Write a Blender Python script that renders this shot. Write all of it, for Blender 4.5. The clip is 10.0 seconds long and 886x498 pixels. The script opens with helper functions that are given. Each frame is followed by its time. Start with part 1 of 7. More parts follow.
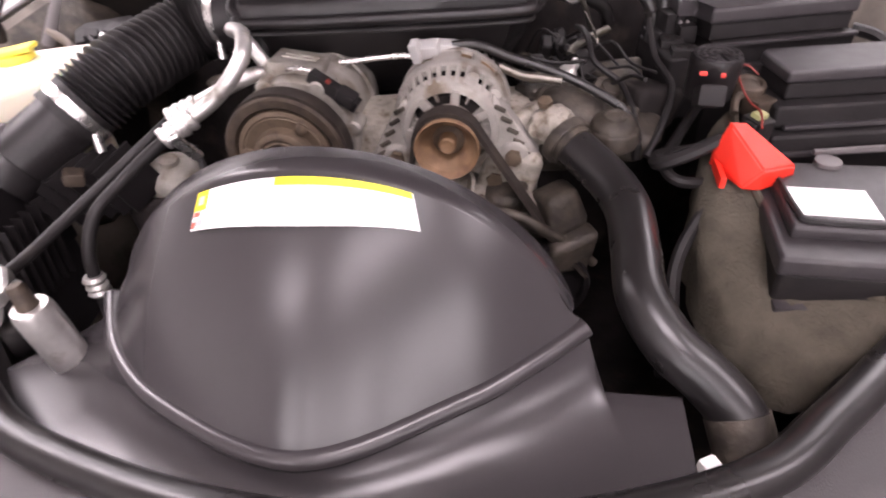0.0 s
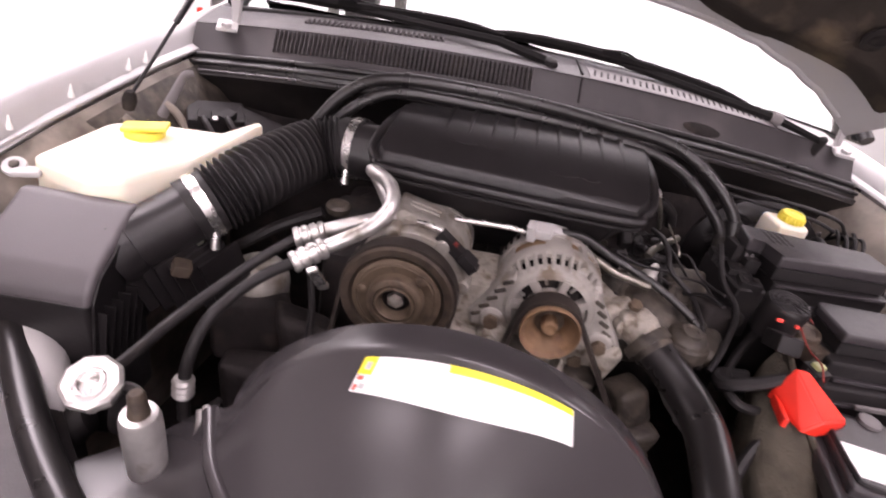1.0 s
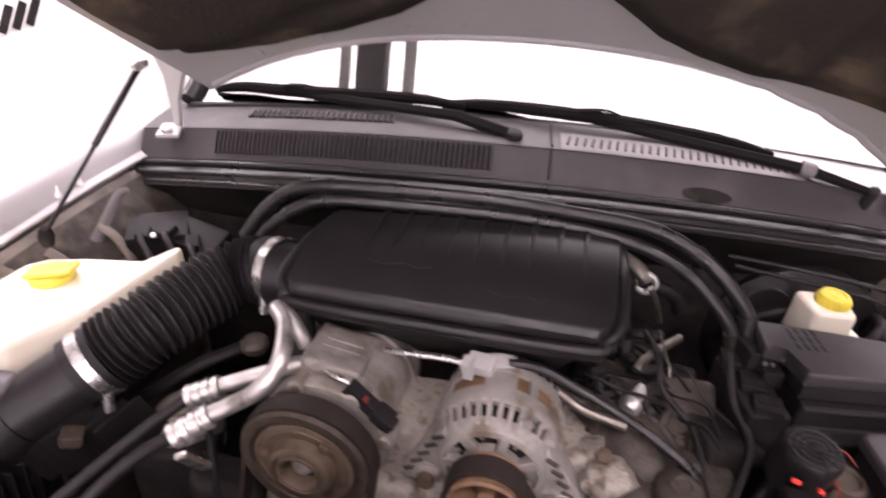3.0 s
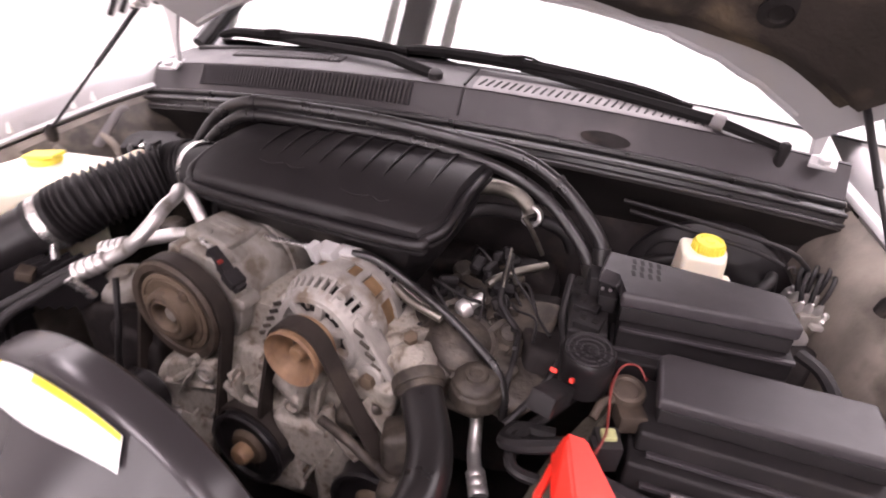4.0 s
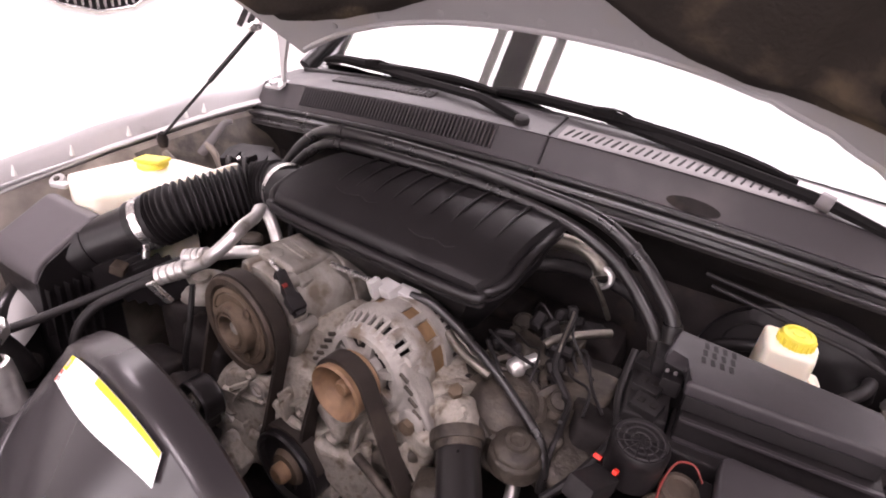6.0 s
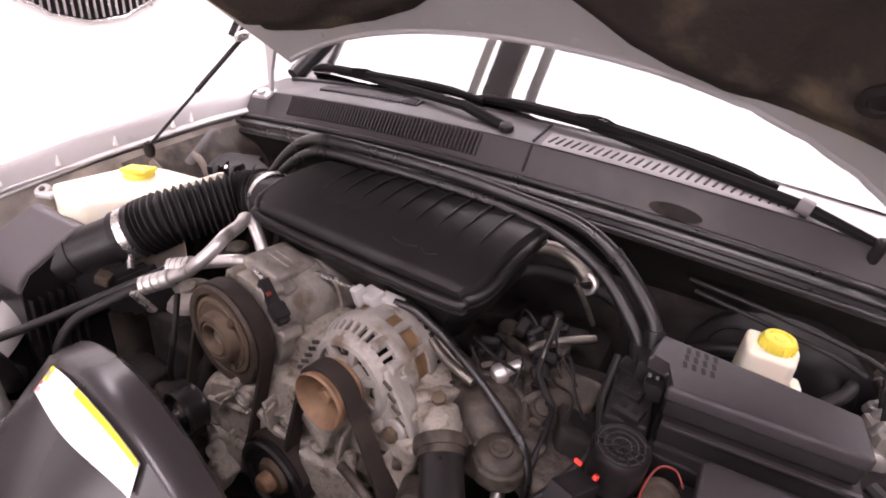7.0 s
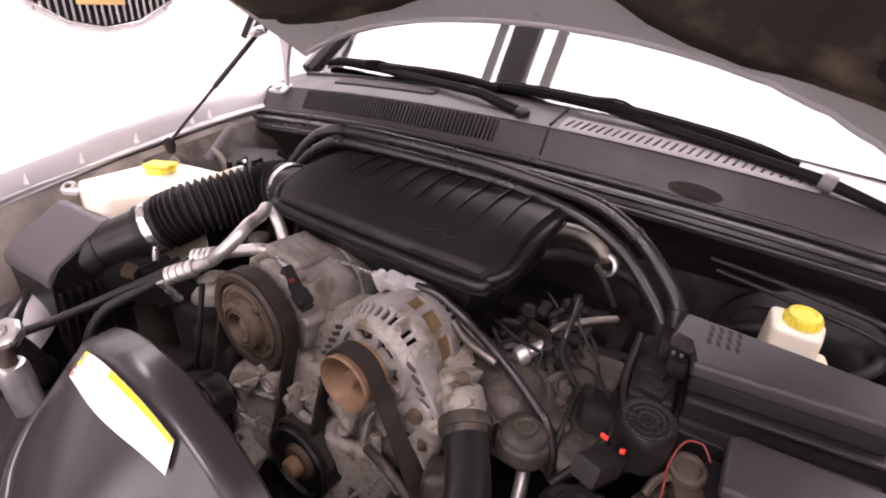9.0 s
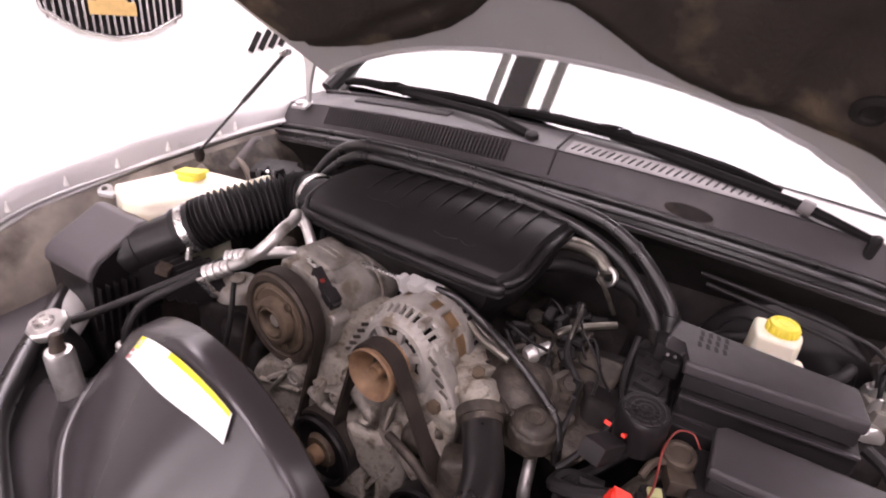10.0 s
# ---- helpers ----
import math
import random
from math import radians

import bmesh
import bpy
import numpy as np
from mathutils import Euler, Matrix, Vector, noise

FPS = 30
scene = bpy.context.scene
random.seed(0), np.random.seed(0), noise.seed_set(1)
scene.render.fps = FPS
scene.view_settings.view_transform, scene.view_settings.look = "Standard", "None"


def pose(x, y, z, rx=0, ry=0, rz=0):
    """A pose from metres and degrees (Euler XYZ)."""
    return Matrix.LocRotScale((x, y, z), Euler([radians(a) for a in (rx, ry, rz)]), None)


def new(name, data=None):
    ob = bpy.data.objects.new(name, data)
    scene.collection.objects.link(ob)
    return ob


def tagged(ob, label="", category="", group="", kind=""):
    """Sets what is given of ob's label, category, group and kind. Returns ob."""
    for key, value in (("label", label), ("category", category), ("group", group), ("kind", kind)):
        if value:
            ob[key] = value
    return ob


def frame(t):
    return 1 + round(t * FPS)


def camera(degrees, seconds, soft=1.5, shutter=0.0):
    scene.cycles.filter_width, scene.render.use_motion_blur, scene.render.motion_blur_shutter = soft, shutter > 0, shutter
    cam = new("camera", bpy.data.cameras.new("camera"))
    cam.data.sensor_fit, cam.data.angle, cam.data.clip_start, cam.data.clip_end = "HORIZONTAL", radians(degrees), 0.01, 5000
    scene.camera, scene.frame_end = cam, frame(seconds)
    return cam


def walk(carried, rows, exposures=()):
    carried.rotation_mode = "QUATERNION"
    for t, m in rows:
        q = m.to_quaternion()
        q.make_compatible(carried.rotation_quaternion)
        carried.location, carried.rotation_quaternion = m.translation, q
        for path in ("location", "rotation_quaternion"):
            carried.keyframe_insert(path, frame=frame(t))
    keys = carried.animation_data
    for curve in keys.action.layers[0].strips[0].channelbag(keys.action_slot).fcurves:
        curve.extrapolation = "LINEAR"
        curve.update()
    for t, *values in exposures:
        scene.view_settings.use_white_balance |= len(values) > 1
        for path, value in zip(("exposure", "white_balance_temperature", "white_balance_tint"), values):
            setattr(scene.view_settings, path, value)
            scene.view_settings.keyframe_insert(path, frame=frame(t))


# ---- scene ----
cam = camera(78.0, 10.0, soft=1.9, shutter=0.5)
ROWS = [
    (0, 0.0638, -0.6107, 1.2071, 51.32, 3.74, -0.55),
    (0.5, 0.0187, -0.6333, 1.2282, 55.11, -0.82, 3.86),
    (1, -0.1082, -0.5893, 1.2896, 59.53, -10.84, 2.24),
    (1.2, -0.1290, -0.5783, 1.2856, 59.84, -10.09, 0.38),
    (1.5, -0.1574, -0.5463, 1.2997, 60.59, -9.70, 1.42),
    (2, -0.1520, -0.4745, 1.3095, 57.67, -7.95, 7.12),
    (2.5, -0.0486, -0.4311, 1.3694, 61.05, -5.30, 7.19),
    (2.6, -0.0352, -0.4334, 1.3670, 61.44, -4.31, 6.80),
    (3, 0.0348, -0.4270, 1.3670, 60.16, -3.15, 7.29),
    (3.2, 0.0782, -0.4378, 1.3596, 58.98, -2.82, 5.95),
    (4.4, 0.3776, -0.4841, 1.3199, 60.57, -3.47, 27.04),
    (4.5, 0.3742, -0.4851, 1.3267, 61.02, -3.76, 27.82),
    (5, 0.3586, -0.4583, 1.3430, 61.52, -4.35, 29.14),
    (5.2, 0.3439, -0.4532, 1.3474, 62.23, -4.64, 29.89),
    (6.3, 0.3288, -0.4425, 1.3509, 60.65, -5.27, 30.78),
    (6.5, 0.3357, -0.4408, 1.3478, 61.35, -5.27, 30.24),
    (7, 0.3417, -0.4404, 1.3528, 61.77, -4.99, 30.20),
    (7.5, 0.3399, -0.4420, 1.3591, 62.11, -5.22, 30.17),
    (8, 0.3405, -0.4384, 1.3606, 62.22, -5.03, 30.06),
    (8.5, 0.3484, -0.4537, 1.3419, 62.29, -2.91, 28.79),
    (9, 0.3421, -0.4536, 1.3393, 61.58, -3.23, 30.87),
    (9.5, 0.3387, -0.4624, 1.3390, 61.04, -4.35, 31.59),
    (10, 0.3417, -0.5251, 1.3549, 63.42, -5.33, 30.68),
]
walk(cam, [(t, pose(x, y, z, rx, ry, rz)) for t, x, y, z, rx, ry, rz in ROWS],
     [(0.0, 0.7, 6500, 9.0), (0.5, 0.7, 6500, 9.5), (1.0, 0.38, 6550, 12.0), (2.0, 0.24, 6600, 13.0), (3.2, 0.23, 6600, 13.5), (4.4, 0.76, 6550, 12.0), (5.2, 0.7, 6550, 11.0), (6.3, 0.39, 6600, 13.5), (10.0, 0.29, 6600, 13.5)])

# ---- light ----
scene.view_settings.exposure = 0.0
world = bpy.data.worlds.new("world")
scene.world = world
world.use_nodes = True
world.node_tree.nodes["Background"].inputs[0].default_value = (1.0, 0.98, 0.96, 1)
world.node_tree.nodes["Background"].inputs[1].default_value = 0.25


def ceiling_lamp(x, y, z, sx, sy, power):
    lamp = bpy.data.lights.new("lamp_light", "AREA")
    lamp.shape, lamp.size, lamp.size_y, lamp.energy = "RECTANGLE", sx, sy, power
    lamp.color = (1.0, 0.842, 0.93)
    ob = new("lamp_light", lamp)
    ob.location = (x, y, z)
    return ob


LAMPS = [(-1.75, 0.35, 27), (0.1, -1.3, 19), (2.3, -1.0, 17), (-2.2, -3.2, 17), (0.1, -3.2, 15), (2.3, -3.2, 15)]
LAMP_SIZE = (1.3, 0.6)
CEILING = 3.1
for lx, ly, power in LAMPS:
    ceiling_lamp(lx, ly, CEILING - 0.09, *LAMP_SIZE, power)

# ---- helpers of the scene ----
ORIGIN = {}


def thing(name, at, label, category, group="", kind=""):
    ob = new(name)
    ob.empty_display_size = 0.02
    ob.location = at
    ORIGIN[ob] = Vector(at)
    return tagged(ob, label, category, group, kind)


def part(name, bm, material, parent=None, label="", sharp=38):
    """Links a bmesh, made in world places, as one mesh under a thing or a part."""
    base = ORIGIN[parent] if parent else Vector()
    bmesh.ops.recalc_face_normals(bm, faces=bm.faces)
    for v in bm.verts:
        v.co -= base
    me = bpy.data.meshes.new(name)
    bm.to_mesh(me)
    bm.free()
    for p in me.polygons:
        p.use_smooth = True
    me.set_sharp_from_angle(angle=radians(sharp))
    me.materials.append(material)
    ob = new(name, me)
    soft = ob.modifiers.new("even_normals", "WEIGHTED_NORMAL")
    soft.keep_sharp = True
    ob.parent = parent
    ORIGIN[ob] = base
    if label:
        tagged(ob, label)
    return ob


def alone(name, bm, material, label, category, group="", kind="", sharp=38):
    return tagged(part(name, bm, material, None, "", sharp), label, category, group, kind)


def shift(obs, dx, dy, dz):
    """Moves whole things, with their parts."""
    for ob in obs:
        ob.location = ob.location + Vector((dx, dy, dz))


def box(bm, c, s, rot=(0, 0, 0), bevel=0.003, seg=2):
    m = Matrix.Translation(c) @ Euler([radians(a) for a in rot]).to_matrix().to_4x4() @ Matrix.Diagonal((*s, 1))
    got = bmesh.ops.create_cube(bm, size=1.0, matrix=m)
    if bevel:
        edges = {e for v in got["verts"] for e in v.link_edges}
        bmesh.ops.bevel(bm, geom=list(edges), offset=min(bevel, min(s) * 0.45), segments=seg, profile=0.6, affect="EDGES")
    return bm


def turned(bm, at, way, profile, seg=32, hollow=False):
    """A body of revolution: profile rows of (distance along way, radius)."""
    way = Vector(way).normalized()
    u = way.orthogonal().normalized()
    v = way.cross(u)
    rings = []
    for h, r in profile:
        c = Vector(at) + way * h
        rings.append([bm.verts.new(c + (u * math.cos(2 * math.pi * k / seg) + v * math.sin(2 * math.pi * k / seg)) * max(r, 1e-4)) for k in range(seg)])
    for a, b in zip(rings, rings[1:]):
        for k in range(seg):
            bm.faces.new((a[k], a[(k + 1) % seg], b[(k + 1) % seg], b[k]))
    if hollow:
        for k in range(seg):
            bm.faces.new((rings[-1][k], rings[-1][(k + 1) % seg], rings[0][(k + 1) % seg], rings[0][k]))
        return bm
    bm.faces.new(rings[0])
    bm.faces.new(list(reversed(rings[-1])))
    return bm


def smooth_path(pts, n=6):
    p = [Vector(q) for q in pts]
    p = [2 * p[0] - p[1]] + p + [2 * p[-1] - p[-2]]
    out = []
    for i in range(1, len(p) - 2):
        for k in range(n):
            t = k / n
            a, b, c, d = p[i - 1 : i + 3]
            out.append(0.5 * (2 * b + (c - a) * t + (2 * a - 5 * b + 4 * c - d) * t * t + (3 * b - a - 3 * c + d) * t**3))
    return out + [p[-2]]


def tube(bm, pts, r, seg=12, n=6, curve=True, flat=1.0):
    """A round bar or hose along points; r is a radius or a function of 0..1 along it."""
    path = smooth_path(pts, n) if curve else [Vector(q) for q in pts]
    side, rings = None, []
    for i, c in enumerate(path):
        way = (path[min(i + 1, len(path) - 1)] - path[max(i - 1, 0)]).normalized()
        side = (side - way * side.dot(way)).normalized() if side else way.orthogonal().normalized()
        up = way.cross(side)
        rr = r(i / (len(path) - 1)) if callable(r) else r
        rings.append([bm.verts.new(c + (side * math.cos(2 * math.pi * k / seg) + up * math.sin(2 * math.pi * k / seg) * flat) * rr) for k in range(seg)])
    for a, b in zip(rings, rings[1:]):
        for k in range(seg):
            bm.faces.new((a[k], a[(k + 1) % seg], b[(k + 1) % seg], b[k]))
    bm.faces.new(rings[0])
    bm.faces.new(list(reversed(rings[-1])))
    return bm


def sheet(bm, rows, thick=0.0):
    """A skin through rows of points, with a thickness."""
    grid = [[bm.verts.new(p) for p in row] for row in rows]
    faces = []
    for a, b in zip(grid, grid[1:]):
        for k in range(len(a) - 1):
            faces.append(bm.faces.new((a[k], a[k + 1], b[k + 1], b[k])))
    if thick:
        bmesh.ops.recalc_face_normals(bm, faces=faces)
        bmesh.ops.solidify(bm, geom=faces, thickness=thick)
    return bm


def slab(bm, outline, z0, z1, bevel=0.004, top=None):
    """An upright prism over an outline of (x, y); top: a scale about its middle for the upper outline."""
    n = len(outline)
    mx, my = sum(p[0] for p in outline) / n, sum(p[1] for p in outline) / n
    k = top or 1.0
    low = [bm.verts.new((x, y, z0)) for x, y in outline]
    high = [bm.verts.new((mx + (x - mx) * k, my + (y - my) * k, z1)) for x, y in outline]
    faces = [bm.faces.new(list(reversed(low))), bm.faces.new(high)]
    for i in range(n):
        faces.append(bm.faces.new((low[i], low[(i + 1) % n], high[(i + 1) % n], high[i])))
    if bevel:
        bmesh.ops.bevel(bm, geom=list({e for f in faces for e in f.edges}), offset=bevel, segments=3, profile=0.55, affect="EDGES")
    return bm


def new_bm():
    return bmesh.new()


def lump(bm, c, s, seed, rough=0.25, cuts=2):
    """An uneven cast block: a bevelled box with its corners pushed about."""
    rnd = random.Random(seed)
    m = Matrix.Translation(c) @ Euler((rnd.uniform(-0.3, 0.3), rnd.uniform(-0.3, 0.3), rnd.uniform(-0.3, 0.3))).to_matrix().to_4x4() @ Matrix.Diagonal((*s, 1))
    got = bmesh.ops.create_cube(bm, size=1.0, matrix=m)
    for v in got["verts"]:
        v.co += Vector([rnd.uniform(-rough, rough) * k for k in s])
    edges = list({e for v in got["verts"] for e in v.link_edges})
    bmesh.ops.bevel(bm, geom=edges, offset=min(s) * 0.22, segments=cuts, profile=0.5, affect="EDGES")
    return bm


# ---- materials ----
def material(name, colour, rough, metal=0.0, vary=0.2, scale=30.0, dirt=None, dirt_amount=0.45, dirt_scale=14.0, bump=0.15, bump_scale=260.0, coat=0.0, spec=0.5, under=0.0, spread=1.0):
    m = bpy.data.materials.new(name)
    m.use_nodes = True
    nt = m.node_tree
    bs = nt.nodes["Principled BSDF"]
    tc = nt.nodes.new("ShaderNodeTexCoord")

    def noisy(s, detail=6.0):
        n = nt.nodes.new("ShaderNodeTexNoise")
        n.inputs["Scale"].default_value, n.inputs["Detail"].default_value = s, detail
        nt.links.new(tc.outputs["Object"], n.inputs["Vector"])
        return n

    def blend(fac, a, b):
        x = nt.nodes.new("ShaderNodeMix")
        x.data_type = "RGBA"
        nt.links.new(fac, x.inputs["Factor"])
        for value, slot in ((a, x.inputs[6]), (b, x.inputs[7])):
            if isinstance(value, tuple):
                slot.default_value = (*value, 1)
            else:
                nt.links.new(value, slot)
        return x.outputs[2]

    def ramp(src, lo, hi):
        x = nt.nodes.new("ShaderNodeMapRange")
        x.inputs["From Min"].default_value, x.inputs["From Max"].default_value = lo, hi
        nt.links.new(src, x.inputs["Value"])
        return x.outputs["Result"]

    big = noisy(scale)
    lo = tuple(c * (1 - vary) for c in colour)
    hi = tuple(min(1.0, c * (1 + vary)) for c in colour)
    col = blend(ramp(big.outputs["Fac"], 0.3, 0.7), lo, hi)
    if dirt:
        spots = noisy(dirt_scale, 9.0)
        col = blend(ramp(spots.outputs["Fac"], 0.75 - dirt_amount * 0.55, 0.8 - dirt_amount * 0.3), col, dirt)
    nt.links.new(col, bs.inputs["Base Color"])
    fine = noisy(bump_scale, 4.0)
    r = nt.nodes.new("ShaderNodeMapRange")
    r.inputs["To Min"].default_value, r.inputs["To Max"].default_value = max(0.02, rough - 0.1 * spread), min(1.0, rough + 0.12 * spread)
    nt.links.new(noisy(scale * 2.3).outputs["Fac"], r.inputs["Value"])
    nt.links.new(r.outputs["Result"], bs.inputs["Roughness"])
    if bump:
        b = nt.nodes.new("ShaderNodeBump")
        b.inputs["Strength"].default_value, b.inputs["Distance"].default_value = bump, 0.002
        nt.links.new(fine.outputs["Fac"], b.inputs["Height"])
        nt.links.new(b.outputs["Normal"], bs.inputs["Normal"])
    bs.inputs["Metallic"].default_value = metal
    bs.inputs["Coat Weight"].default_value = coat
    bs.inputs["Specular IOR Level"].default_value = spec
    bs.inputs["Subsurface Weight"].default_value = under
    bs.inputs["Subsurface Radius"].default_value = (0.02, 0.015, 0.01)
    return m


M_SHROUD = material("shroud_plastic", (0.036, 0.0325, 0.0345), 0.25, vary=0.04, scale=5, bump=0.02, spread=0.25)
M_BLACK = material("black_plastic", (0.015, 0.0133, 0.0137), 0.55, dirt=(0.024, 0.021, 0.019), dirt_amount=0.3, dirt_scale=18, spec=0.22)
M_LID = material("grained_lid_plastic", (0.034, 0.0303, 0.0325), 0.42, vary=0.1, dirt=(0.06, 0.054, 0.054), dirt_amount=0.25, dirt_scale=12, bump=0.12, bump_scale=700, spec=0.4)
# filter box plastic made paler: light on the lid's top is in the colour
M_BOXLID = material("lit_filter_lid_plastic", (0.075, 0.067, 0.071), 0.48, vary=0.08, scale=8, bump=0.1, bump_scale=700)
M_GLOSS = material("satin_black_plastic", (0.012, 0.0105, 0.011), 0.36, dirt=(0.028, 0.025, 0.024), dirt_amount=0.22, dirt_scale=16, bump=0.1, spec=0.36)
M_RUBBER = material("black_rubber", (0.014, 0.0124, 0.0127), 0.48, dirt=(0.024, 0.021, 0.019), dirt_amount=0.22, dirt_scale=25, spec=0.25)
M_HOSE = material("worn_rubber_hose", (0.0138, 0.0124, 0.0125), 0.29, vary=0.1, scale=12, dirt=(0.026, 0.023, 0.021), dirt_amount=0.25, dirt_scale=10, bump=0.03, bump_scale=120)
M_BELT = material("belt_rubber", (0.024, 0.0185, 0.0155), 0.7, dirt=(0.04, 0.031, 0.024), dirt_amount=0.4, dirt_scale=20, spec=0.3)
M_ALU = material("dirty_cast_aluminium", (0.33, 0.31, 0.285), 0.55, metal=0.35, vary=0.18, scale=45, dirt=(0.17, 0.135, 0.1), dirt_amount=0.45, dirt_scale=30, bump=0.5, bump_scale=320)
# oily brown metal, darkened further for the shade around the engine
M_GRIME = material("oily_darkened_engine_metal", (0.06, 0.0495, 0.0385), 0.58, metal=0.15, vary=0.55, scale=45, dirt=(0.024, 0.019, 0.015), dirt_amount=0.55, dirt_scale=38, bump=0.9, bump_scale=130)
# near-black for dark parts; in depths and recesses it paints their shade
M_DARK = material("near_black_parts_and_shade", (0.02, 0.0172, 0.0168), 0.7, vary=0.4, scale=25, dirt=(0.036, 0.03, 0.026), dirt_amount=0.35, dirt_scale=30, bump=0.5, bump_scale=120, spec=0.1)
M_CAST = material("dirty_engine_casting", (0.32, 0.292, 0.252), 0.6, metal=0.2, vary=0.35, scale=70, dirt=(0.15, 0.122, 0.093), dirt_amount=0.45, dirt_scale=70, bump=0.8, bump_scale=260)
M_COMP = material("greasy_compressor_casting", (0.28, 0.262, 0.235), 0.55, metal=0.3, vary=0.2, scale=45, dirt=(0.15, 0.122, 0.093), dirt_amount=0.45, dirt_scale=35, bump=0.4, bump_scale=320)
M_UMBER = material("dark_rusty_rim", (0.062, 0.046, 0.034), 0.6, metal=0.3, vary=0.25, scale=60, dirt=(0.035, 0.027, 0.021), dirt_amount=0.45, dirt_scale=50, bump=0.2)
M_RUST = material("rusted_steel", (0.13, 0.096, 0.066), 0.62, metal=0.35, vary=0.25, scale=60, dirt=(0.075, 0.054, 0.04), dirt_amount=0.45, dirt_scale=60, bump=0.25)
M_TAN = material("rusty_pulley_face", (0.225, 0.137, 0.076), 0.65, metal=0.1, vary=0.2, scale=50, dirt=(0.17, 0.1, 0.065), dirt_amount=0.4, dirt_scale=60, bump=0.3)
M_BROWN = material("brown_stator_laminate", (0.2, 0.125, 0.065), 0.55, metal=0.3, vary=0.25, scale=60, bump=0.3)
M_STEEL = material("bright_steel", (0.72, 0.7, 0.68), 0.26, metal=0.95, vary=0.12, scale=40, bump=0.08)
M_PIPE = material("dull_aluminium_pipe", (0.62, 0.6, 0.58), 0.36, metal=0.8, vary=0.15, scale=50, dirt=(0.35, 0.32, 0.28), dirt_amount=0.3, dirt_scale=40, bump=0.15)
M_TANK = material("milky_tank_plastic", (0.84, 0.78, 0.64), 0.4, vary=0.04, scale=8, dirt=(0.7, 0.62, 0.46), dirt_amount=0.25, dirt_scale=10, bump=0.05, under=0.3)
M_WHITE = material("white_plastic", (0.78, 0.77, 0.74), 0.45, vary=0.06, dirt=(0.5, 0.46, 0.4), dirt_amount=0.2, bump=0.08)
M_YELLOW = material("yellow_cap_plastic", (0.74, 0.62, 0.07), 0.42, vary=0.1, dirt=(0.5, 0.4, 0.05), dirt_amount=0.2, bump=0.08)
M_RED = material("red_cover_plastic", (0.8, 0.035, 0.02), 0.4, vary=0.08, bump=0.06)
M_WIRE = material("red_wire_sleeve", (0.16, 0.018, 0.013), 0.5, vary=0.1, bump=0.03)
M_PAPER = material("white_label_paper", (0.85, 0.85, 0.84), 0.4, vary=0.03, bump=0.02)
M_LABEL_Y = material("yellow_label_print", (0.85, 0.72, 0.03), 0.4, vary=0.05, bump=0.0)
M_PRINT = material("grey_label_print", (0.4, 0.4, 0.4), 0.5, vary=0.05, bump=0.0)
M_PRINT_LIGHT = material("faint_label_print", (0.72, 0.72, 0.71), 0.45, vary=0.03, bump=0.0)
M_PRINT_R = material("red_label_print", (0.5, 0.1, 0.07), 0.5, vary=0.1, bump=0.0)
M_SILVER = material("silver_body_paint", (0.45, 0.436, 0.434), 0.42, metal=0.25, vary=0.05, scale=6, dirt=(0.24, 0.225, 0.21), dirt_amount=0.3, dirt_scale=9, bump=0.04, coat=0.1)
M_BONNET = material("dusty_bonnet_paint", (0.35, 0.338, 0.338), 0.4, metal=0.15, vary=0.06, scale=6, dirt=(0.36, 0.335, 0.31), dirt_amount=0.35, dirt_scale=9, bump=0.05, coat=0.2)
M_APRON = material("dusty_inner_wing", (0.19, 0.165, 0.14), 0.6, vary=0.45, scale=14, dirt=(0.06, 0.048, 0.038), dirt_amount=0.45, dirt_scale=12, bump=0.2)
M_COWL = material("faded_cowl_plastic", (0.034, 0.0298, 0.0314), 0.5, vary=0.14, scale=8, dirt=(0.066, 0.058, 0.058), dirt_amount=0.3, dirt_scale=6, bump=0.15, bump_scale=600)
# near-black base: the shade below the cowl seal is put into it
M_LEDGE = material("dusty_shaded_ledge_plastic", (0.01, 0.0086, 0.0082), 0.6, vary=0.3, scale=9, dirt=(0.022, 0.019, 0.017), dirt_amount=0.4, dirt_scale=7, bump=0.15, bump_scale=300, spec=0.12)
M_LOUVRE = material("pale_cowl_louvre", (0.14, 0.128, 0.128), 0.5, vary=0.1, dirt=(0.1, 0.09, 0.088), dirt_amount=0.35, bump=0.1)
M_FELT = material("grey_felt_blanket", (0.08, 0.071, 0.056), 0.95, vary=0.22, scale=40, dirt=(0.098, 0.086, 0.067), dirt_amount=0.4, dirt_scale=22, bump=1.0, bump_scale=260, spec=0.08)
M_LIME = material("yellow_green_connector", (0.36, 0.36, 0.17), 0.5, vary=0.1, bump=0.05)
M_TUBE = material("dull_steel_tube", (0.2, 0.185, 0.16), 0.36, metal=0.85, vary=0.2, scale=60, dirt=(0.12, 0.1, 0.08), dirt_amount=0.35, dirt_scale=60, bump=0.1)
M_LINER = material("stained_hood_liner", (0.03, 0.0245, 0.021), 0.95, vary=0.35, scale=8, dirt=(0.1, 0.076, 0.052), dirt_amount=0.34, dirt_scale=9, bump=0.5, bump_scale=150, spec=0.15)
M_WALL = material("white_wall_paint", (0.82, 0.82, 0.81), 0.6, vary=0.02, scale=2, bump=0.02)
M_GREY = material("grey_helper_paint", (0.22, 0.21, 0.21), 0.6, vary=0.04, scale=2, bump=0.02)
M_CEIL = material("off_white_ceiling_paint", (0.5, 0.48, 0.48), 0.7, vary=0.03, scale=2, bump=0.02)
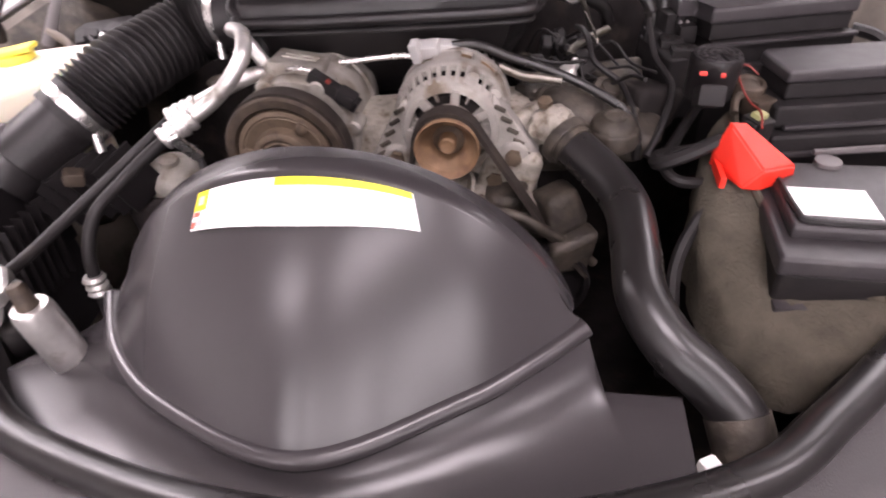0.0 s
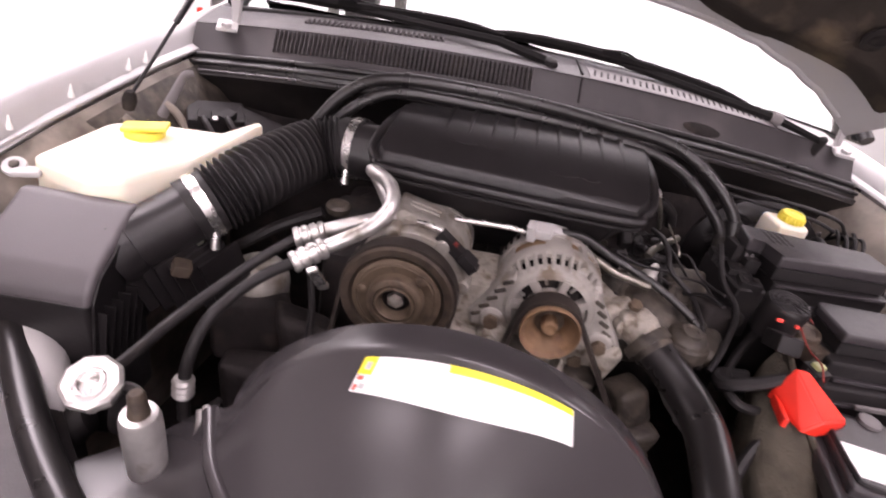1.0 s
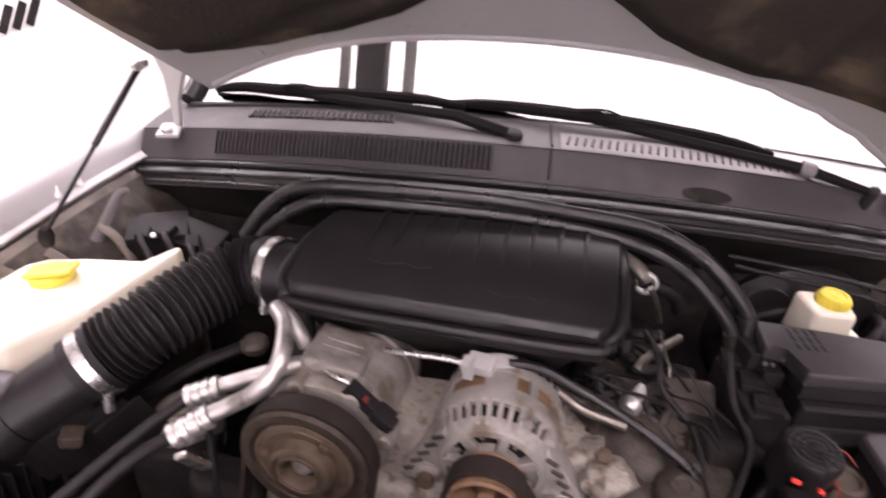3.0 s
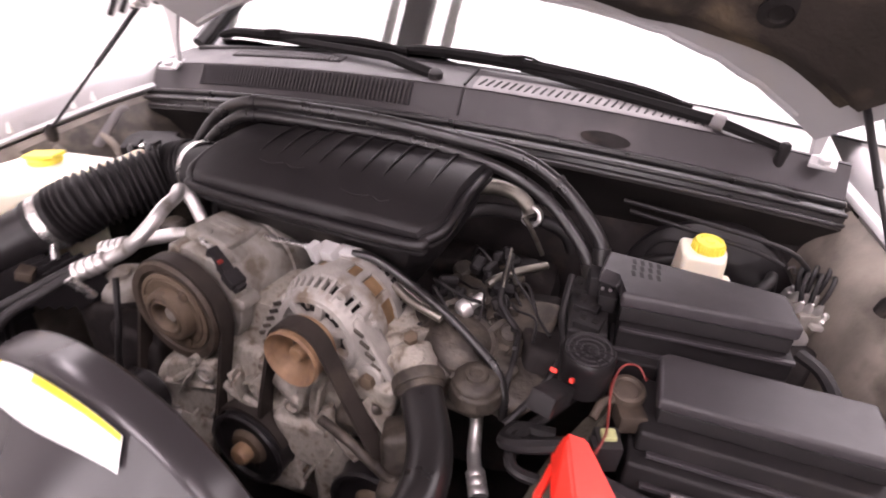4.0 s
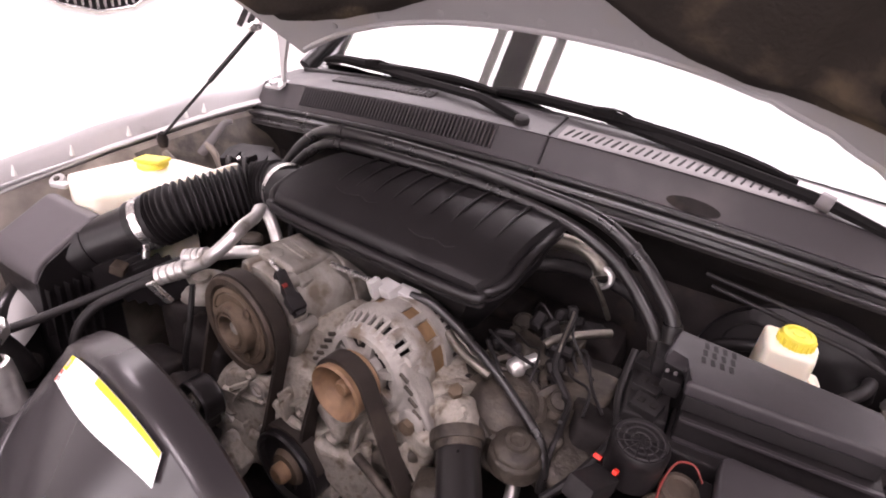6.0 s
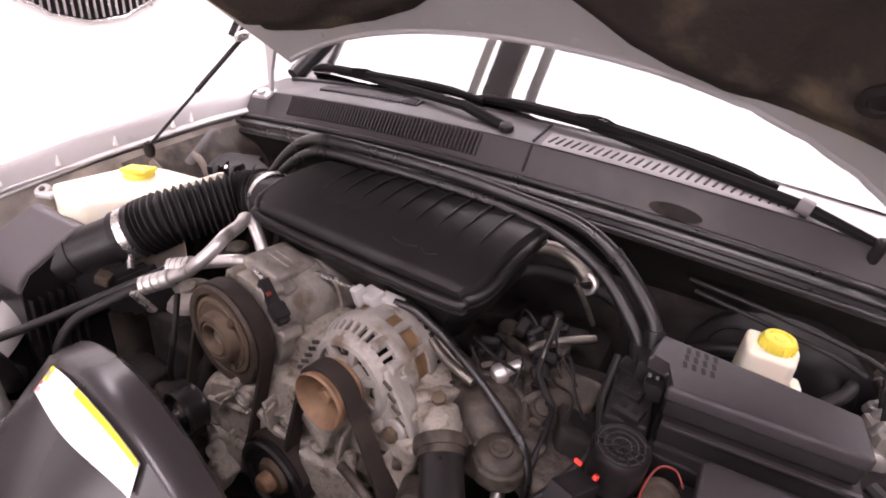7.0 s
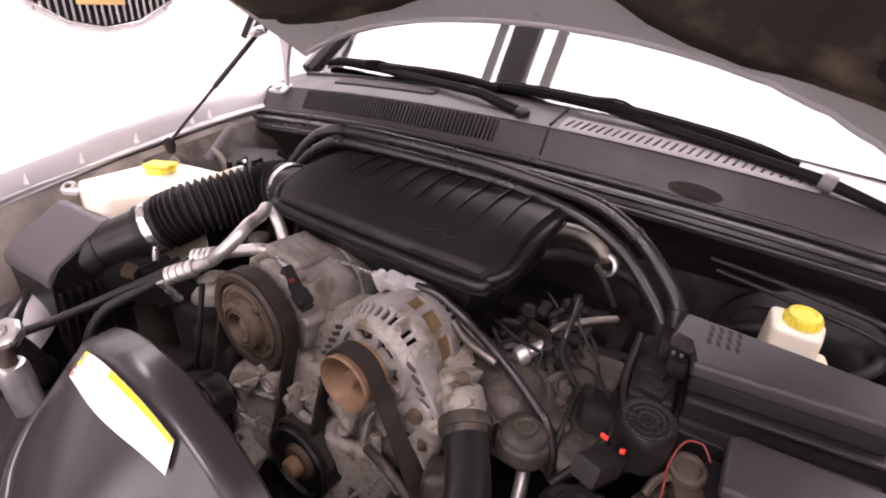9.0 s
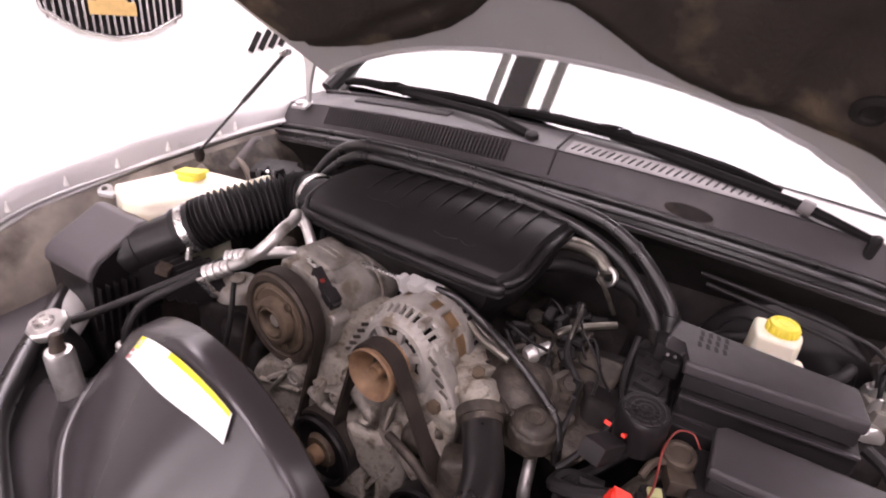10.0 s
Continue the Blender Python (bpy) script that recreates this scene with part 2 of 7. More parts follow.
M_FLOOR = material("pale_sealed_concrete", (0.4, 0.37, 0.33), 0.4, vary=0.06, scale=3, dirt=(0.35, 0.322, 0.285), dirt_amount=0.35, dirt_scale=2, bump=0.05)
M_WIPER = material("matt_black_wiper_paint", (0.009, 0.0082, 0.0082), 0.8, vary=0.1, bump=0.05, spec=0.06)
M_LAMP = material("pale_grey_lamp_plastic", (0.42, 0.41, 0.4), 0.45, vary=0.1, scale=6, bump=0.03)
M_BLUE = material("pale_blue_sticker", (0.45, 0.62, 0.75), 0.4, vary=0.1, bump=0.0)
M_GOLD = material("gold_badge_metal", (0.7, 0.48, 0.2), 0.35, metal=0.6, vary=0.1, bump=0.0)
M_CHROME = material("chrome_trim", (0.8, 0.8, 0.8), 0.12, metal=1.0, vary=0.03, bump=0.0)


M_GLOW = bpy.data.materials.new("lamp_diffuser")
M_GLOW.use_nodes = True
nodes = M_GLOW.node_tree.nodes
nodes["Principled BSDF"].inputs["Emission Color"].default_value = (1, 0.89, 0.955, 1)
nodes["Principled BSDF"].inputs["Emission Strength"].default_value = 5.5

M_SKY = bpy.data.materials.new("bright_daylight")
M_SKY.use_nodes = True
M_SKY.node_tree.nodes["Principled BSDF"].inputs["Base Color"].default_value = (0.8, 0.8, 0.8, 1)
M_SKY.node_tree.nodes["Principled BSDF"].inputs["Emission Color"].default_value = (1.0, 0.905, 0.96, 1)
M_SKY.node_tree.nodes["Principled BSDF"].inputs["Emission Strength"].default_value = 6.0
M_GLASS = bpy.data.materials.new("windscreen_glass")
M_GLASS.use_nodes = True
tree = M_GLASS.node_tree
tree.nodes.remove(tree.nodes["Principled BSDF"])
clear, shine, mixer, fres = (tree.nodes.new("ShaderNode" + k) for k in ("BsdfTransparent", "BsdfGlossy", "MixShader", "Fresnel"))
clear.inputs[0].default_value = (0.75, 0.8, 0.78, 1)
shine.inputs["Roughness"].default_value = 0.03
fres.inputs[0].default_value = 2.9
tree.links.new(fres.outputs[0], mixer.inputs[0])
tree.links.new(clear.outputs[0], mixer.inputs[1])
tree.links.new(shine.outputs[0], mixer.inputs[2])
tree.links.new(mixer.outputs[0], tree.nodes["Material Output"].inputs[0])

# ---- the room ----
CX = 0.06


def plane_box(name, c, s, mat, label, category):
    return alone(name, box(new_bm(), c, s, bevel=0), mat, label, category, kind="structure")


plane_box("floor", (0, 0, -0.05), (12, 14, 0.1), M_FLOOR, "pale sealed concrete workshop floor under the car", "floor")
plane_box("wall_north", (0, 5.1, 1.55), (12, 0.2, 3.1), M_WALL, "plain white painted wall behind the car", "wall")
# unseen south and east walls set grey, and ceiling dimmer, to cut fill light
plane_box("wall_south", (0, -6.1, 1.55), (12, 0.2, 3.1), M_GREY, "plain unseen wall of the workshop, grey to cut fill light", "wall")
plane_box("wall_west", (-5.1, -0.5, 1.55), (0.2, 11, 3.1), M_WALL, "plain white painted side wall of the workshop", "wall")
plane_box("wall_east", (5.1, -0.5, 1.55), (0.2, 11, 3.1), M_GREY, "plain unseen side wall of the workshop, grey to cut fill light", "wall")
plane_box("ceiling", (0, -0.5, CEILING + 0.05), (10.4, 11.4, 0.1), M_CEIL, "plain off-white ceiling with flat light panels", "ceiling")


def light_panel(x, y, sx, sy):
    t = thing("ceiling_light", (x, y, CEILING), "flat rectangular ceiling light panel, switched on; some added for the windscreen to mirror", "light", "ceiling lights")
    bm = new_bm()
    for dx, dy, w, d in ((0, sy / 2 + 0.02, sx + 0.08, 0.04), (0, -sy / 2 - 0.02, sx + 0.08, 0.04), (sx / 2 + 0.02, 0, 0.04, sy), (-sx / 2 - 0.02, 0, 0.04, sy)):
        box(bm, (x + dx, y + dy, CEILING - 0.035), (w, d, 0.07), bevel=0.004)
    part("frame", bm, M_WHITE, t)
    part("diffuser", box(new_bm(), (x, y, CEILING - 0.04), (sx, sy, 0.02), bevel=0), M_GLOW, t, "glowing white diffuser")


for lx, ly, power in LAMPS:
    light_panel(lx, ly, *LAMP_SIZE)
# bright panels above the cabin, added for the windscreen to mirror, with a dark gap between two of them
for px, pw in ((-2.24, 2.1), (-1.085, 0.05), (-0.755, 0.11), (1.43, 4.1)):
    light_panel(px, 1.9, pw, 2.6)
# this strip and the two narrow panels imitate a dark doorway with pale frames
plane_box("mirrored_strip", (-0.935, 1.9, CEILING - 0.05), (0.2, 2.6, 0.1), M_GREY, "added dark ceiling strip, mirrored in the windscreen as a doorway", "duct")


# glazed front of the room, behind the camera
def shop_window(name, x, w):
    t = thing(name, (x, -5.98, 0.3), "tall shop window full of white daylight", "window", "shop windows", "structure")
    part("pane", box(new_bm(), (x, -5.985, 1.55), (w - 0.1, 0.012, 2.4), bevel=0), M_SKY, t, "bright daylit pane")
    for dx, dz, sx, sz in ((-w / 2 + 0.025, 0, 0.05, 2.5), (w / 2 - 0.025, 0, 0.05, 2.5), (0, 1.225, w - 0.1, 0.05), (0, -1.225, w - 0.1, 0.05)):
        part("window_frame", box(new_bm(), (x + dx, -5.965, 1.55 + dz), (sx, 0.06, sz), bevel=0.004), M_DARK, t)


for i, (x, w) in enumerate(((-3.0, 1.1), (-1.5, 0.9), (-0.35, 0.6), (0.75, 0.9), (2.2, 1.1))):
    shop_window("window_%d" % (i + 1), x, w)

# ---- the car's body ----
car = thing("car_body", (CX, 0.3, 0.0), "silver car body with its bonnet open, seen at the engine bay", "car")


def bow(x):
    return 0.2 * (x - CX) ** 2 - 0.004


def drop(x):
    return 0.155 * (x - CX) ** 2 - 0.011


# left and right wings: outer skin, sloping gutter, inner apron
def wing(side):
    rows = []
    for y, xe, ze in ((-0.62, -0.40, 0.85), (-0.48, -0.51, 0.895), (-0.32, -0.585, 0.955), (-0.16, -0.595, 1.01), (0.02, -0.567, 1.05), (0.2, -0.531, 1.083), (0.34, -0.511, 1.096), (0.5, -0.515, 1.1), (0.9, -0.57, 1.106)):
        inner = xe + 0.018
        prof = [(xe - 0.1, 0.32), (xe - 0.12, 0.55), (xe - 0.105, ze - 0.2), (xe - 0.06, ze - 0.05), (xe - 0.02, ze - 0.008), (xe, ze), (xe + 0.006, ze - 0.004), (xe + 0.012, ze - 0.014),
                (inner, ze - 0.03), (inner + 0.01, ze - 0.033)]
        rows.append([(x if side < 0 else 2 * CX - x, y, z) for x, z in prof])
    part("wing", sheet(new_bm(), rows, 0.003), M_SILVER, car, "dusty silver painted wing edge")
    lip = [(-0.3, -0.563, 0.932), (-0.16, -0.572, 0.98), (0.02, -0.542, 1.015), (0.2, -0.504, 1.046), (0.31, -0.486, 1.056)]
    part("wing_lip", tube(new_bm(), [(x if side < 0 else 2 * CX - x, y, z + 0.001) for y, x, z in lip], 0.0045, 8, 5, flat=0.7), M_BONNET, car, "raised pale flange of the wing")
    rows = []
    for y, x, z in ((-0.3, -0.559, 0.926), (-0.16, -0.568, 0.976), (0.02, -0.538, 1.011), (0.2, -0.5, 1.042), (0.36, -0.476, 1.053)):
        rows.append([(q if side < 0 else 2 * CX - q, y, h) for q, h in ((x, z), (x + 0.016, z - 0.016), (x + 0.034, z - 0.05), (x + 0.05, z - 0.1), (x + 0.055, z - 0.25), (x + 0.055, 0.5))])
    part("inner_wing", sheet(new_bm(), rows, 0.003), M_APRON, car, "dusty dark inner wing panel")


wing(-1)
wing(1)
for x, y, z in ((-0.576, -0.19, 0.998), (-0.573, -0.105, 1.018), (-0.559, -0.027, 1.033), (-0.543, 0.058, 1.049), (-0.523, 0.153, 1.065), (-0.516, 0.185, 1.07)):
    part("wing_clip", turned(new_bm(), (x, y, z - 0.024), (0.1, 0, 1), [(0.006, 0.004), (0.01, 0.0036), (0.015, 0.002), (0.022, 0.001)], 8), M_WHITE, car, "small pale plastic pin")

# bulkhead and bay floor, their shade put into a near-black colour
part("bulkhead", sheet(new_bm(), [[(x, 0.25 + bow(x) * 0.6, z) for x in (-0.5, -0.3, -0.1, 0.1, 0.3, 0.45, 0.62)] for z in (1.05, 0.98, 0.9, 0.75, 0.5)], 0.004), M_DARK, car, "bulkhead behind the engine, shade in its near-black colour")
# ledge colour already holds the shade of the seal above
part("bulkhead_ledge", sheet(new_bm(), [[(x, y + bow(x), z - drop(x)) for x in [-0.49 + 0.055 * k for k in range(21)]] for y, z in ((0.245, 0.985), (0.235, 1.0), (0.229, 1.015), (0.219, 1.038), (0.203, 1.056), (0.197, 1.063), (0.205, 1.07))], 0.003), M_LEDGE, car, "dusty ledge under the cowl, the seal's shade in its near-black colour")
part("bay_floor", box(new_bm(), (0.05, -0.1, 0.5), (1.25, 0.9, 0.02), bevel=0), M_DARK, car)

# side closing of the bay at its corner, left: dark shock tower
rows = []
for y, x, z in ((0.045, -0.528, 1.006), (0.06, -0.524, 1.01), (0.12, -0.511, 1.022), (0.2, -0.493, 1.036), (0.28, -0.478, 1.042), (0.36, -0.466, 1.046)):
    k = 0.3 if y < 0.05 else 1.0
    rows.append([(x + 0.004 + d * k, y, z - h) for d, h in ((0.0, 0.0), (0.016, 0.016), (0.03, 0.03), (0.05, 0.06), (0.064, 0.11), (0.068, 0.25))])
part("tower_panel", sheet(new_bm(), rows, 0.003), M_GRIME, car, "dark brown stamped panel over the shock tower")
# paler tubes stand in for highlight streaks on the tower panel
for y, x, z in ((0.09, -0.492, 0.995), (0.155, -0.47, 1.0)):
    part("tower_streak", tube(new_bm(), [(x - 0.006, y - 0.004, z + 0.012), (x + 0.01, y, z - 0.004), (x + 0.026, y + 0.002, z - 0.04)], 0.006, 8, 4), M_APRON, car)
bm = new_bm()
lump(bm, (-0.455, 0.15, 0.895), (0.1, 0.15, 0.13), 5, 0.1)
part("shock_tower", bm, M_DARK, car, "dusty metal shock tower")
mod = thing("module_bracket", (-0.42, 0.2, 0.93), "black control module with plugs beside the shock tower, filling a shaded hollow", "control module")
# black cases, enlarged to stand for the shaded hollow up to the bracket
part("case", box(new_bm(), (-0.425, 0.2, 0.965), (0.08, 0.06, 0.07), (10, 0, 25), 0.005), M_BLACK, mod)
part("case", box(new_bm(), (-0.37, 0.205, 0.962), (0.075, 0.05, 0.06), (20, 10, -10), 0.006), M_BLACK, mod)
for x, y, z, q in ((-0.43, 0.17, 0.995, 20), (-0.4, 0.178, 0.998, -15), (-0.365, 0.175, 0.985, 30)):
    part("plug", box(new_bm(), (x, y, z), (0.018, 0.024, 0.016), (15, 10, q), 0.003), M_BLACK, mod)
    part("lead", tube(new_bm(), [(x, y, z), (x + 0.01, y - 0.02, z + 0.002), (x + 0.03, y - 0.035, z - 0.02), (x + 0.035, y - 0.04, z - 0.06)], 0.0045, 8, 4), M_RUBBER, mod)
part("fixing", turned(new_bm(), (-0.412, 0.166, 0.997), (0.2, -0.5, 1), [(0, 0.004), (0.002, 0.004), (0.003, 0.002)], 10), M_PIPE, mod, "pale metal fixing")
bm = new_bm()
tube(bm, [(-0.482, 0.125, 0.97), (-0.476, 0.138, 0.993), (-0.468, 0.163, 1.022), (-0.462, 0.184, 1.044), (-0.452, 0.192, 1.048)], lambda s: 0.0095 - 0.005 * s, seg=8, flat=0.4)
alone("support_bracket", bm, M_LOUVRE, "pale stamped metal bracket beside the strut", "bracket")

# ---- cowl ----
cowl = thing("cowl_panel", (CX, 0.3, 1.05), "faded dark grey plastic cowl with air slots", "cowl")
XS = [-0.5 + 0.0275 * k for k in range(41)]


def cowl_row(y, z):
    return [(x, y + bow(x), z - drop(x)) for x in XS]


part("front_panel", sheet(new_bm(), [cowl_row(y, z) for y, z in ((0.2335, 1.085), (0.233, 1.0905), (0.2375, 1.0965), (0.247, 1.1105), (0.256, 1.1245), (0.259, 1.1275))], 0.003), M_COWL, cowl)
def rear_taper(x):
    return max(0.06, 1 - max(0.0, x - 0.3) / 0.2)


rows = []
for y, z in ((0.258, 1.1285), (0.263, 1.1305), (0.29, 1.1345), (0.325, 1.139), (0.355, 1.141)):
    rows.append([(x, 0.258 + (y - 0.258) * rear_taper(x) + bow(x), 1.1285 + (z - 1.1285) * rear_taper(x) - drop(x)) for x in XS])
part("rear_panel", sheet(new_bm(), rows, 0.003), M_COWL, cowl)
# added pale sheet: the bright reflection at the glass corner is its colour
rows = []
for f in (0.0, 0.25, 0.5, 0.75, 1.0):
    rows.append([(x, 0.258 + 0.097 * (rear_taper(x) + (1 - rear_taper(x)) * f) + bow(x), 1.127 + 0.0125 * (rear_taper(x) + (1 - rear_taper(x)) * f) - drop(x)) for x in [0.31 + 0.02 * k for k in range(15)]])
part("pale_corner_sheet", sheet(new_bm(), rows, 0.003), M_LAMP, cowl, "pale sheet below the glass, a bright reflection put into its colour")
seal = part("bonnet_seal", sheet(new_bm(), [cowl_row(y, z) for y, z in ((0.206, 1.064), (0.209, 1.076), (0.216, 1.081), (0.236, 1.0845))], 0.003), M_HOSE, cowl, "black ribbed rubber bonnet seal")
for y, z, r in ((0.2045, 1.066, 0.0045), (0.2085, 1.079, 0.0035), (0.2275, 1.0865, 0.0045)):
    part("seal_rib", tube(new_bm(), [(x, y + bow(x), z - drop(x)) for x in XS], r, seg=10, n=1), M_HOSE, seal)
# seam between the halves
bm = new_bm()
for y, z, l, a in ((0.2465, 1.111, 0.038, 56), (0.295, 1.136, 0.07, 7)):
    box(bm, (0.1, y - 0.004, z + 0.011), (0.003, l, 0.004), (a, 0, 0), 0.001)
part("seam", bm, M_BLACK, cowl)
# drain slot
bm = new_bm()
turned(bm, (0.307, 0.2452, 1.0995), (0, -0.82, 0.57), [(0, 0.009), (0.0012, 0.0095), (0.002, 0.008), (0.002, 0.001)], 20)
for v in bm.verts:
    v.co.x = 0.31 + (v.co.x - 0.31) * 3.4
    v.co.z -= 0.09 * (v.co.x - 0.31)
    v.co.y += 0.085 * (v.co.x - 0.31)
part("drain_slot", bm, M_DARK, cowl, "dark oval recess")

# left intake grille: flat dark sheet painting the shade inside, fine slats
GR_X0, GR_X1 = -0.365, 0.025
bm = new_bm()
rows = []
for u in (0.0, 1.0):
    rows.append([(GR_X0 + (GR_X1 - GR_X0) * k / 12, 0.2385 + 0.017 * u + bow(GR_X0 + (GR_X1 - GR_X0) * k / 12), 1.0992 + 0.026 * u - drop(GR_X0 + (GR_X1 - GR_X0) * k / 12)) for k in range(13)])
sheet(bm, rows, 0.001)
grille_back = part("intake_grille", bm, M_DARK, cowl, "air intake with fine slats over a dark sheet painting its shade")
slat_mesh = None
N_SLAT = 58
for k in range(N_SLAT + 1):
    x = GR_X0 + (GR_X1 - GR_X0) * k / N_SLAT
    at = Vector((x, 0.2465 + bow(x), 1.1125 - drop(x)))
    if slat_mesh is None:
        bm = box(new_bm(), (0, 0, 0), (0.0029, 0.034, 0.008), (57, 0, 0), 0.001, 1)
        slat_mesh = bpy.data.meshes.new("slat")
        bm.to_mesh(slat_mesh)
        bm.free()
        slat_mesh.materials.append(M_COWL)
    ob = new("slat", slat_mesh)
    ob.parent = grille_back
    ob.location = at - ORIGIN[cowl]
# narrow second row of slots by the glass, left
small = None
bm = new_bm()
# dark sheet here too, in place of the shade between the slats
sheet(bm, [[(x, y + bow(x), z - drop(x)) for x in [-0.33 + 0.027 * k for k in range(9)]] for y, z in ((0.292, 1.1355), (0.312, 1.138))], 0.001)
rear_grille = part("rear_grille", bm, M_DARK, cowl)
for k in range(27):
    x = -0.33 + 0.216 * k / 26
    if small is None:
        bm = box(new_bm(), (0, 0, 0), (0.0035, 0.024, 0.005), (7, 0, 0), 0.001, 1)
        small = bpy.data.meshes.new("slat")
        bm.to_mesh(small)
        bm.free()
        small.materials.append(M_COWL)
    ob = new("slat", small)
    ob.parent = rear_grille
    ob.location = Vector((x, 0.302 + bow(x), 1.1375 - drop(x))) - ORIGIN[cowl]
# right louvres: pale strip with dark slits between raised ribs
bm = new_bm()
sheet(bm, [[(x, y + bow(x), z - drop(x)) for x in [0.112 + 0.021 * k for k in range(16)]] for y, z in ((0.2585, 1.1292), (0.264, 1.1325), (0.3, 1.1375))], 0.001)
louvre_strip = part("louvre_strip", bm, M_LOUVRE, cowl, "pale louvred strip")
slit = None
for k in range(29):
    x = 0.122 + 0.295 * k / 28
    if slit is None:
        bm = new_bm()
        tube(bm, [(-0.0025, -0.012, -0.0015), (0, 0, 0.0005), (0.0025, 0.012, 0.0012)], 0.0016, 6, 2)
        slit = bpy.data.meshes.new("slit")
        bm.to_mesh(slit)
        bm.free()
        slit.materials.append(M_BLACK)
    ob = new("slit", slit)
    ob.parent = louvre_strip
    ob.location = Vector((x, 0.278 + bow(x), 1.1345 - drop(x))) - ORIGIN[cowl]

# ---- windscreen, cabin ----
wind = thing("windscreen", (CX, 0.5, 1.14), "clear curved windscreen mirroring the bright ceiling", "windscreen")
SL = math.tan(radians(33))


GX = 0.11


def glass_at(x, d):
    return (x, 0.338 + d + 0.2 * (x - CX) ** 2, 1.14 - drop(x) * 0.9 + d * SL - 0.05 * d * d)


part("pane", sheet(new_bm(), [[glass_at(GX + u * (0.57 - 0.1 * d), d) for u in [-1 + k / 12 for k in range(25)]] for d in (0.0, 0.1, 0.2, 0.3, 0.45, 0.6, 0.8)], 0.005), M_GLASS, wind)
bm = new_bm()
tube(bm, [glass_at(GX + u * 0.57, -0.004) for u in [-1 + k / 8 for k in range(12)]], 0.006, 8, 2)
part("lower_trim", bm, M_RUBBER, wind)
for sgn in (-1, 1):
    bm = new_bm()
    tube(bm, [Vector(glass_at(GX + sgn * (0.578 - 0.1 * d), d)) + Vector((0, 0, 0.006)) for d in (0.0, 0.2, 0.5, 0.8)], 0.013, 10, 4)
    part("pillar_trim", bm, M_GLOSS, wind, "black windscreen pillar trim")
# sticker in the corner of the glass
bm = new_bm()
sheet(bm, [[Vector(glass_at(x, d)) + Vector((0, 0.004, -0.0075)) for x in (0.505, 0.53, 0.56)] for d in (0.02, 0.06, 0.1)], 0.001)
alone("windscreen_sticker", bm, M_PAPER, "white and pale blue paper sticker on the windscreen corner", "sticker")
bm = new_bm()
sheet(bm, [[Vector(glass_at(x, d)) + Vector((0, 0.0025, -0.0055)) for x in (0.52, 0.545)] for d in (0.055, 0.085)], 0.001)
alone("sticker_print", bm, M_BLUE, "pale blue print on the windscreen sticker", "sticker")
cabin = thing("cabin", (CX, 1.2, 0.8), "dark dashboard and closed cabin behind the windscreen", "dashboard")
part("dashboard", sheet(new_bm(), [[(x, y + bow(x), z - drop(x)) for x in XS] for y, z in ((0.36, 1.09), (0.5, 1.12), (0.8, 1.11), (0.85, 0.9))], 0.01), M_BLACK, cabin)
part("cabin_back", box(new_bm(), (CX, 1.75, 1.2), (1.4, 0.05, 1.1), bevel=0), M_DARK, cabin)
part("headlining", box(new_bm(), (CX, 1.7, 1.63), (1.05, 0.8, 0.03), bevel=0.01), M_DARK, cabin)

# plain sides, roof and tail closing the car behind the engine bay
def body_row(y, half, sill, belt, roof, top):
    return [(CX + u * q, y, z) for u, q, z in ((-1, half - 0.04, sill), (-1, half, sill + 0.25), (-1, half - 0.01, belt), (-1, top, roof - 0.06), (-1, top - 0.08, roof), (0, 0.0, roof + 0.02), (1, top - 0.08, roof), (1, top, roof - 0.06), (1, half - 0.01, belt), (1, half, sill + 0.25), (1, half - 0.04, sill))]


part("cabin_shell", sheet(new_bm(), [body_row(y, h, 0.3, b, r, t) for y, h, b, r, t in ((1.22, 0.78, 1.08, 1.66, 0.56), (1.6, 0.79, 1.1, 1.7, 0.58), (2.4, 0.79, 1.1, 1.72, 0.58), (3.3, 0.78, 1.1, 1.7, 0.57), (3.75, 0.76, 1.08, 1.6, 0.53), (3.85, 0.73, 1.02, 1.1, 0.6))], 0.004), M_SILVER, car, "silver painted cabin sides and roof")
for sgn in (-1, 1):
    part("front_door", sheet(new_bm(), [[(CX + sgn * h, y, z) for z, h in ((0.3, 0.745), (0.55, 0.785), (1.08, 0.765))] for y in (0.88, 1.05, 1.215)], 0.004), M_SILVER, car)
part("tailgate", box(new_bm(), (CX, 3.84, 0.7), (1.44, 0.03, 0.8), bevel=0.01), M_SILVER, car)
for sgn in (-1, 1):
    for y in (0.05, 2.85):
        w = part("wheel", turned(new_bm(), (CX + sgn * 0.6, y, 0.36), (sgn, 0, 0), [(0.0, 0.22), (0.0, 0.34), (0.02, 0.358), (0.1, 0.36), (0.18, 0.358), (0.2, 0.34), (0.2, 0.23), (0.19, 0.22)], 40, True), M_RUBBER, car, "black tyre")
        part("rim", turned(new_bm(), (CX + sgn * 0.6, y, 0.36), (sgn, 0, 0), [(0.05, 0.22), (0.185, 0.22), (0.19, 0.2), (0.15, 0.17), (0.16, 0.05), (0.18, 0.03)], 32), M_PIPE, w, "dull metal rim")

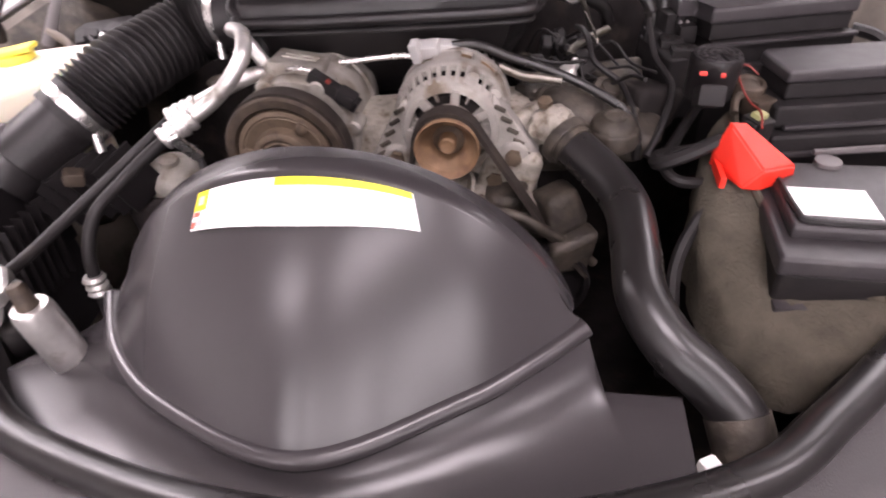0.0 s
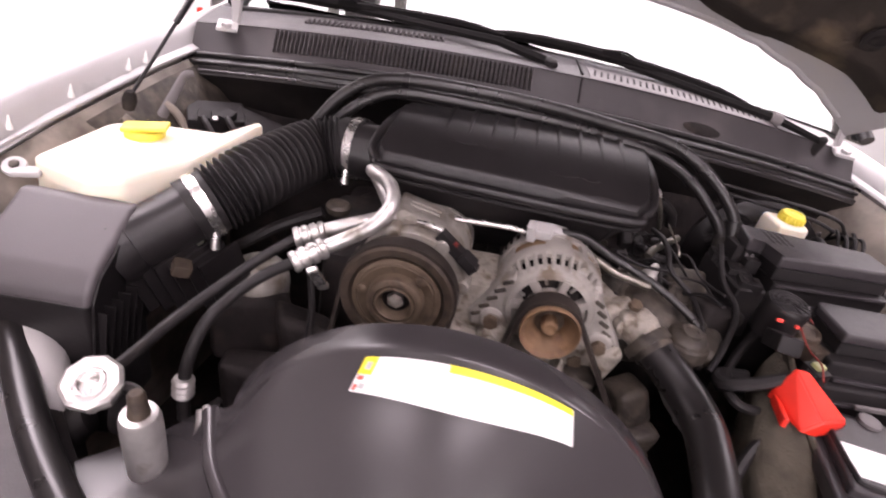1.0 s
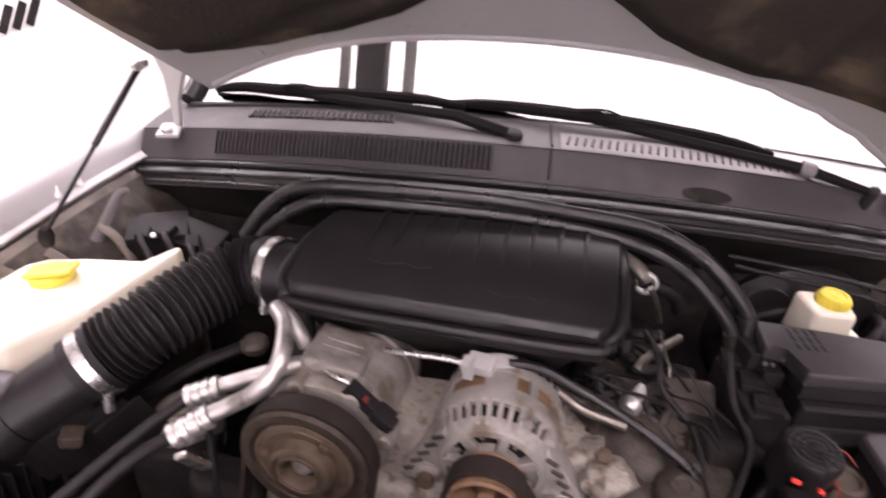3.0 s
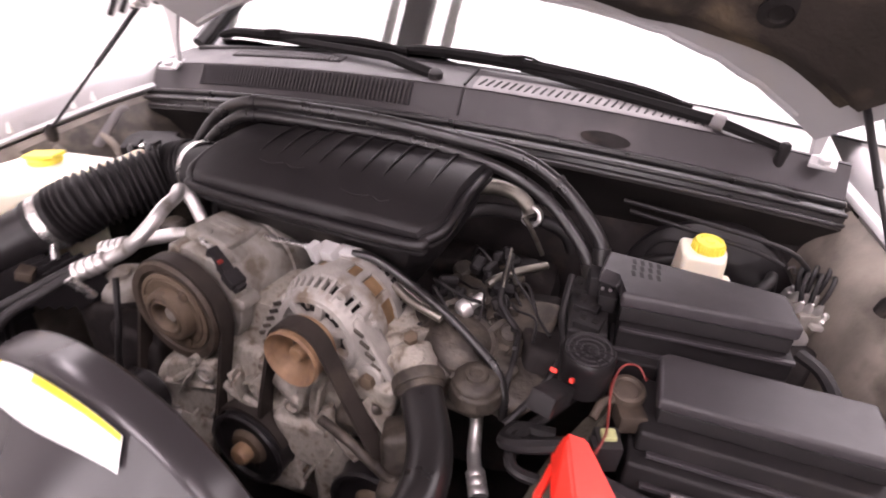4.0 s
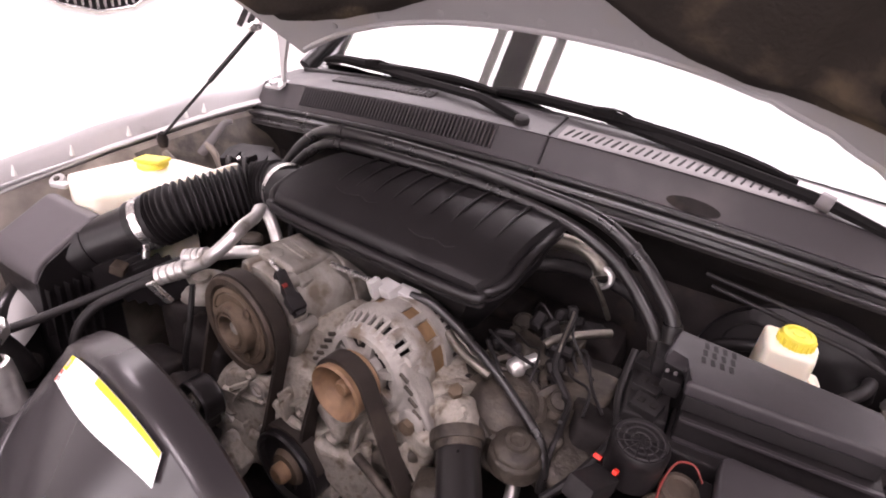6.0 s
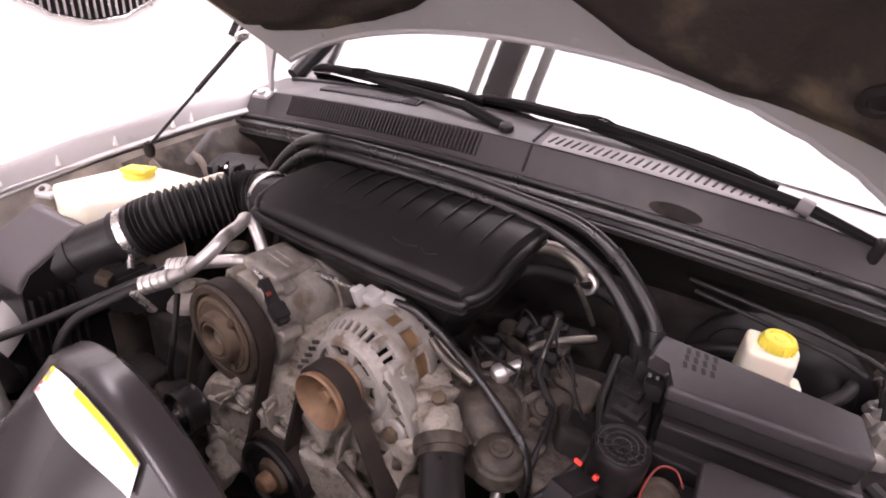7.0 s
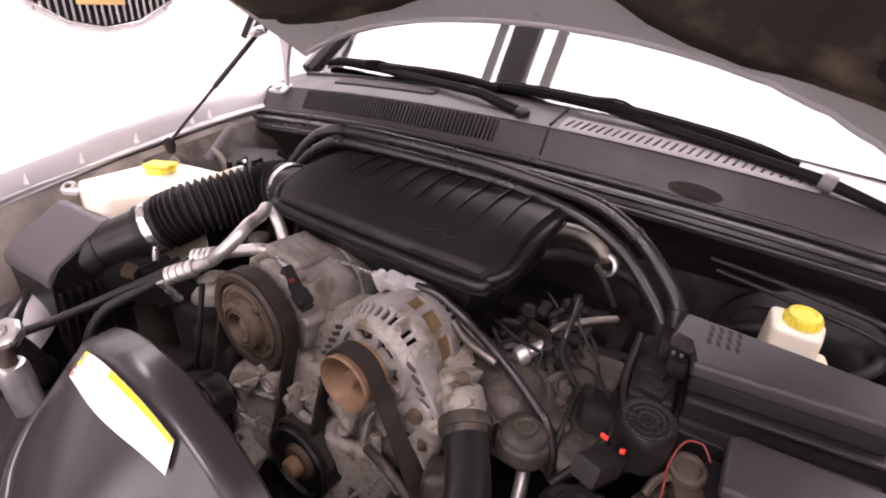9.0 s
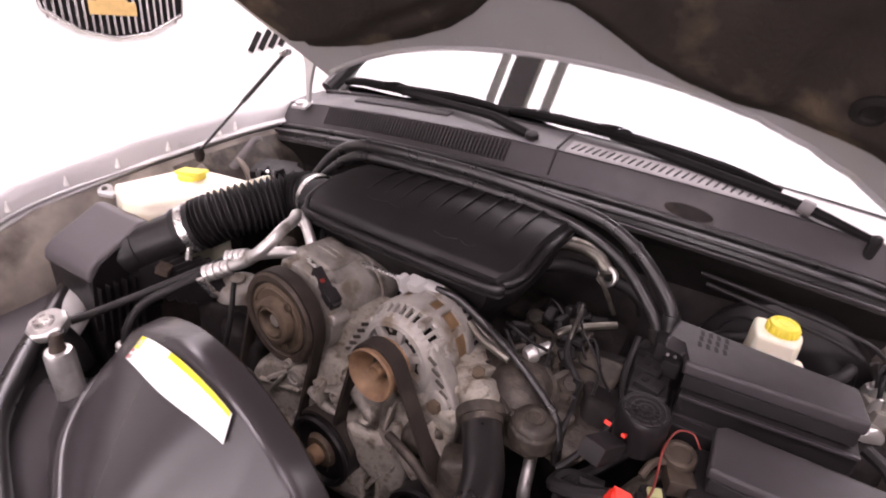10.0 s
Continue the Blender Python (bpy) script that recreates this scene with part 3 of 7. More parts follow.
# wipers
def wiper(pivot, elbow, clip, blade_a, blade_b, label, foot=0.012):
    t = thing("wiper", pivot, label, "wiper", "windscreen wipers")
    bm = new_bm()
    turned(bm, pivot, (0, -0.35, 1), [(-0.03, foot * 0.8), (0.002, foot * 0.9), (0.006, foot * 0.8), (0.009, foot * 0.4)], 18)
    part("pivot_cap", bm, M_BLACK, t)
    bm = new_bm()
    tube(bm, [pivot, elbow, clip], lambda s: foot * 0.75 + (0.0095 - foot * 0.75) * min(1.0, 3 * s) - 0.002 * s, 6, 6, False, flat=0.6)
    part("arm", bm, M_WIPER, t)
    bm = new_bm()
    tube(bm, [blade_a, tuple((Vector(blade_a) * 2 + Vector(clip)) / 3 + Vector((0, 0, 0.006))), tuple(Vector(clip) + Vector((0, 0, 0.002))), tuple((Vector(blade_b) * 2 + Vector(clip)) / 3 + Vector((0, 0, 0.006))), blade_b], lambda s: 0.0045 + 0.0045 * math.sin(math.pi * s) ** 0.7, 8, 5)
    part("blade_frame", bm, M_WIPER, t)
    bm = new_bm()
    lo = Vector((0, 0.004, -0.009))
    tube(bm, [Vector(blade_a) + lo, (Vector(blade_a) + Vector(blade_b)) / 2 + lo, Vector(blade_b) + lo], 0.004, 6, 5)
    part("blade_rubber", bm, M_RUBBER, t)
    bm = box(new_bm(), Vector(clip) + Vector((0, -0.002, 0.007)), (0.03, 0.013, 0.012), (0, -6, -8), 0.002)
    tube(bm, [Vector(clip) + d for d in (Vector((0.01, -0.002, 0.013)), Vector((0.03, -0.002, 0.011)), Vector((0.045, -0.001, 0.003)))], 0.0018, 6, 3)
    part("clip", bm, M_WIPER, t)


wiper((0.052, 0.272, 1.146), (-0.03, 0.298, 1.158), (-0.275, 0.362, 1.152), (-0.417, 0.397, 1.136), (-0.02, 0.338, 1.16), "black windscreen wiper resting on the glass, passenger side")
wiper((0.512, 0.28, 1.112), (0.431, 0.294, 1.13), (0.15, 0.325, 1.163), (-0.055, 0.352, 1.156), (0.4, 0.33, 1.134), "black windscreen wiper resting on the glass, driver side", 0.008)
part("pivot_ring", turned(new_bm(), (0.431, 0.294, 1.13), (1, -0.15, -0.2), [(-0.008, 0.008), (-0.008, 0.0105), (0.008, 0.0105), (0.008, 0.008)], 14), M_LOUVRE, bpy.data.objects["wiper.001"], "pale collar on the arm")

# ---- bonnet ----
bonnet = thing("bonnet", (CX, 0.28, 1.2), "open silver bonnet with a stained dark insulation pad underneath", "bonnet")
HA = radians(50)


def hood_at(x, s, lift=0.0):
    """A place on the bonnet's underside: s metres from its rear edge; lift: down into the bay."""
    q = Vector((x, 0.28 - s * math.cos(HA), 1.262 - (0.34 * (x - 0.06) ** 2 + (x - 0.06) ** 4) * max(0.0, 1 - s * 0.9) + s * math.sin(HA)))
    return q + Vector((0, -math.sin(HA), -math.cos(HA))) * lift


def half_width(s):
    return min(0.62, 0.42 + 0.45 * max(s, 0.0))


def edge_notch(x):
    """Shallow scallops of the rear edge at its wide end."""
    return sum(0.003 * math.exp(-((x - c) / 0.011) ** 2) for c in (0.342, 0.407, 0.46))


rows = []
for s in (0.0, 0.006, 0.03, 0.08, 0.16, 0.3, 0.5, 0.75, 1.0):
    row = []
    for u in [-1 + k / 64 for k in range(129)]:
        x = 0.06 + (half_width(s) + (0.06 if u > 0 and s < 0.2 else 0.0)) * u
        row.append(hood_at(x, s + (edge_notch(x) if s < 0.02 else 0.0)))
    rows.append(row)
part("inner_panel", sheet(new_bm(), rows, 0.004), M_BONNET, bonnet, "dusty silver painted inner panel")
rows = [[Vector(p) + Vector((0, 0.02, 0.03)) for p in row] for row in rows]
part("outer_skin", sheet(new_bm(), rows, 0.002), M_BONNET, bonnet)
# stiffening ridge along the rear edge, with bumps
bm = new_bm()
tube(bm, [hood_at(0.06 + 0.46 * u, 0.007 + edge_notch(0.06 + 0.46 * u), 0.002) for u in [-0.9 + 0.0261 * k for k in range(73)]], 0.006, 10, 2, flat=0.6)
part("edge_ridge", bm, M_BONNET, bonnet)
for x in (-0.28, -0.2, -0.09, -0.02, 0.06, 0.13, 0.185):
    part("stud", turned(new_bm(), hood_at(x, 0.022, 0.001), (0, -math.sin(HA), -math.cos(HA)), [(0, 0.007), (0.003, 0.006), (0.0045, 0.003)], 12), M_BONNET, bonnet)
part("rail_crease", tube(new_bm(), [hood_at(0.06 + 0.46 * u, 0.034, 0.0) for u in [-0.75 + 0.07 * k for k in range(17)]], 0.0035, 8, 2, flat=0.5), M_BONNET, bonnet)
# insulation pad
rows = []
PADX = [-0.5 + 0.01063 * k for k in range(103)]


def pad_edge(x):
    return float(np.interp(x, (-0.45, -0.4, -0.36, -0.31, -0.26, -0.17, -0.1, -0.05, 0.0, 0.1, 0.15, 0.2, 0.25, 0.31, 0.37, 0.47), (0.16, 0.088, 0.062, 0.038, 0.026, 0.026, 0.042, 0.07, 0.11, 0.1, 0.068, 0.034, 0.018, 0.013, 0.025, 0.05)))


for f in [0.0, 0.01] + [0.02 + 0.0125 * k for k in range(33)] + [0.48, 0.56, 0.66, 0.78, 0.9]:
    row = []
    for x in PADX:
        s = pad_edge(x) + f
        lim = half_width(s) - (0.035 if x < 0.06 else -0.03)
        xx = 0.06 + max(-lim, min(lim, x - 0.06))
        wob = 0.012 * noise.noise(Vector((xx * 9, s * 9, 3))) + 0.016 * (noise.noise(Vector((xx * 3, s * 3, 7)))) + 0.008 * abs(noise.noise(Vector((xx * 14, s * 5, 11))))
        groove = -0.012 * math.exp(-((s - 0.17 - 0.25 * (xx - 0.2)) / 0.014) ** 2) - 0.012 * math.exp(-((xx - 0.36 - 0.2 * s) / 0.018) ** 2) - 0.008 * math.exp(-((s - 0.34) / 0.02) ** 2)
        row.append(hood_at(xx, s, 0.002 if f == 0 else max(0.008, (0.012 if f < 0.03 else 0.026) + wob * min(1.0, 6 * f) + groove)))
    rows.append(row)
part("insulation_pad", sheet(new_bm(), rows, 0.0), M_LINER, bonnet, "sagging stained brown-black insulation pad", sharp=80)
for x, s in ((0.44, 0.12), (-0.25, 0.16), (0.1, 0.3), (0.42, 0.32)):
    part("pad_clip", turned(new_bm(), hood_at(x, s, 0.027), (0, -math.sin(HA), -math.cos(HA)), [(0, 0.02), (0.004, 0.021), (0.006, 0.012), (0.004, 0.01), (0.003, 0.001)], 18), M_DARK, bonnet)
# hinges
for sgn in (-1, 1):
    bm = new_bm()
    slab(bm, [(0.004, 0), (0.016, 0.0), (0.022, 0.04), (0.04, 0.075), (0.064, 0.1), (0.05, 0.118), (-0.012, 0.112), (-0.016, 0.095), (0.0, 0.07), (0.002, 0.04)], -0.003, 0.003, 0.001)
    bmesh.ops.transform(bm, matrix=Matrix.Translation((-0.44, 0.303, 1.106)) @ Euler((radians(90), 0, radians(-25))).to_matrix().to_4x4(), verts=bm.verts)
    foot = new_bm()
    box(foot, (-0.442, 0.293, 1.1), (0.03, 0.04, 0.006), (8, 0, 15), 0.002)
    bolt = turned(new_bm(), (-0.44, 0.283, 1.102), (0.1, -0.3, 1), [(0, 0.008), (0.006, 0.008), (0.007, 0.004)], 6)
    for b in (bm, foot, bolt):
        if sgn > 0:
            for v in b.verts:
                v.co.x = 2 * CX - v.co.x
    arm = part("hinge", bm, M_SILVER, bonnet, "silver painted hinge arm")
    part("hinge_base", foot, M_SILVER, arm)
    part("hinge_bolt", bolt, M_SILVER, arm)
# gas struts
for sgn in (-1, 1):
    mir = lambda v: Vector((v[0] if sgn < 0 else 2 * CX - v[0], v[1], v[2]))
    strut = thing("gas_strut", mir((-0.48, 0.066, 1.04)), "thin black gas strut holding the bonnet open", "strut", "bonnet struts")
    top, foot = mir((-0.433, 0.246, 1.204)), mir((-0.48, 0.078, 1.042))
    kink = foot + (top - foot) * 0.48
    part("cylinder", tube(new_bm(), [top, kink], 0.004, 12, 2, False), M_GLOSS, strut)
    part("rod", tube(new_bm(), [kink, foot], 0.0024, 10, 2, False), M_BLACK, strut)
    part("lower_joint", turned(new_bm(), foot + Vector((-0.004, 0.0, -0.012)), (0.3, -0.2, 1), [(-0.008, 0.007), (0.004, 0.009), (0.014, 0.007), (0.018, 0.004)], 14), M_DARK, strut)
    part("upper_joint", turned(new_bm(), top + Vector((0, -0.004, 0)), (0.2, 1, 0.3), [(-0.012, 0.005), (-0.004, 0.008), (0.008, 0.008), (0.012, 0.004)], 14), M_STEEL, strut)
# ---- front of the bay: seal, closing panel ----
SEAL = [(-0.6, -0.02, 0.93), (-0.572, -0.068, 0.91), (-0.524, -0.122, 0.888), (-0.46, -0.2, 0.872), (-0.4, -0.27, 0.862), (-0.34, -0.328, 0.854), (-0.29, -0.366, 0.851), (-0.2, -0.404, 0.85), (-0.11, -0.434, 0.855), (0.0, -0.452, 0.856), (0.13, -0.452, 0.856), (0.25, -0.428, 0.857), (0.318, -0.388, 0.858), (0.372, -0.352, 0.86), (0.44, -0.303, 0.864), (0.52, -0.235, 0.875), (0.62, -0.13, 0.9)]
front = thing("front_panel", (CX, -0.5, 0.8), "grey front closing panel of the engine bay with its rubber seal", "panel")
bm = new_bm()
tube(bm, SEAL, 0.0145, 14, 6)
part("bulb_seal", bm, M_HOSE, front, "thick dark rubber bulb seal")
path = smooth_path(SEAL, 4)
rows = [[p + Vector((0, 0, -0.012)) for p in path]]
for k, dz in ((0.03, -0.02), (0.1, -0.022), (0.2, -0.03), (0.3, -0.09)):
    rows.append([p + Vector(((p.x - CX) * k * 1.1, -0.9 * k - 0.1 * k * abs(p.x), dz)) for p in path])
part("closing_panel", sheet(new_bm(), rows, 0.003), M_COWL, front, "grey moulded closing panel")
low = [[p + Vector(((p.x - CX) * k * 1.1, -0.9 * k - 0.1 * k * abs(p.x), dz)) for p in path] for k, dz in ((0.302, -0.092), (0.33, -0.14), (0.34, -0.25), (0.32, -0.36), (0.33, -0.48), (0.28, -0.58))]
part("bumper", sheet(new_bm(), low, 0.004), M_SILVER, car, "silver painted front bumper")
rows = [[p + Vector((0, 0, -0.01)) for p in path], [p + Vector((-(p.x - CX) * 0.03, 0.02, -0.03)) for p in path], [p + Vector((-(p.x - CX) * 0.05, 0.03, -0.25)) for p in path]]
groove = [p + Vector(((p.x - CX) * 0.165, -0.135, -0.0185)) for p in path]
part("panel_groove", tube(new_bm(), groove, 0.0025, 6, 1), M_DARK, front)
part("inner_flange", sheet(new_bm(), rows, 0.003), M_BLACK, front)
bm = new_bm()
tube(bm, [(0.395, -0.385, 0.842), (0.42, -0.372, 0.845)], 0.008, 8, 2, False)
part("catch_slot", bm, M_DARK, front)
part("push_clip", turned(new_bm(), (-0.222, -0.432, 0.834), (-0.1, -0.2, 1), [(-0.004, 0.013), (0.004, 0.0135), (0.006, 0.011), (0.005, 0.008), (0.008, 0.006), (0.009, 0.001)], 10), M_LAMP, front, "pale plastic push clip")
bm = box(new_bm(), (0.452, -0.285, 0.868), (0.05, 0.02, 0.012), (0, 0, 35), 0.004)
alone("seal_clip", bm, M_WHITE, "pale plastic clip beside the rubber seal", "clip")
bm = box(new_bm(), (0.231, -0.41, 0.83), (0.014, 0.018, 0.02), (0, 0, 20), 0.003)
alone("hose_clip", bm, M_WHITE, "small white plastic clip by the radiator hose", "clip")
# head lamp back, left
lamp_t = thing("headlamp_housing", (-0.47, -0.19, 0.82), "pale rounded back of a headlamp housing beside the seal", "headlamp")
rows = []
for k in range(9):
    a = math.pi * (k / 8)
    rows.append([p + Vector((0.78, 0.62, 0)) * (-0.03 * math.cos(a) * w) + Vector((0, 0, 0.034 * math.sin(a) * w)) for p, w in zip(smooth_path([(-0.545, -0.08, 0.855), (-0.49, -0.15, 0.855), (-0.45, -0.195, 0.85), (-0.425, -0.22, 0.842), (-0.408, -0.238, 0.832)], 4), [0.25 + 0.75 * math.sin(math.pi * min(1.0, 0.25 + 0.75 * j / 16)) ** 0.6 for j in range(17)])])
part("shell", sheet(new_bm(), rows, 0.003), M_LAMP, lamp_t)
part("socket", turned(new_bm(), (-0.4, -0.225, 0.81), (0.7, 0.3, 0.3), [(-0.02, 0.022), (0.004, 0.022), (0.008, 0.018), (0.016, 0.016), (0.018, 0.006)], 22), M_BLACK, lamp_t, "black bulb socket")

# ---- fan shroud ----
shroud = thing("fan_shroud", (-0.04, -0.3, 0.8), "large domed charcoal plastic fan shroud with a white warning label", "fan shroud")
RC, RR, RY = (-0.043, 0.811), 0.208, -0.279
A0, A1 = radians(156), radians(24)
SKEW = 0.16


def rim_at(u):
    a = A0 + (A1 - A0) * u
    return Vector((RC[0] + RR * math.cos(a), RY - SKEW * RR * math.cos(a), RC[1] + RR * math.sin(a)))


RIDGE = smooth_path([(-0.256, -0.243, 0.886), (-0.228, -0.302, 0.875), (-0.17, -0.354, 0.867), (-0.06, -0.401, 0.862), (0.055, -0.367, 0.872), (0.108, -0.344, 0.882), (0.156, -0.318, 0.893)], 8)


def ridge_at(u):
    f = u * (len(RIDGE) - 1)
    i = min(int(f), len(RIDGE) - 2)
    return RIDGE[i].lerp(RIDGE[i + 1], f - i)


def dome_at(u, v, lift=0.0):
    p = rim_at(u).lerp(ridge_at(u), v)
    w = math.sin(math.pi * v) * max(0.0, math.sin(math.pi * u)) ** 0.7
    return p + Vector((0.0, -0.7, 0.72)) * (0.004 * w + lift)


US = [k / 36 for k in range(37)]
part("dome", sheet(new_bm(), [[dome_at(u, v) for u in US] for v in [k / 14 for k in range(15)]], 0.003), M_SHROUD, shroud)
# rolled rim behind the dome, facing the engine
rows = []
for dr, dy in ((0.0, 0.0), (0.003, 0.004), (0.004, 0.014), (0.003, 0.03), (-0.001, 0.034), (-0.02, 0.034)):
    rows.append([Vector((RC[0] + (RR + dr) * math.cos(A0 + (A1 - A0) * u), RY + dy - SKEW * RR * math.cos(A0 + (A1 - A0) * u), RC[1] + (RR + dr) * math.sin(A0 + (A1 - A0) * u))) for u in US])
part("rim", sheet(new_bm(), rows, 0.003), M_SHROUD, shroud)
bm = new_bm()
tube(bm, [ridge_at(k / 24) + Vector((0, 0, -0.0055)) for k in range(25)], 0.0088, 14, 2)
part("ridge", bm, M_SHROUD, shroud)
# flat wings of the shroud, either side and in front of the dome
PZ = 0.84
bm = new_bm()
near = [(-0.272, -0.19, PZ), (-0.262, -0.205, PZ + 0.015)] + [tuple(ridge_at(k / 10)) for k in range(11)] + [(0.162, -0.33, 0.868), (0.17, -0.346, PZ), (0.228, -0.355, PZ)]
farr = [(-0.31, -0.25), (-0.345, -0.266), (-0.375, -0.288), (-0.362, -0.31), (-0.3, -0.36), (-0.2, -0.4), (-0.12, -0.426), (-0.05, -0.441), (0.0, -0.449), (0.05, -0.45), (0.1, -0.45), (0.13, -0.448), (0.155, -0.444), (0.17, -0.44), (0.185, -0.436), (0.219, -0.426)]
rows = []
for f in (0.0, 0.06, 0.15, 0.3, 0.5, 0.75, 1.0):
    rows.append([(x0 + (x1 - x0) * f, y0 + (y1 - y0) * f, PZ - 0.01 * f + (z0 - PZ) * (1 - f) ** 5) for (x0, y0, z0), (x1, y1) in zip(near, farr)])
sheet(bm, rows, 0.003)
part("panel", bm, M_SHROUD, shroud, "flat charcoal plastic wing")
for a, b, za, zb in (((0.17, -0.346), (0.228, -0.355), PZ, PZ), ((0.228, -0.355), (0.219, -0.426), PZ, PZ - 0.01), ((-0.272, -0.192), (-0.31, -0.25), PZ, PZ - 0.01)):
    part("turned_edge", sheet(new_bm(), [[(*a, za), (*b, zb)], [(*a, PZ - 0.06), (*b, PZ - 0.08)]], 0.002), M_SHROUD, shroud)
# sides of the shroud below the rim
rows = []
for dz in (0.0, -0.05, -0.3):
    rows.append([Vector((p.x, p.y + 0.01, p.z + dz)) for p in (rim_at(0), rim_at(0) + Vector((0.02, 0.05, 0)))])
part("side", sheet(new_bm(), rows, 0.003), M_SHROUD, shroud)


# label on the dome
def on_dome(a, b, lift):
    """a: 0..1 along the label, b: 0..1 down it."""
    u0, u1 = 0.328, 0.662
    u = u0 + (u1 - u0) * a
    v = 0.034 - 0.014 * a + 0.172 * b
    return dome_at(u, v, lift)


def patch(name, a0, a1, b0, b1, lift, mat, label=""):
    n = max(2, int(18 * (a1 - a0)) + 1)
    rows = [[on_dome(a0 + (a1 - a0) * k / n, b, lift) for k in range(n + 1)] for b in (b0, (b0 + b1) / 2, b1)]
    return part(name, sheet(new_bm(), rows, 0.0004), mat, label_thing, label)


label_thing = thing("warning_label", on_dome(0.5, 0.5, 0.0), "long white and yellow warning label stuck on the shroud", "label")
patch("paper", 0.07, 1.0, 0.0, 1.0, 0.0042, M_PAPER)
patch("yellow_corner", 0.0, 0.068, 0.0, 0.5, 0.0042, M_LABEL_Y, "yellow warning corner")
patch("printed_corner", 0.0, 0.068, 0.5, 1.0, 0.0042, M_PAPER, "pale printed corner")
patch("print_mark", 0.008, 0.04, 0.53, 0.66, 0.0052, M_PRINT_R, "dark red print")
patch("print_mark", 0.03, 0.062, 0.74, 0.9, 0.0052, M_PRINT, "grey print")
patch("print_mark", 0.006, 0.026, 0.78, 0.96, 0.0052, M_PRINT_R)
patch("warning_mark", 0.022, 0.05, 0.14, 0.36, 0.0052, M_PRINT, "dark warning mark")
patch("print_block", 0.09, 0.16, 0.1, 0.32, 0.0052, M_PRINT_LIGHT)
patch("yellow_stripe", 0.4, 0.995, 0.0, 0.17, 0.0052, M_LABEL_Y, "yellow stripe along the upper edge")
for k, (a0, a1, b) in enumerate(((0.1, 0.3, 0.12), (0.42, 0.7, 0.3), (0.42, 0.9, 0.42), (0.1, 0.33, 0.35), (0.42, 0.8, 0.54), (0.42, 0.85, 0.66), (0.1, 0.3, 0.62), (0.42, 0.75, 0.78))):
    patch("print_line", a0, a1, b, b + 0.035, 0.0052, M_PRINT_LIGHT)

# ---- washer tank ----
tank = thing("washer_tank", (-0.45, -0.02, 0.9), "milky white plastic fluid tank with a yellow cap", "fluid tank")
bm = new_bm()
OUT = [(-0.512, -0.075), (-0.50, 0.045), (-0.478, 0.068), (-0.44, 0.06), (-0.372, 0.082), (-0.325, 0.088), (-0.315, 0.066), (-0.368, -0.02), (-0.408, -0.092), (-0.44, -0.105)]
slab(bm, OUT, 0.952, 1.008, 0.008, top=0.99)
for v in bm.verts:
    if v.co.z > 0.98 and v.co.x > -0.375:
        v.co.z += 0.5 * (v.co.x + 0.375)
slab(bm, [(-0.50, -0.06), (-0.49, 0.04), (-0.43, 0.045), (-0.38, 0.04), (-0.43, -0.07)], 0.86, 0.954, 0.008)
part("tank_body", bm, M_TANK, tank)
bm = new_bm()
slab(bm, [(-0.475, -0.012), (-0.47, 0.045), (-0.42, 0.045), (-0.39, 0.03), (-0.40, -0.012)], 0.995, 1.013, 0.006, top=0.9)
part("raised_top", bm, M_TANK, tank)
cap = part("cap", turned(new_bm(), (-0.44, 0.018, 1.012), (0, -0.05, 1), [(0, 0.018), (0.002, 0.0225), (0.007, 0.0225), (0.009, 0.021), (0.010, 0.002)], 24), M_YELLOW, tank, "yellow screw cap")
part("cap_rib", box(new_bm(), (-0.438, 0.017, 1.024), (0.05, 0.026, 0.006), (0, -6, 12), 0.0025), M_YELLOW, cap)
bm = new_bm()
turned(bm, (-0.526, -0.08, 0.994), (0.1, -0.5, 0.85), [(-0.004, 0.011), (0.0, 0.012), (0.003, 0.011), (0.003, 0.006), (0.001, 0.002)], 18)
box(bm, (-0.512, -0.082, 0.992), (0.026, 0.018, 0.007), (0, 0, 20), 0.003)
part("mounting_tab", bm, M_LAMP, tank)
part("tab_bolt", turned(new_bm(), (-0.526, -0.08, 0.996), (0.1, -0.5, 0.85), [(0, 0.005), (0.003, 0.005), (0.004, 0.003), (0.004, 0.001)], 6), M_GRIME, tank, "dull steel bolt")
part("moulded_bar", box(new_bm(), (-0.40, -0.01, 1.009), (0.07, 0.016, 0.012), (0, 0, 28), 0.005), M_TANK, tank)
shift([tank], 0.0, 0.009, 0.001)

# ---- air filter box ----
abox = thing("air_filter_box", (-0.46, -0.15, 0.85), "black plastic air filter box with ribbed sides", "air filter box")


def profile_block(x0, x1, prof, bevel, lean=0.0):
    """A block across x with a side outline of (y, z)."""
    bm = new_bm()
    ends = [[bm.verts.new((x + lean * (z - 0.9), y, z)) for y, z in prof] for x in (x0, x1)]
    faces = [bm.faces.new(list(reversed(ends[0]))), bm.faces.new(ends[1])]
    for i in range(len(prof)):
        j = (i + 1) % len(prof)
        faces.append(bm.faces.new((ends[0][i], ends[0][j], ends[1][j], ends[1][i])))
    bmesh.ops.bevel(bm, geom=list({e for f in faces for e in f.edges}), offset=bevel, segments=3, profile=0.55, affect="EDGES")
    return bm


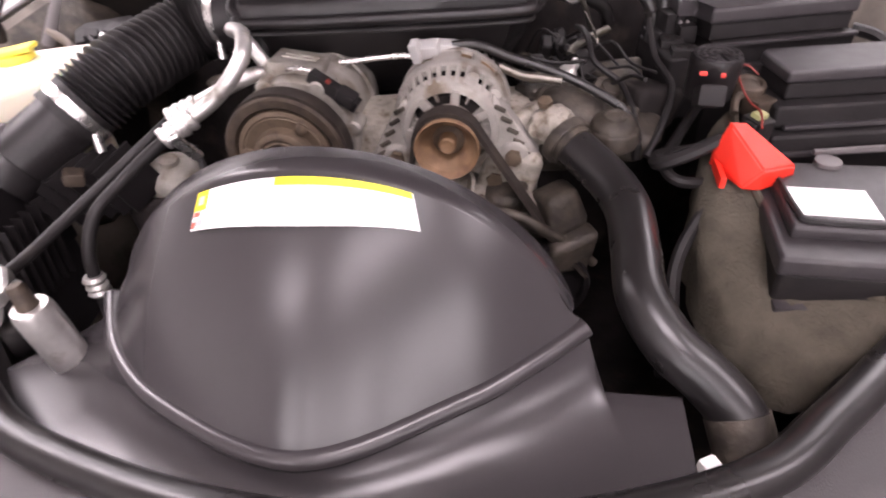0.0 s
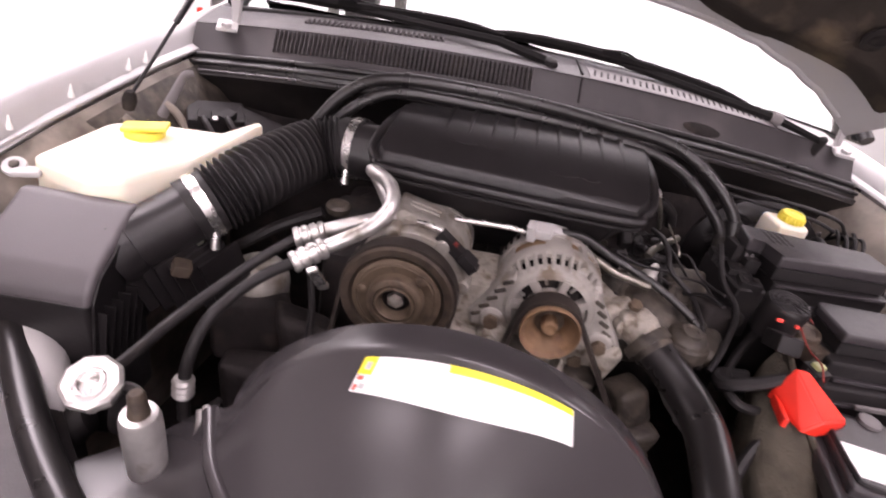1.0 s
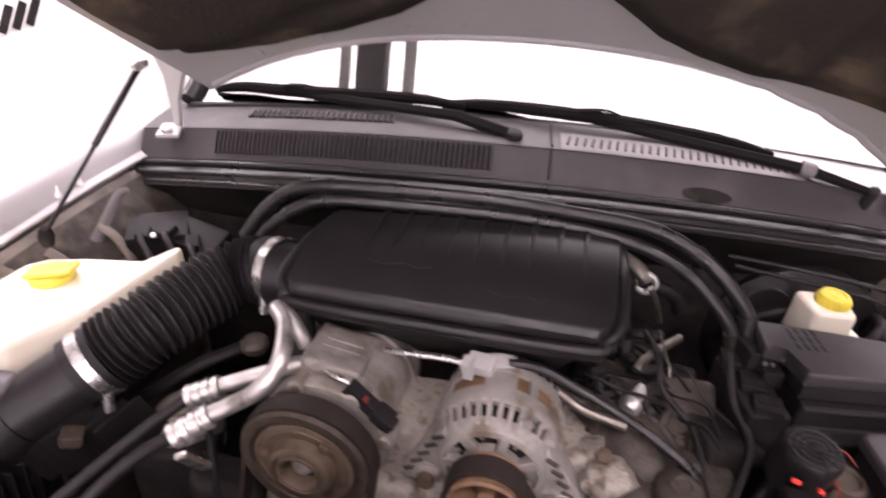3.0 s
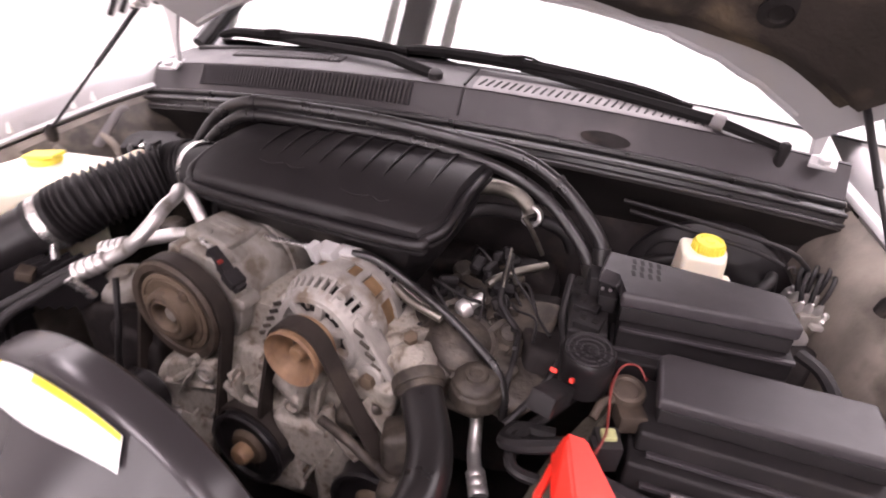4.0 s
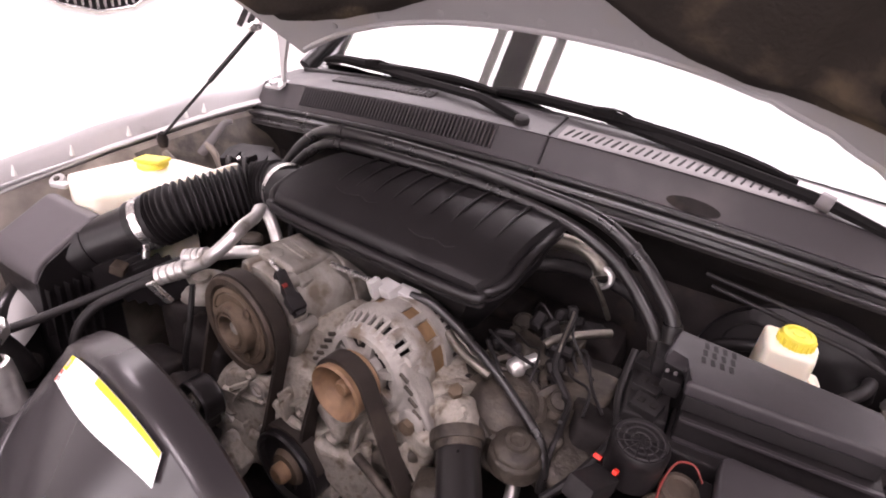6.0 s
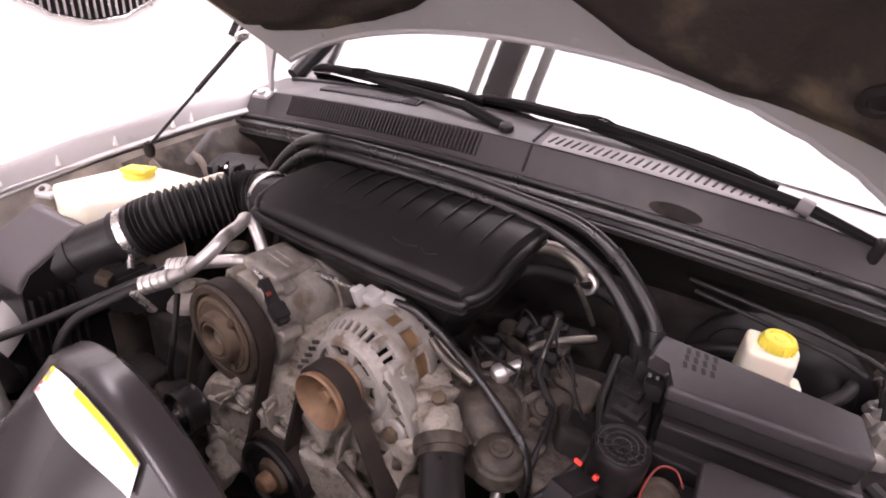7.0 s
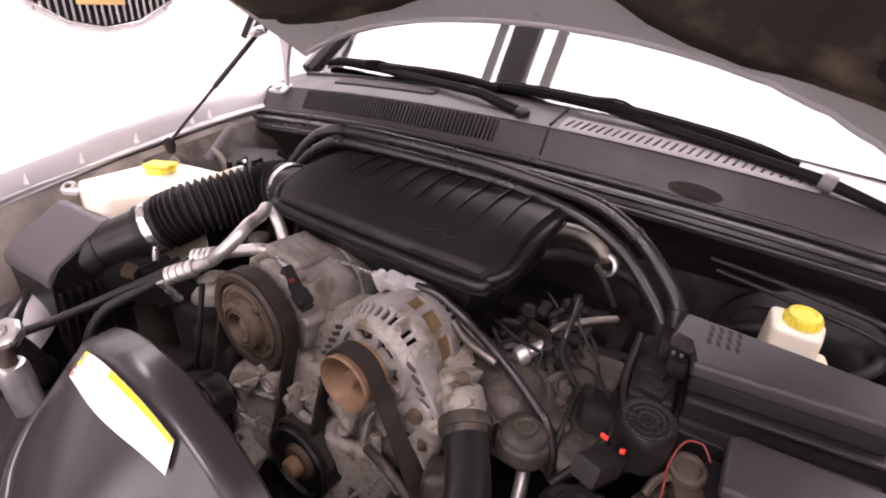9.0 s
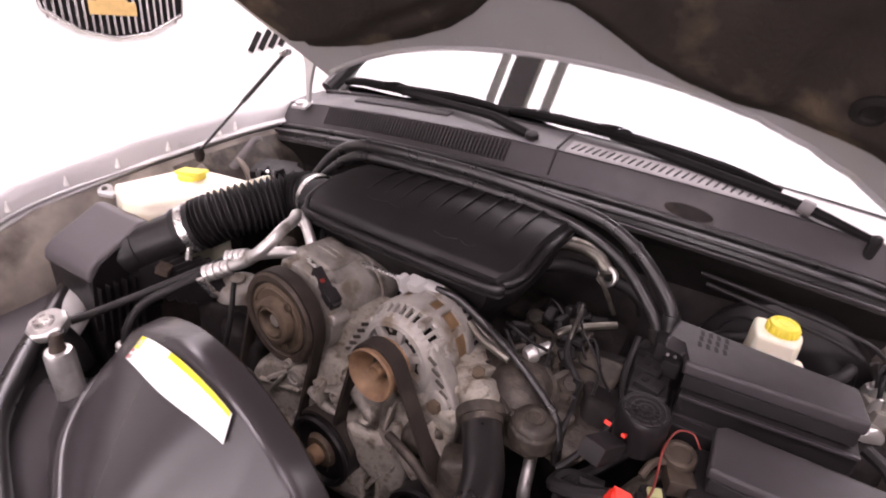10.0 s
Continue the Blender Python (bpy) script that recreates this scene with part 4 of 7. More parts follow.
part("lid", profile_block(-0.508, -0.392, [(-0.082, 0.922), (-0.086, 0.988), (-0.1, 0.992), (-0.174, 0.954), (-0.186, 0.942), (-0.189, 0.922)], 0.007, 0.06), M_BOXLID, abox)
# thin black plate over the lid's side paints its shade
part("lid_side", profile_block(-0.3925, -0.3895, [(-0.084, 0.84), (-0.087, 0.982), (-0.1, 0.986), (-0.172, 0.948), (-0.185, 0.928), (-0.19, 0.84)], 0.001, 0.06), M_GLOSS, abox, "side of the lid, its shade put into a black colour")
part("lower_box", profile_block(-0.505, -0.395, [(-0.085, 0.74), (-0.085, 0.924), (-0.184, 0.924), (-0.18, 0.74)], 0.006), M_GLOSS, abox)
for k in range(6):
    y = -0.12 - 0.012 * k
    part("rib", box(new_bm(), (-0.388 - 0.001 * k, y, 0.865), (0.012, 0.0025, 0.1), (0, 8, 8), 0.001), M_GLOSS, abox)
for k in range(7):
    part("rib", box(new_bm(), (-0.36 + 0.012 * k - 0.02, -0.115 + 0.008 * k, 0.915 - 0.002 * k), (0.004, 0.05, 0.07), (20, 0, -35), 0.001), M_GLOSS, abox)
D = Vector((-0.346, -0.064, 0.977))
W = Vector((0.058, 0.05, 0.034)).normalized()
bm = new_bm()
turned(bm, D - W * 0.085, W, [(0, 0.032), (0.03, 0.0325), (0.085, 0.033), (0.092, 0.0325)], 32)
part("outlet_tube", bm, M_GLOSS, abox, "round black outlet tube")
bm = new_bm()
turned(bm, D - W * 0.09, W, [(0, 0.037), (0.012, 0.037), (0.024, 0.034), (0.025, 0.03)], 24)
part("tube_collar", bm, M_GLOSS, abox)

# ---- intake hose ----
hose = thing("intake_hose", (-0.27, 0.0, 1.0), "black corrugated rubber intake hose with metal clamps", "intake hose")
P0 = D
BEL = [P0 - W * 0.004, P0 + W * 0.025, (-0.302, -0.022, 1.004), (-0.276, 0.022, 1.013), (-0.246, 0.06, 1.022), (-0.212, 0.07, 1.031), (-0.182, 0.06, 1.036)]
part("cuff", tube(new_bm(), BEL[:2], 0.0365, 32, 3), M_RUBBER, hose)
N_FOLD = 22


path = smooth_path(BEL[1:6], 84)
bm = new_bm()
tube(bm, path, lambda s: 0.0362 + 0.0036 * math.sin(2 * math.pi * N_FOLD * s), 32, 1, False)
part("bellows", bm, M_RUBBER, hose, "corrugated bellows", sharp=80)
part("cuff", tube(new_bm(), BEL[5:], 0.0365, 32, 3), M_RUBBER, hose)


def clamp(at, way, r, name="hose_clamp"):
    c = part(name, turned(new_bm(), at, way, [(-0.0055, r), (-0.0055, r + 0.0016), (0.0055, r + 0.0016), (0.0055, r)], 36), M_STEEL, hose, "bright steel worm clamp")
    w = Vector(way).normalized()
    side = w.cross(Vector((0, 0, 1))).normalized()
    p = Vector(at) + (side * 0.75 - Vector((0, 0, 0.55))).normalized() * (r + 0.005)
    bm = new_bm()
    turned(bm, p - Vector((0, 0, 0.012)), (0, 0.2, 1), [(0, 0.005), (0.02, 0.005), (0.022, 0.003)], 10)
    part("screw", bm, M_STEEL, c)


clamp(P0 + W * 0.012, W, 0.0365)
clamp(Vector((-0.192, 0.064, 1.034)), (1, -0.3, 0.12), 0.0365)

# ---- intake resonator ----
reso = thing("intake_resonator", (0.0, 0.07, 0.98), "black moulded plastic intake cover with raised ribs", "intake cover")


def lid_at(x, f):
    """x along the lid; f: 0 front lip, 1 back edge."""
    inset = 0.014 * max(0.0, 1 - max(f, 0.0) / 0.2) ** 2
    edge0 = -0.172 + 0.03 * f + inset
    edge1 = 0.16 + 0.02 * f - inset
    xx = edge0 + (edge1 - edge0) * x
    crown = 0.006 * math.sin(math.pi * min(1, max(0, x))) * f
    front = 0.004 - 0.02 * x
    return Vector((xx, front + (0.12 - front) * f, 1.057 + 0.034 * f + 0.01 * math.sin(math.pi * f) + crown))


XX = [0.0, 0.015] + [0.05 + 0.9 * k / 20 for k in range(21)] + [0.985, 1.0]
rows = []
for f, dz in ((0.0, -0.012), (0.0, -0.003), (0.03, 0.0), (0.06, 0.0), (0.1, 0.0), (0.15, 0), (0.22, 0), (0.3, 0), (0.45, 0), (0.6, 0), (0.75, 0), (0.9, 0), (0.98, -0.001), (1.0, -0.012)):
    rows.append([lid_at(x, f) + Vector((0, 0, dz if 0.0 < x < 1.0 else min(dz, -0.01))) for x in XX])
part("lid", sheet(new_bm(), rows, 0.003), M_GLOSS, reso, "satin black lid")
bm = new_bm()
corner = [lid_at(0.0, 1.0), lid_at(-0.012, 0.5), lid_at(-0.014, 0.2), lid_at(-0.013, 0.09), lid_at(-0.006, 0.02), lid_at(0.03, -0.05), lid_at(0.5, -0.06), lid_at(0.97, -0.05), lid_at(1.006, 0.02), lid_at(1.013, 0.09), lid_at(1.014, 0.2), lid_at(1.012, 0.5), lid_at(1.0, 1.0)]
tube(bm, [p + Vector((0, 0.001, -0.011)) for p in corner], 0.0058, 12, 6)
tube(bm, [p + Vector((0, 0.005, -0.022)) for p in corner], 0.0035, 8, 6)
part("lip", bm, M_GLOSS, reso, "double rolled lip")
bm = new_bm()
rows = []
for dz, ins in ((-0.02, 0.004), (-0.05, 0.012), (-0.085, 0.03), (-0.12, 0.05)):
    ring = [Vector((-0.172 + ins, 0.03 + ins, 1.055)), Vector((-0.148 + ins, 0.008 + ins, 1.052)), Vector((0.0, -0.004 + ins * 1.4, 1.052)), Vector((0.136 - ins, -0.008 + ins, 1.052)), Vector((0.162 - ins, 0.018 + ins, 1.055)), Vector((0.177 - ins, 0.118, 1.075)), Vector((-0.143 + ins, 0.118, 1.075)), Vector((-0.172 + ins, 0.03 + ins, 1.055))]
    rows.append([p + Vector((0, 0, dz)) for p in ring])
sheet(bm, rows, 0.003)
part("lower_shell", bm, M_GLOSS, reso)
for k in range(9):
    x = 0.19 + 0.085 * k
    pts = [lid_at(x + 0.0, 0.97), lid_at(x + 0.004, 0.8), lid_at(x + 0.012, 0.6), lid_at(x + 0.018, 0.42)]
    part("rib", tube(new_bm(), [p + Vector((0, 0, -0.001)) for p in pts], lambda s: 0.0066 * (1 - 0.75 * s), 10, 6, flat=0.45), M_GLOSS, reso)
for a, b in ((0.24, 0.34), (0.36, 0.43), (0.62, 0.72), (0.74, 0.8)):
    f = 0.33 if a < 0.5 else 0.2
    part("emblem_bar", tube(new_bm(), [lid_at(a, f), lid_at((a + b) / 2, f - 0.03), lid_at(b, f)], 0.0009, 6, 3), M_BLACK, reso)
bm = new_bm()
turned(bm, (-0.16, 0.055, 1.035), (-1, 0.1, 0), [(0, 0.035), (0.035, 0.035)], 28)
part("inlet_neck", bm, M_GLOSS, reso)
bm = new_bm()
tube(bm, [(-0.15, 0.03, 1.03), (-0.145, 0.02, 0.99), (-0.13, 0.01, 0.95)], 0.006, 8)
part("stay", bm, M_GLOSS, reso)

# ---- long hoses across the bay ----
def long_hose(name, pts, r, mat, label, category="hose"):
    return alone(name, tube(new_bm(), pts, r, 14, 7), mat, label, category)


def clipped_hose(name, pts, r, mat, label):
    """A long hose with small band clips along it."""
    t = thing(name, pts[0], label, "hose")
    part("hose", tube(new_bm(), pts, r, 14, 7), mat, t)
    for k in (3, 8):
        a, b = Vector(pts[k]), Vector(pts[k + 1])
        part("band_clip", turned(new_bm(), a, b - a, [(-0.004, r), (-0.004, r + 0.0015), (0.004, r + 0.0015), (0.004, r)], 16), M_GLOSS, t, "thin black band clip")
    part("end_cuff", tube(new_bm(), [pts[-2], pts[-1]], r + 0.0022, 14, 3), mat, t)


clipped_hose("heater_hose", [(-0.262, 0.128, 1.035), (-0.235, 0.136, 1.072), (-0.198, 0.136, 1.1), (-0.15, 0.128, 1.114), (-0.06, 0.126, 1.118), (0.04, 0.13, 1.116), (0.13, 0.134, 1.108), (0.21, 0.132, 1.1), (0.262, 0.122, 1.08), (0.3, 0.108, 1.052), (0.325, 0.098, 1.022), (0.332, 0.09, 0.985)], 0.0082, M_HOSE, "long black hose curving behind the intake cover")
clipped_hose("heater_hose", [(-0.25, 0.112, 1.02), (-0.225, 0.12, 1.055), (-0.19, 0.124, 1.084), (-0.15, 0.124, 1.098), (-0.06, 0.126, 1.1), (0.04, 0.128, 1.099), (0.13, 0.128, 1.093), (0.2, 0.12, 1.083), (0.252, 0.115, 1.06), (0.289, 0.104, 1.03), (0.314, 0.095, 1.0), (0.326, 0.09, 0.96)], 0.0075, M_HOSE, "second black hose running beside it to the fuse box")

# ---- engine: pulleys, compressor, alternator ----
BY = -0.118  # middle of the belt


def wheel(bm, c, profile, seg=40, hollow=False):
    return turned(bm, c, (0, 1, 0), profile, seg, hollow)


def shrunk(profile):
    return [(h, r * 0.89) for h, r in profile]


YAW = radians(-6)  # the engine stands slightly turned in the bay
comp = thing("compressor", (-0.112, -0.106, 0.88), "dirty aluminium air conditioning compressor with a rusted clutch", "compressor")
C = Vector((-0.112, -0.106, 0.939))
part("pulley", wheel(new_bm(), C, shrunk([(0.004, 0.056), (-0.001, 0.060), (-0.002, 0.069), (0.002, 0.0715), (0.004, 0.068), (0.02, 0.068), (0.022, 0.0715), (0.026, 0.07), (0.028, 0.05)]), 56, True), M_UMBER, comp, "dark rusty belt pulley")
plate = part("clutch_plate", wheel(new_bm(), C, shrunk([(0.006, 0.0555), (0.0, 0.0552), (-0.001, 0.05), (0.0005, 0.0485), (-0.001, 0.047), (0.0, 0.041), (0.001, 0.036), (0.001, 0.03)]), 56, True), M_RUST, comp, "rust-brown clutch plate")
for k in range(3):
    a = 2.1 * k + 0.9
    part("rivet", turned(new_bm(), C + Vector((0.0383 * math.cos(a), -0.001, 0.0383 * math.sin(a))), (0, -1, 0), [(0, 0.006), (0.002, 0.006), (0.004, 0.003)], 12), M_RUST, plate)
hub = part("hub_ring", wheel(new_bm(), C, shrunk([(0.003, 0.036), (-0.004, 0.0355), (-0.010, 0.034), (-0.012, 0.031), (-0.012, 0.027), (-0.009, 0.0255), (-0.012, 0.024), (-0.0125, 0.0215), (-0.010, 0.0195), (0.006, 0.018)]), 48), M_RUST, comp)
part("hub_recess", wheel(new_bm(), C, shrunk([(0.005, 0.002), (0.005, 0.0182), (0.0025, 0.0182), (0.0025, 0.001)]), 28), M_DARK, hub)
part("hub_nut", turned(new_bm(), C + Vector((0, 0.002, 0)), (0, -1, 0), [(0, 0.0095), (0.006, 0.0095), (0.008, 0.007), (0.009, 0.002)], 6), M_COMP, comp, "worn hub nut")
W2 = (0.04, 1, 0.02)
O2 = C + Vector((0.006, 0.032, 0.004))
part("front_flange", turned(new_bm(), O2, W2, [(0, 0.05), (0.002, 0.062), (0.005, 0.064), (0.018, 0.064), (0.021, 0.061), (0.023, 0.05)], 44), M_COMP, comp)
part("body", turned(new_bm(), O2, W2, [(0.02, 0.05), (0.021, 0.0575), (0.05, 0.0585), (0.09, 0.0585), (0.094, 0.057), (0.096, 0.057), (0.098, 0.0595), (0.122, 0.0595), (0.13, 0.056), (0.136, 0.04), (0.137, 0.01)], 44), M_COMP, comp, "dirty cast aluminium body")
for a in (0.15, 1.05, 2.0, 3.0, 4.0, 5.1):
    part("flange_lug", turned(new_bm(), O2 + Vector((0.061 * math.cos(a), -0.002, 0.061 * math.sin(a))), W2, [(0, 0.004), (0.0, 0.007), (0.002, 0.009), (0.026, 0.009), (0.028, 0.006)], 14), M_COMP, comp)
bm = new_bm()
box(bm, C + Vector((0.0, 0.084, 0.046)), (0.06, 0.07, 0.052), (-6, 12, 4), 0.007, 3)
box(bm, C + Vector((0.03, 0.07, 0.05)), (0.03, 0.03, 0.02), (-6, 34, 4), 0.006, 3)
part("valve_block", bm, M_COMP, comp)
part("block_boss", turned(new_bm(), C + Vector((-0.005, 0.06, 0.07)), (0, -0.1, 1), [(0, 0.013), (0.004, 0.013), (0.006, 0.01), (0.007, 0.002)], 18), M_COMP, comp)
for k in range(2):
    part("casting_rib", box(new_bm(), C + Vector((0.006, 0.082 + 0.012 * k, 0.0715 - 0.0012 * k)), (0.036, 0.0035, 0.004), (-6, 12, 4), 0.001), M_COMP, comp)
bm = tube(new_bm(), [C + Vector((0.03, 0.04, 0.07)), C + Vector((0.056, 0.034, 0.054)), C + Vector((0.076, 0.031, 0.039))], 0.0085, 4, 2, False)
box(bm, C + Vector((0.066, 0.032, 0.049)), (0.02, 0.019, 0.013), (0, 32, -8), 0.003)
plug = part("plug", bm, M_BLACK, comp, "black electric plug")
part("plug_mark", box(new_bm(), C + Vector((0.05, 0.032, 0.0655)), (0.005, 0.006, 0.003), (0, 32, -8), 0.001), M_WIRE, plug)
part("plug_wire", tube(new_bm(), [C + Vector((0.032, 0.04, 0.074)), C + Vector((0.016, 0.042, 0.076)), C + Vector((0.002, 0.05, 0.072)), C + Vector((-0.004, 0.06, 0.066))], 0.0025, 8), M_STEEL, comp)

comp.rotation_euler = (0, 0, YAW)


def slim(bm, c, profile, seg=44, hollow=False):
    return wheel(bm, c, [(h, r * 0.88) for h, r in profile], seg, hollow)


alt = thing("alternator", (0.055, -0.127, 0.88), "dirty cast aluminium alternator with slotted housing and rusty pulley", "alternator")
A = Vector((0.055, -0.127, 0.946))
pul = part("pulley", slim(new_bm(), A, [(0.003, 0.031), (-0.003, 0.0345), (-0.004, 0.0362), (-0.001, 0.0375), (0.006, 0.035), (0.028, 0.035), (0.031, 0.037), (0.034, 0.034), (0.036, 0.02)], 48, True), M_TAN, alt, "rusty orange-brown pulley")
part("pulley_cup", slim(new_bm(), A, [(0.026, 0.002), (0.026, 0.029), (0.002, 0.032), (0.0005, 0.0338), (0.004, 0.0305), (0.013, 0.0225), (0.018, 0.0205), (0.022, 0.0185), (0.022, 0.002)], 40), M_TAN, pul)
part("cup_floor", slim(new_bm(), A, [(0.0235, 0.002), (0.0235, 0.019), (0.0212, 0.0185), (0.0212, 0.002)], 28), M_RUST, pul)
part("pulley_nut", turned(new_bm(), A + Vector((0, 0.022, 0)), (0, -1, 0), [(0, 0.009), (0.012, 0.009), (0.015, 0.0085), (0.0165, 0.007), (0.0155, 0.004), (0.0155, 0.001)], 24), M_TAN, pul, "pale shaft nut")
AB = A + Vector((0, 0.04, 0))
part("core", wheel(new_bm(), AB, [(0.004, 0.012), (0.006, 0.036), (0.012, 0.042), (0.034, 0.05), (0.044, 0.056), (0.09, 0.056), (0.096, 0.036)], 44), M_DARK, alt, "dark windings behind the slots")
part("nose", wheel(new_bm(), AB, [(-0.008, 0.014), (-0.008, 0.022), (-0.003, 0.027), (0.006, 0.028), (0.008, 0.018)], 40), M_ALU, alt)
part("front_ring", wheel(new_bm(), AB, [(0.002, 0.0415), (-0.002, 0.0425), (-0.001, 0.0485), (0.003, 0.0515), (0.0105, 0.0555), (0.0115, 0.054), (0.0115, 0.0415)], 60, True), M_ALU, alt)
for k in range(7):
    a = 0.2 + k * 2 * math.pi / 7
    part("spoke", box(new_bm(), AB + Vector((0.034 * math.sin(a), 0.001, 0.034 * math.cos(a))), (0.0095, 0.009, 0.022), (0, math.degrees(a), 0), 0.002, 2), M_ALU, alt)
for k in range(14):
    a = 0.1 + k * 2 * math.pi / 14
    part("face_vane", box(new_bm(), AB + Vector((0.037 * math.sin(a), 0.006, 0.037 * math.cos(a))), (0.0035, 0.006, 0.01), (0, math.degrees(a), 0), 0.001, 1), M_ALU, alt)
part("body_ring", wheel(new_bm(), AB, [(0.025, 0.055), (0.0245, 0.0605), (0.028, 0.0632), (0.042, 0.0638), (0.0445, 0.0615), (0.0445, 0.056)], 60, True), M_ALU, alt)
part("stator", wheel(new_bm(), AB, [(0.044, 0.056), (0.0445, 0.0595), (0.0635, 0.0595), (0.064, 0.056)], 60, True), M_BROWN, alt, "brown laminated stator")
part("rear_housing", wheel(new_bm(), AB, [(0.063, 0.056), (0.063, 0.0632), (0.072, 0.0635), (0.075, 0.062), (0.092, 0.061), (0.1, 0.055), (0.102, 0.03)], 60), M_ALU, alt)
part("rear_cover", wheel(new_bm(), AB, [(0.1, 0.052), (0.12, 0.05), (0.125, 0.042), (0.125, 0.01)], 36), M_BLACK, alt, "black rear cover")
shoulder = slot_mesh = None
for k in range(36):
    a = 2 * math.pi * k / 36
    if shoulder is None:
        made = []
        for c, sz, rot, mt in (((0, 0.0165, 0.0548), (0.0052, 0.026, 0.0065), (24, 0, 0), M_ALU), ((0, 0.083, 0.0605), (0.0065, 0.013, 0.003), (0, 0, 0), M_DARK)):
            bm = box(new_bm(), c, sz, rot, 0.0018, 2)
            me = bpy.data.meshes.new("housing_rib")
            bm.to_mesh(me)
            bm.free()
            me.materials.append(mt)
            made.append(me)
        shoulder, slot_mesh = made
    for name, me in (("housing_rib", shoulder), ("rear_slot", slot_mesh)):
        ob = new(name, me)
        ob.parent = alt
        ob.matrix_basis = Matrix.Translation(AB - ORIGIN[alt]) @ Euler((0, a, 0)).to_matrix().to_4x4()
for a in (0.45, 0.95, 2.6, 4.4):
    part("clamp_arm", box(new_bm(), AB + Vector((0.0605 * math.sin(a), 0.054, 0.0605 * math.cos(a))), (0.01, 0.032, 0.007), (0, math.degrees(a), 0), 0.002), M_ALU, alt)
    part("clamp_bolt", turned(new_bm(), AB + Vector((0.0565 * math.sin(a), 0.012, 0.0565 * math.cos(a))), (0, 1, 0), [(0, 0.003), (0.001, 0.0065), (0.03, 0.0075)], 10), M_ALU, alt)
for dx, dz, s in ((-0.06, -0.03, 0.9), (0.066, -0.03, 1.0), (0.046, -0.056, 0.9), (-0.046, -0.054, 0.8)):
    bm = new_bm()
    turned(bm, AB + Vector((dx, -0.002, dz)), (0, 1, 0), [(0, 0.012 * s), (0.003, 0.016 * s), (0.04, 0.016 * s), (0.043, 0.012 * s)], 18)
    box(bm, AB + Vector((dx * 0.8, 0.02, dz * 0.8)), (0.035, 0.034, 0.03), (0, math.degrees(math.atan2(-dz, dx)), 0), 0.006)
    ear = part("mounting_ear", bm, M_ALU, alt)
    part("ear_bolt", turned(new_bm(), AB + Vector((dx, -0.002, dz)), (0, -1, 0), [(0, 0.009), (0.007, 0.009), (0.008, 0.006)], 6), M_RUST, ear)
for q0, q1 in ((-130, -50), (-18, 14)):
    bridge = []
    for y, r in ((0.04, 0.0595), (0.041, 0.0625), (0.066, 0.0622), (0.068, 0.0595)):
        bridge.append([AB + Vector((r * math.sin(radians(q)), y, r * math.cos(radians(q)))) for q in range(q0, q1, 4)])
    part("housing_bridge", sheet(new_bm(), bridge, 0.002), M_ALU, alt)
for m in (-1, 1):
    leg = new_bm()
    out = [(0.046, 0.036), (0.06, 0.016), (0.088 if m < 0 else 0.094, -0.03), (0.082 if m < 0 else 0.092, -0.046), (0.05, -0.042), (0.028, 0.0)]
    slab(leg, [(m * x, z) for x, z in (out if m < 0 else out[::-1])], 0.0, 0.026, 0.004)
    bmesh.ops.transform(leg, matrix=Matrix.Translation(AB + Vector((0, 0.03, 0))) @ Euler((radians(90), 0, 0)).to_matrix().to_4x4(), verts=leg.verts)
    leg = part("mounting_leg", leg, M_ALU, alt)
    for q in range(5):
        f = q / 4
        part("leg_slot", box(new_bm(), AB + Vector((m * (0.052 + 0.026 * f), 0.0035, 0.022 - 0.05 * f)), (0.013, 0.003, 0.005), (0, m * 28, 0), 0.001, 1), M_GRIME, leg)
alt.rotation_euler = (0, 0, YAW)
bm = new_bm()
box(bm, (0.04, -0.02, 1.01), (0.028, 0.02, 0.014), (15, -8, -18), 0.003)
box(bm, (0.062, -0.012, 1.008), (0.026, 0.016, 0.012), (15, 10, 12), 0.003)
box(bm, (0.028, -0.028, 1.011), (0.01, 0.015, 0.022), (15, -8, -18), 0.002)
alone("wiring_plug", bm, M_LAMP, "pale grey-white plastic wiring plug on the alternator", "plug")
alone("alternator_cable", tube(new_bm(), [(0.066, -0.014, 1.01), (0.094, -0.012, 1.008), (0.131, -0.014, 0.992), (0.16, -0.024, 0.984), (0.19, -0.035, 0.974), (0.22, -0.046, 0.96), (0.247, -0.056, 0.943), (0.262, -0.066, 0.92), (0.265, -0.07, 0.89)], 0.005, 10), M_HOSE, "thick black sleeved cable from the alternator", "cable")
alone("fuel_rail_pipe", tube(new_bm(), [(0.095, 0.01, 0.99), (0.115, -0.005, 0.982), (0.14, -0.012, 0.972), (0.156, -0.014, 0.966), (0.164, -0.008, 0.972)], 0.004, 10), M_TUBE, "short bright bent steel pipe", "pipe")
alone("spark_rod", tube(new_bm(), [(-0.06, 0.0, 0.995), (0.0, -0.006, 1.0), (0.03, -0.01, 1.0)], 0.0035, 8), M_STEEL, "thin steel dipstick tube across the engine", "pipe")

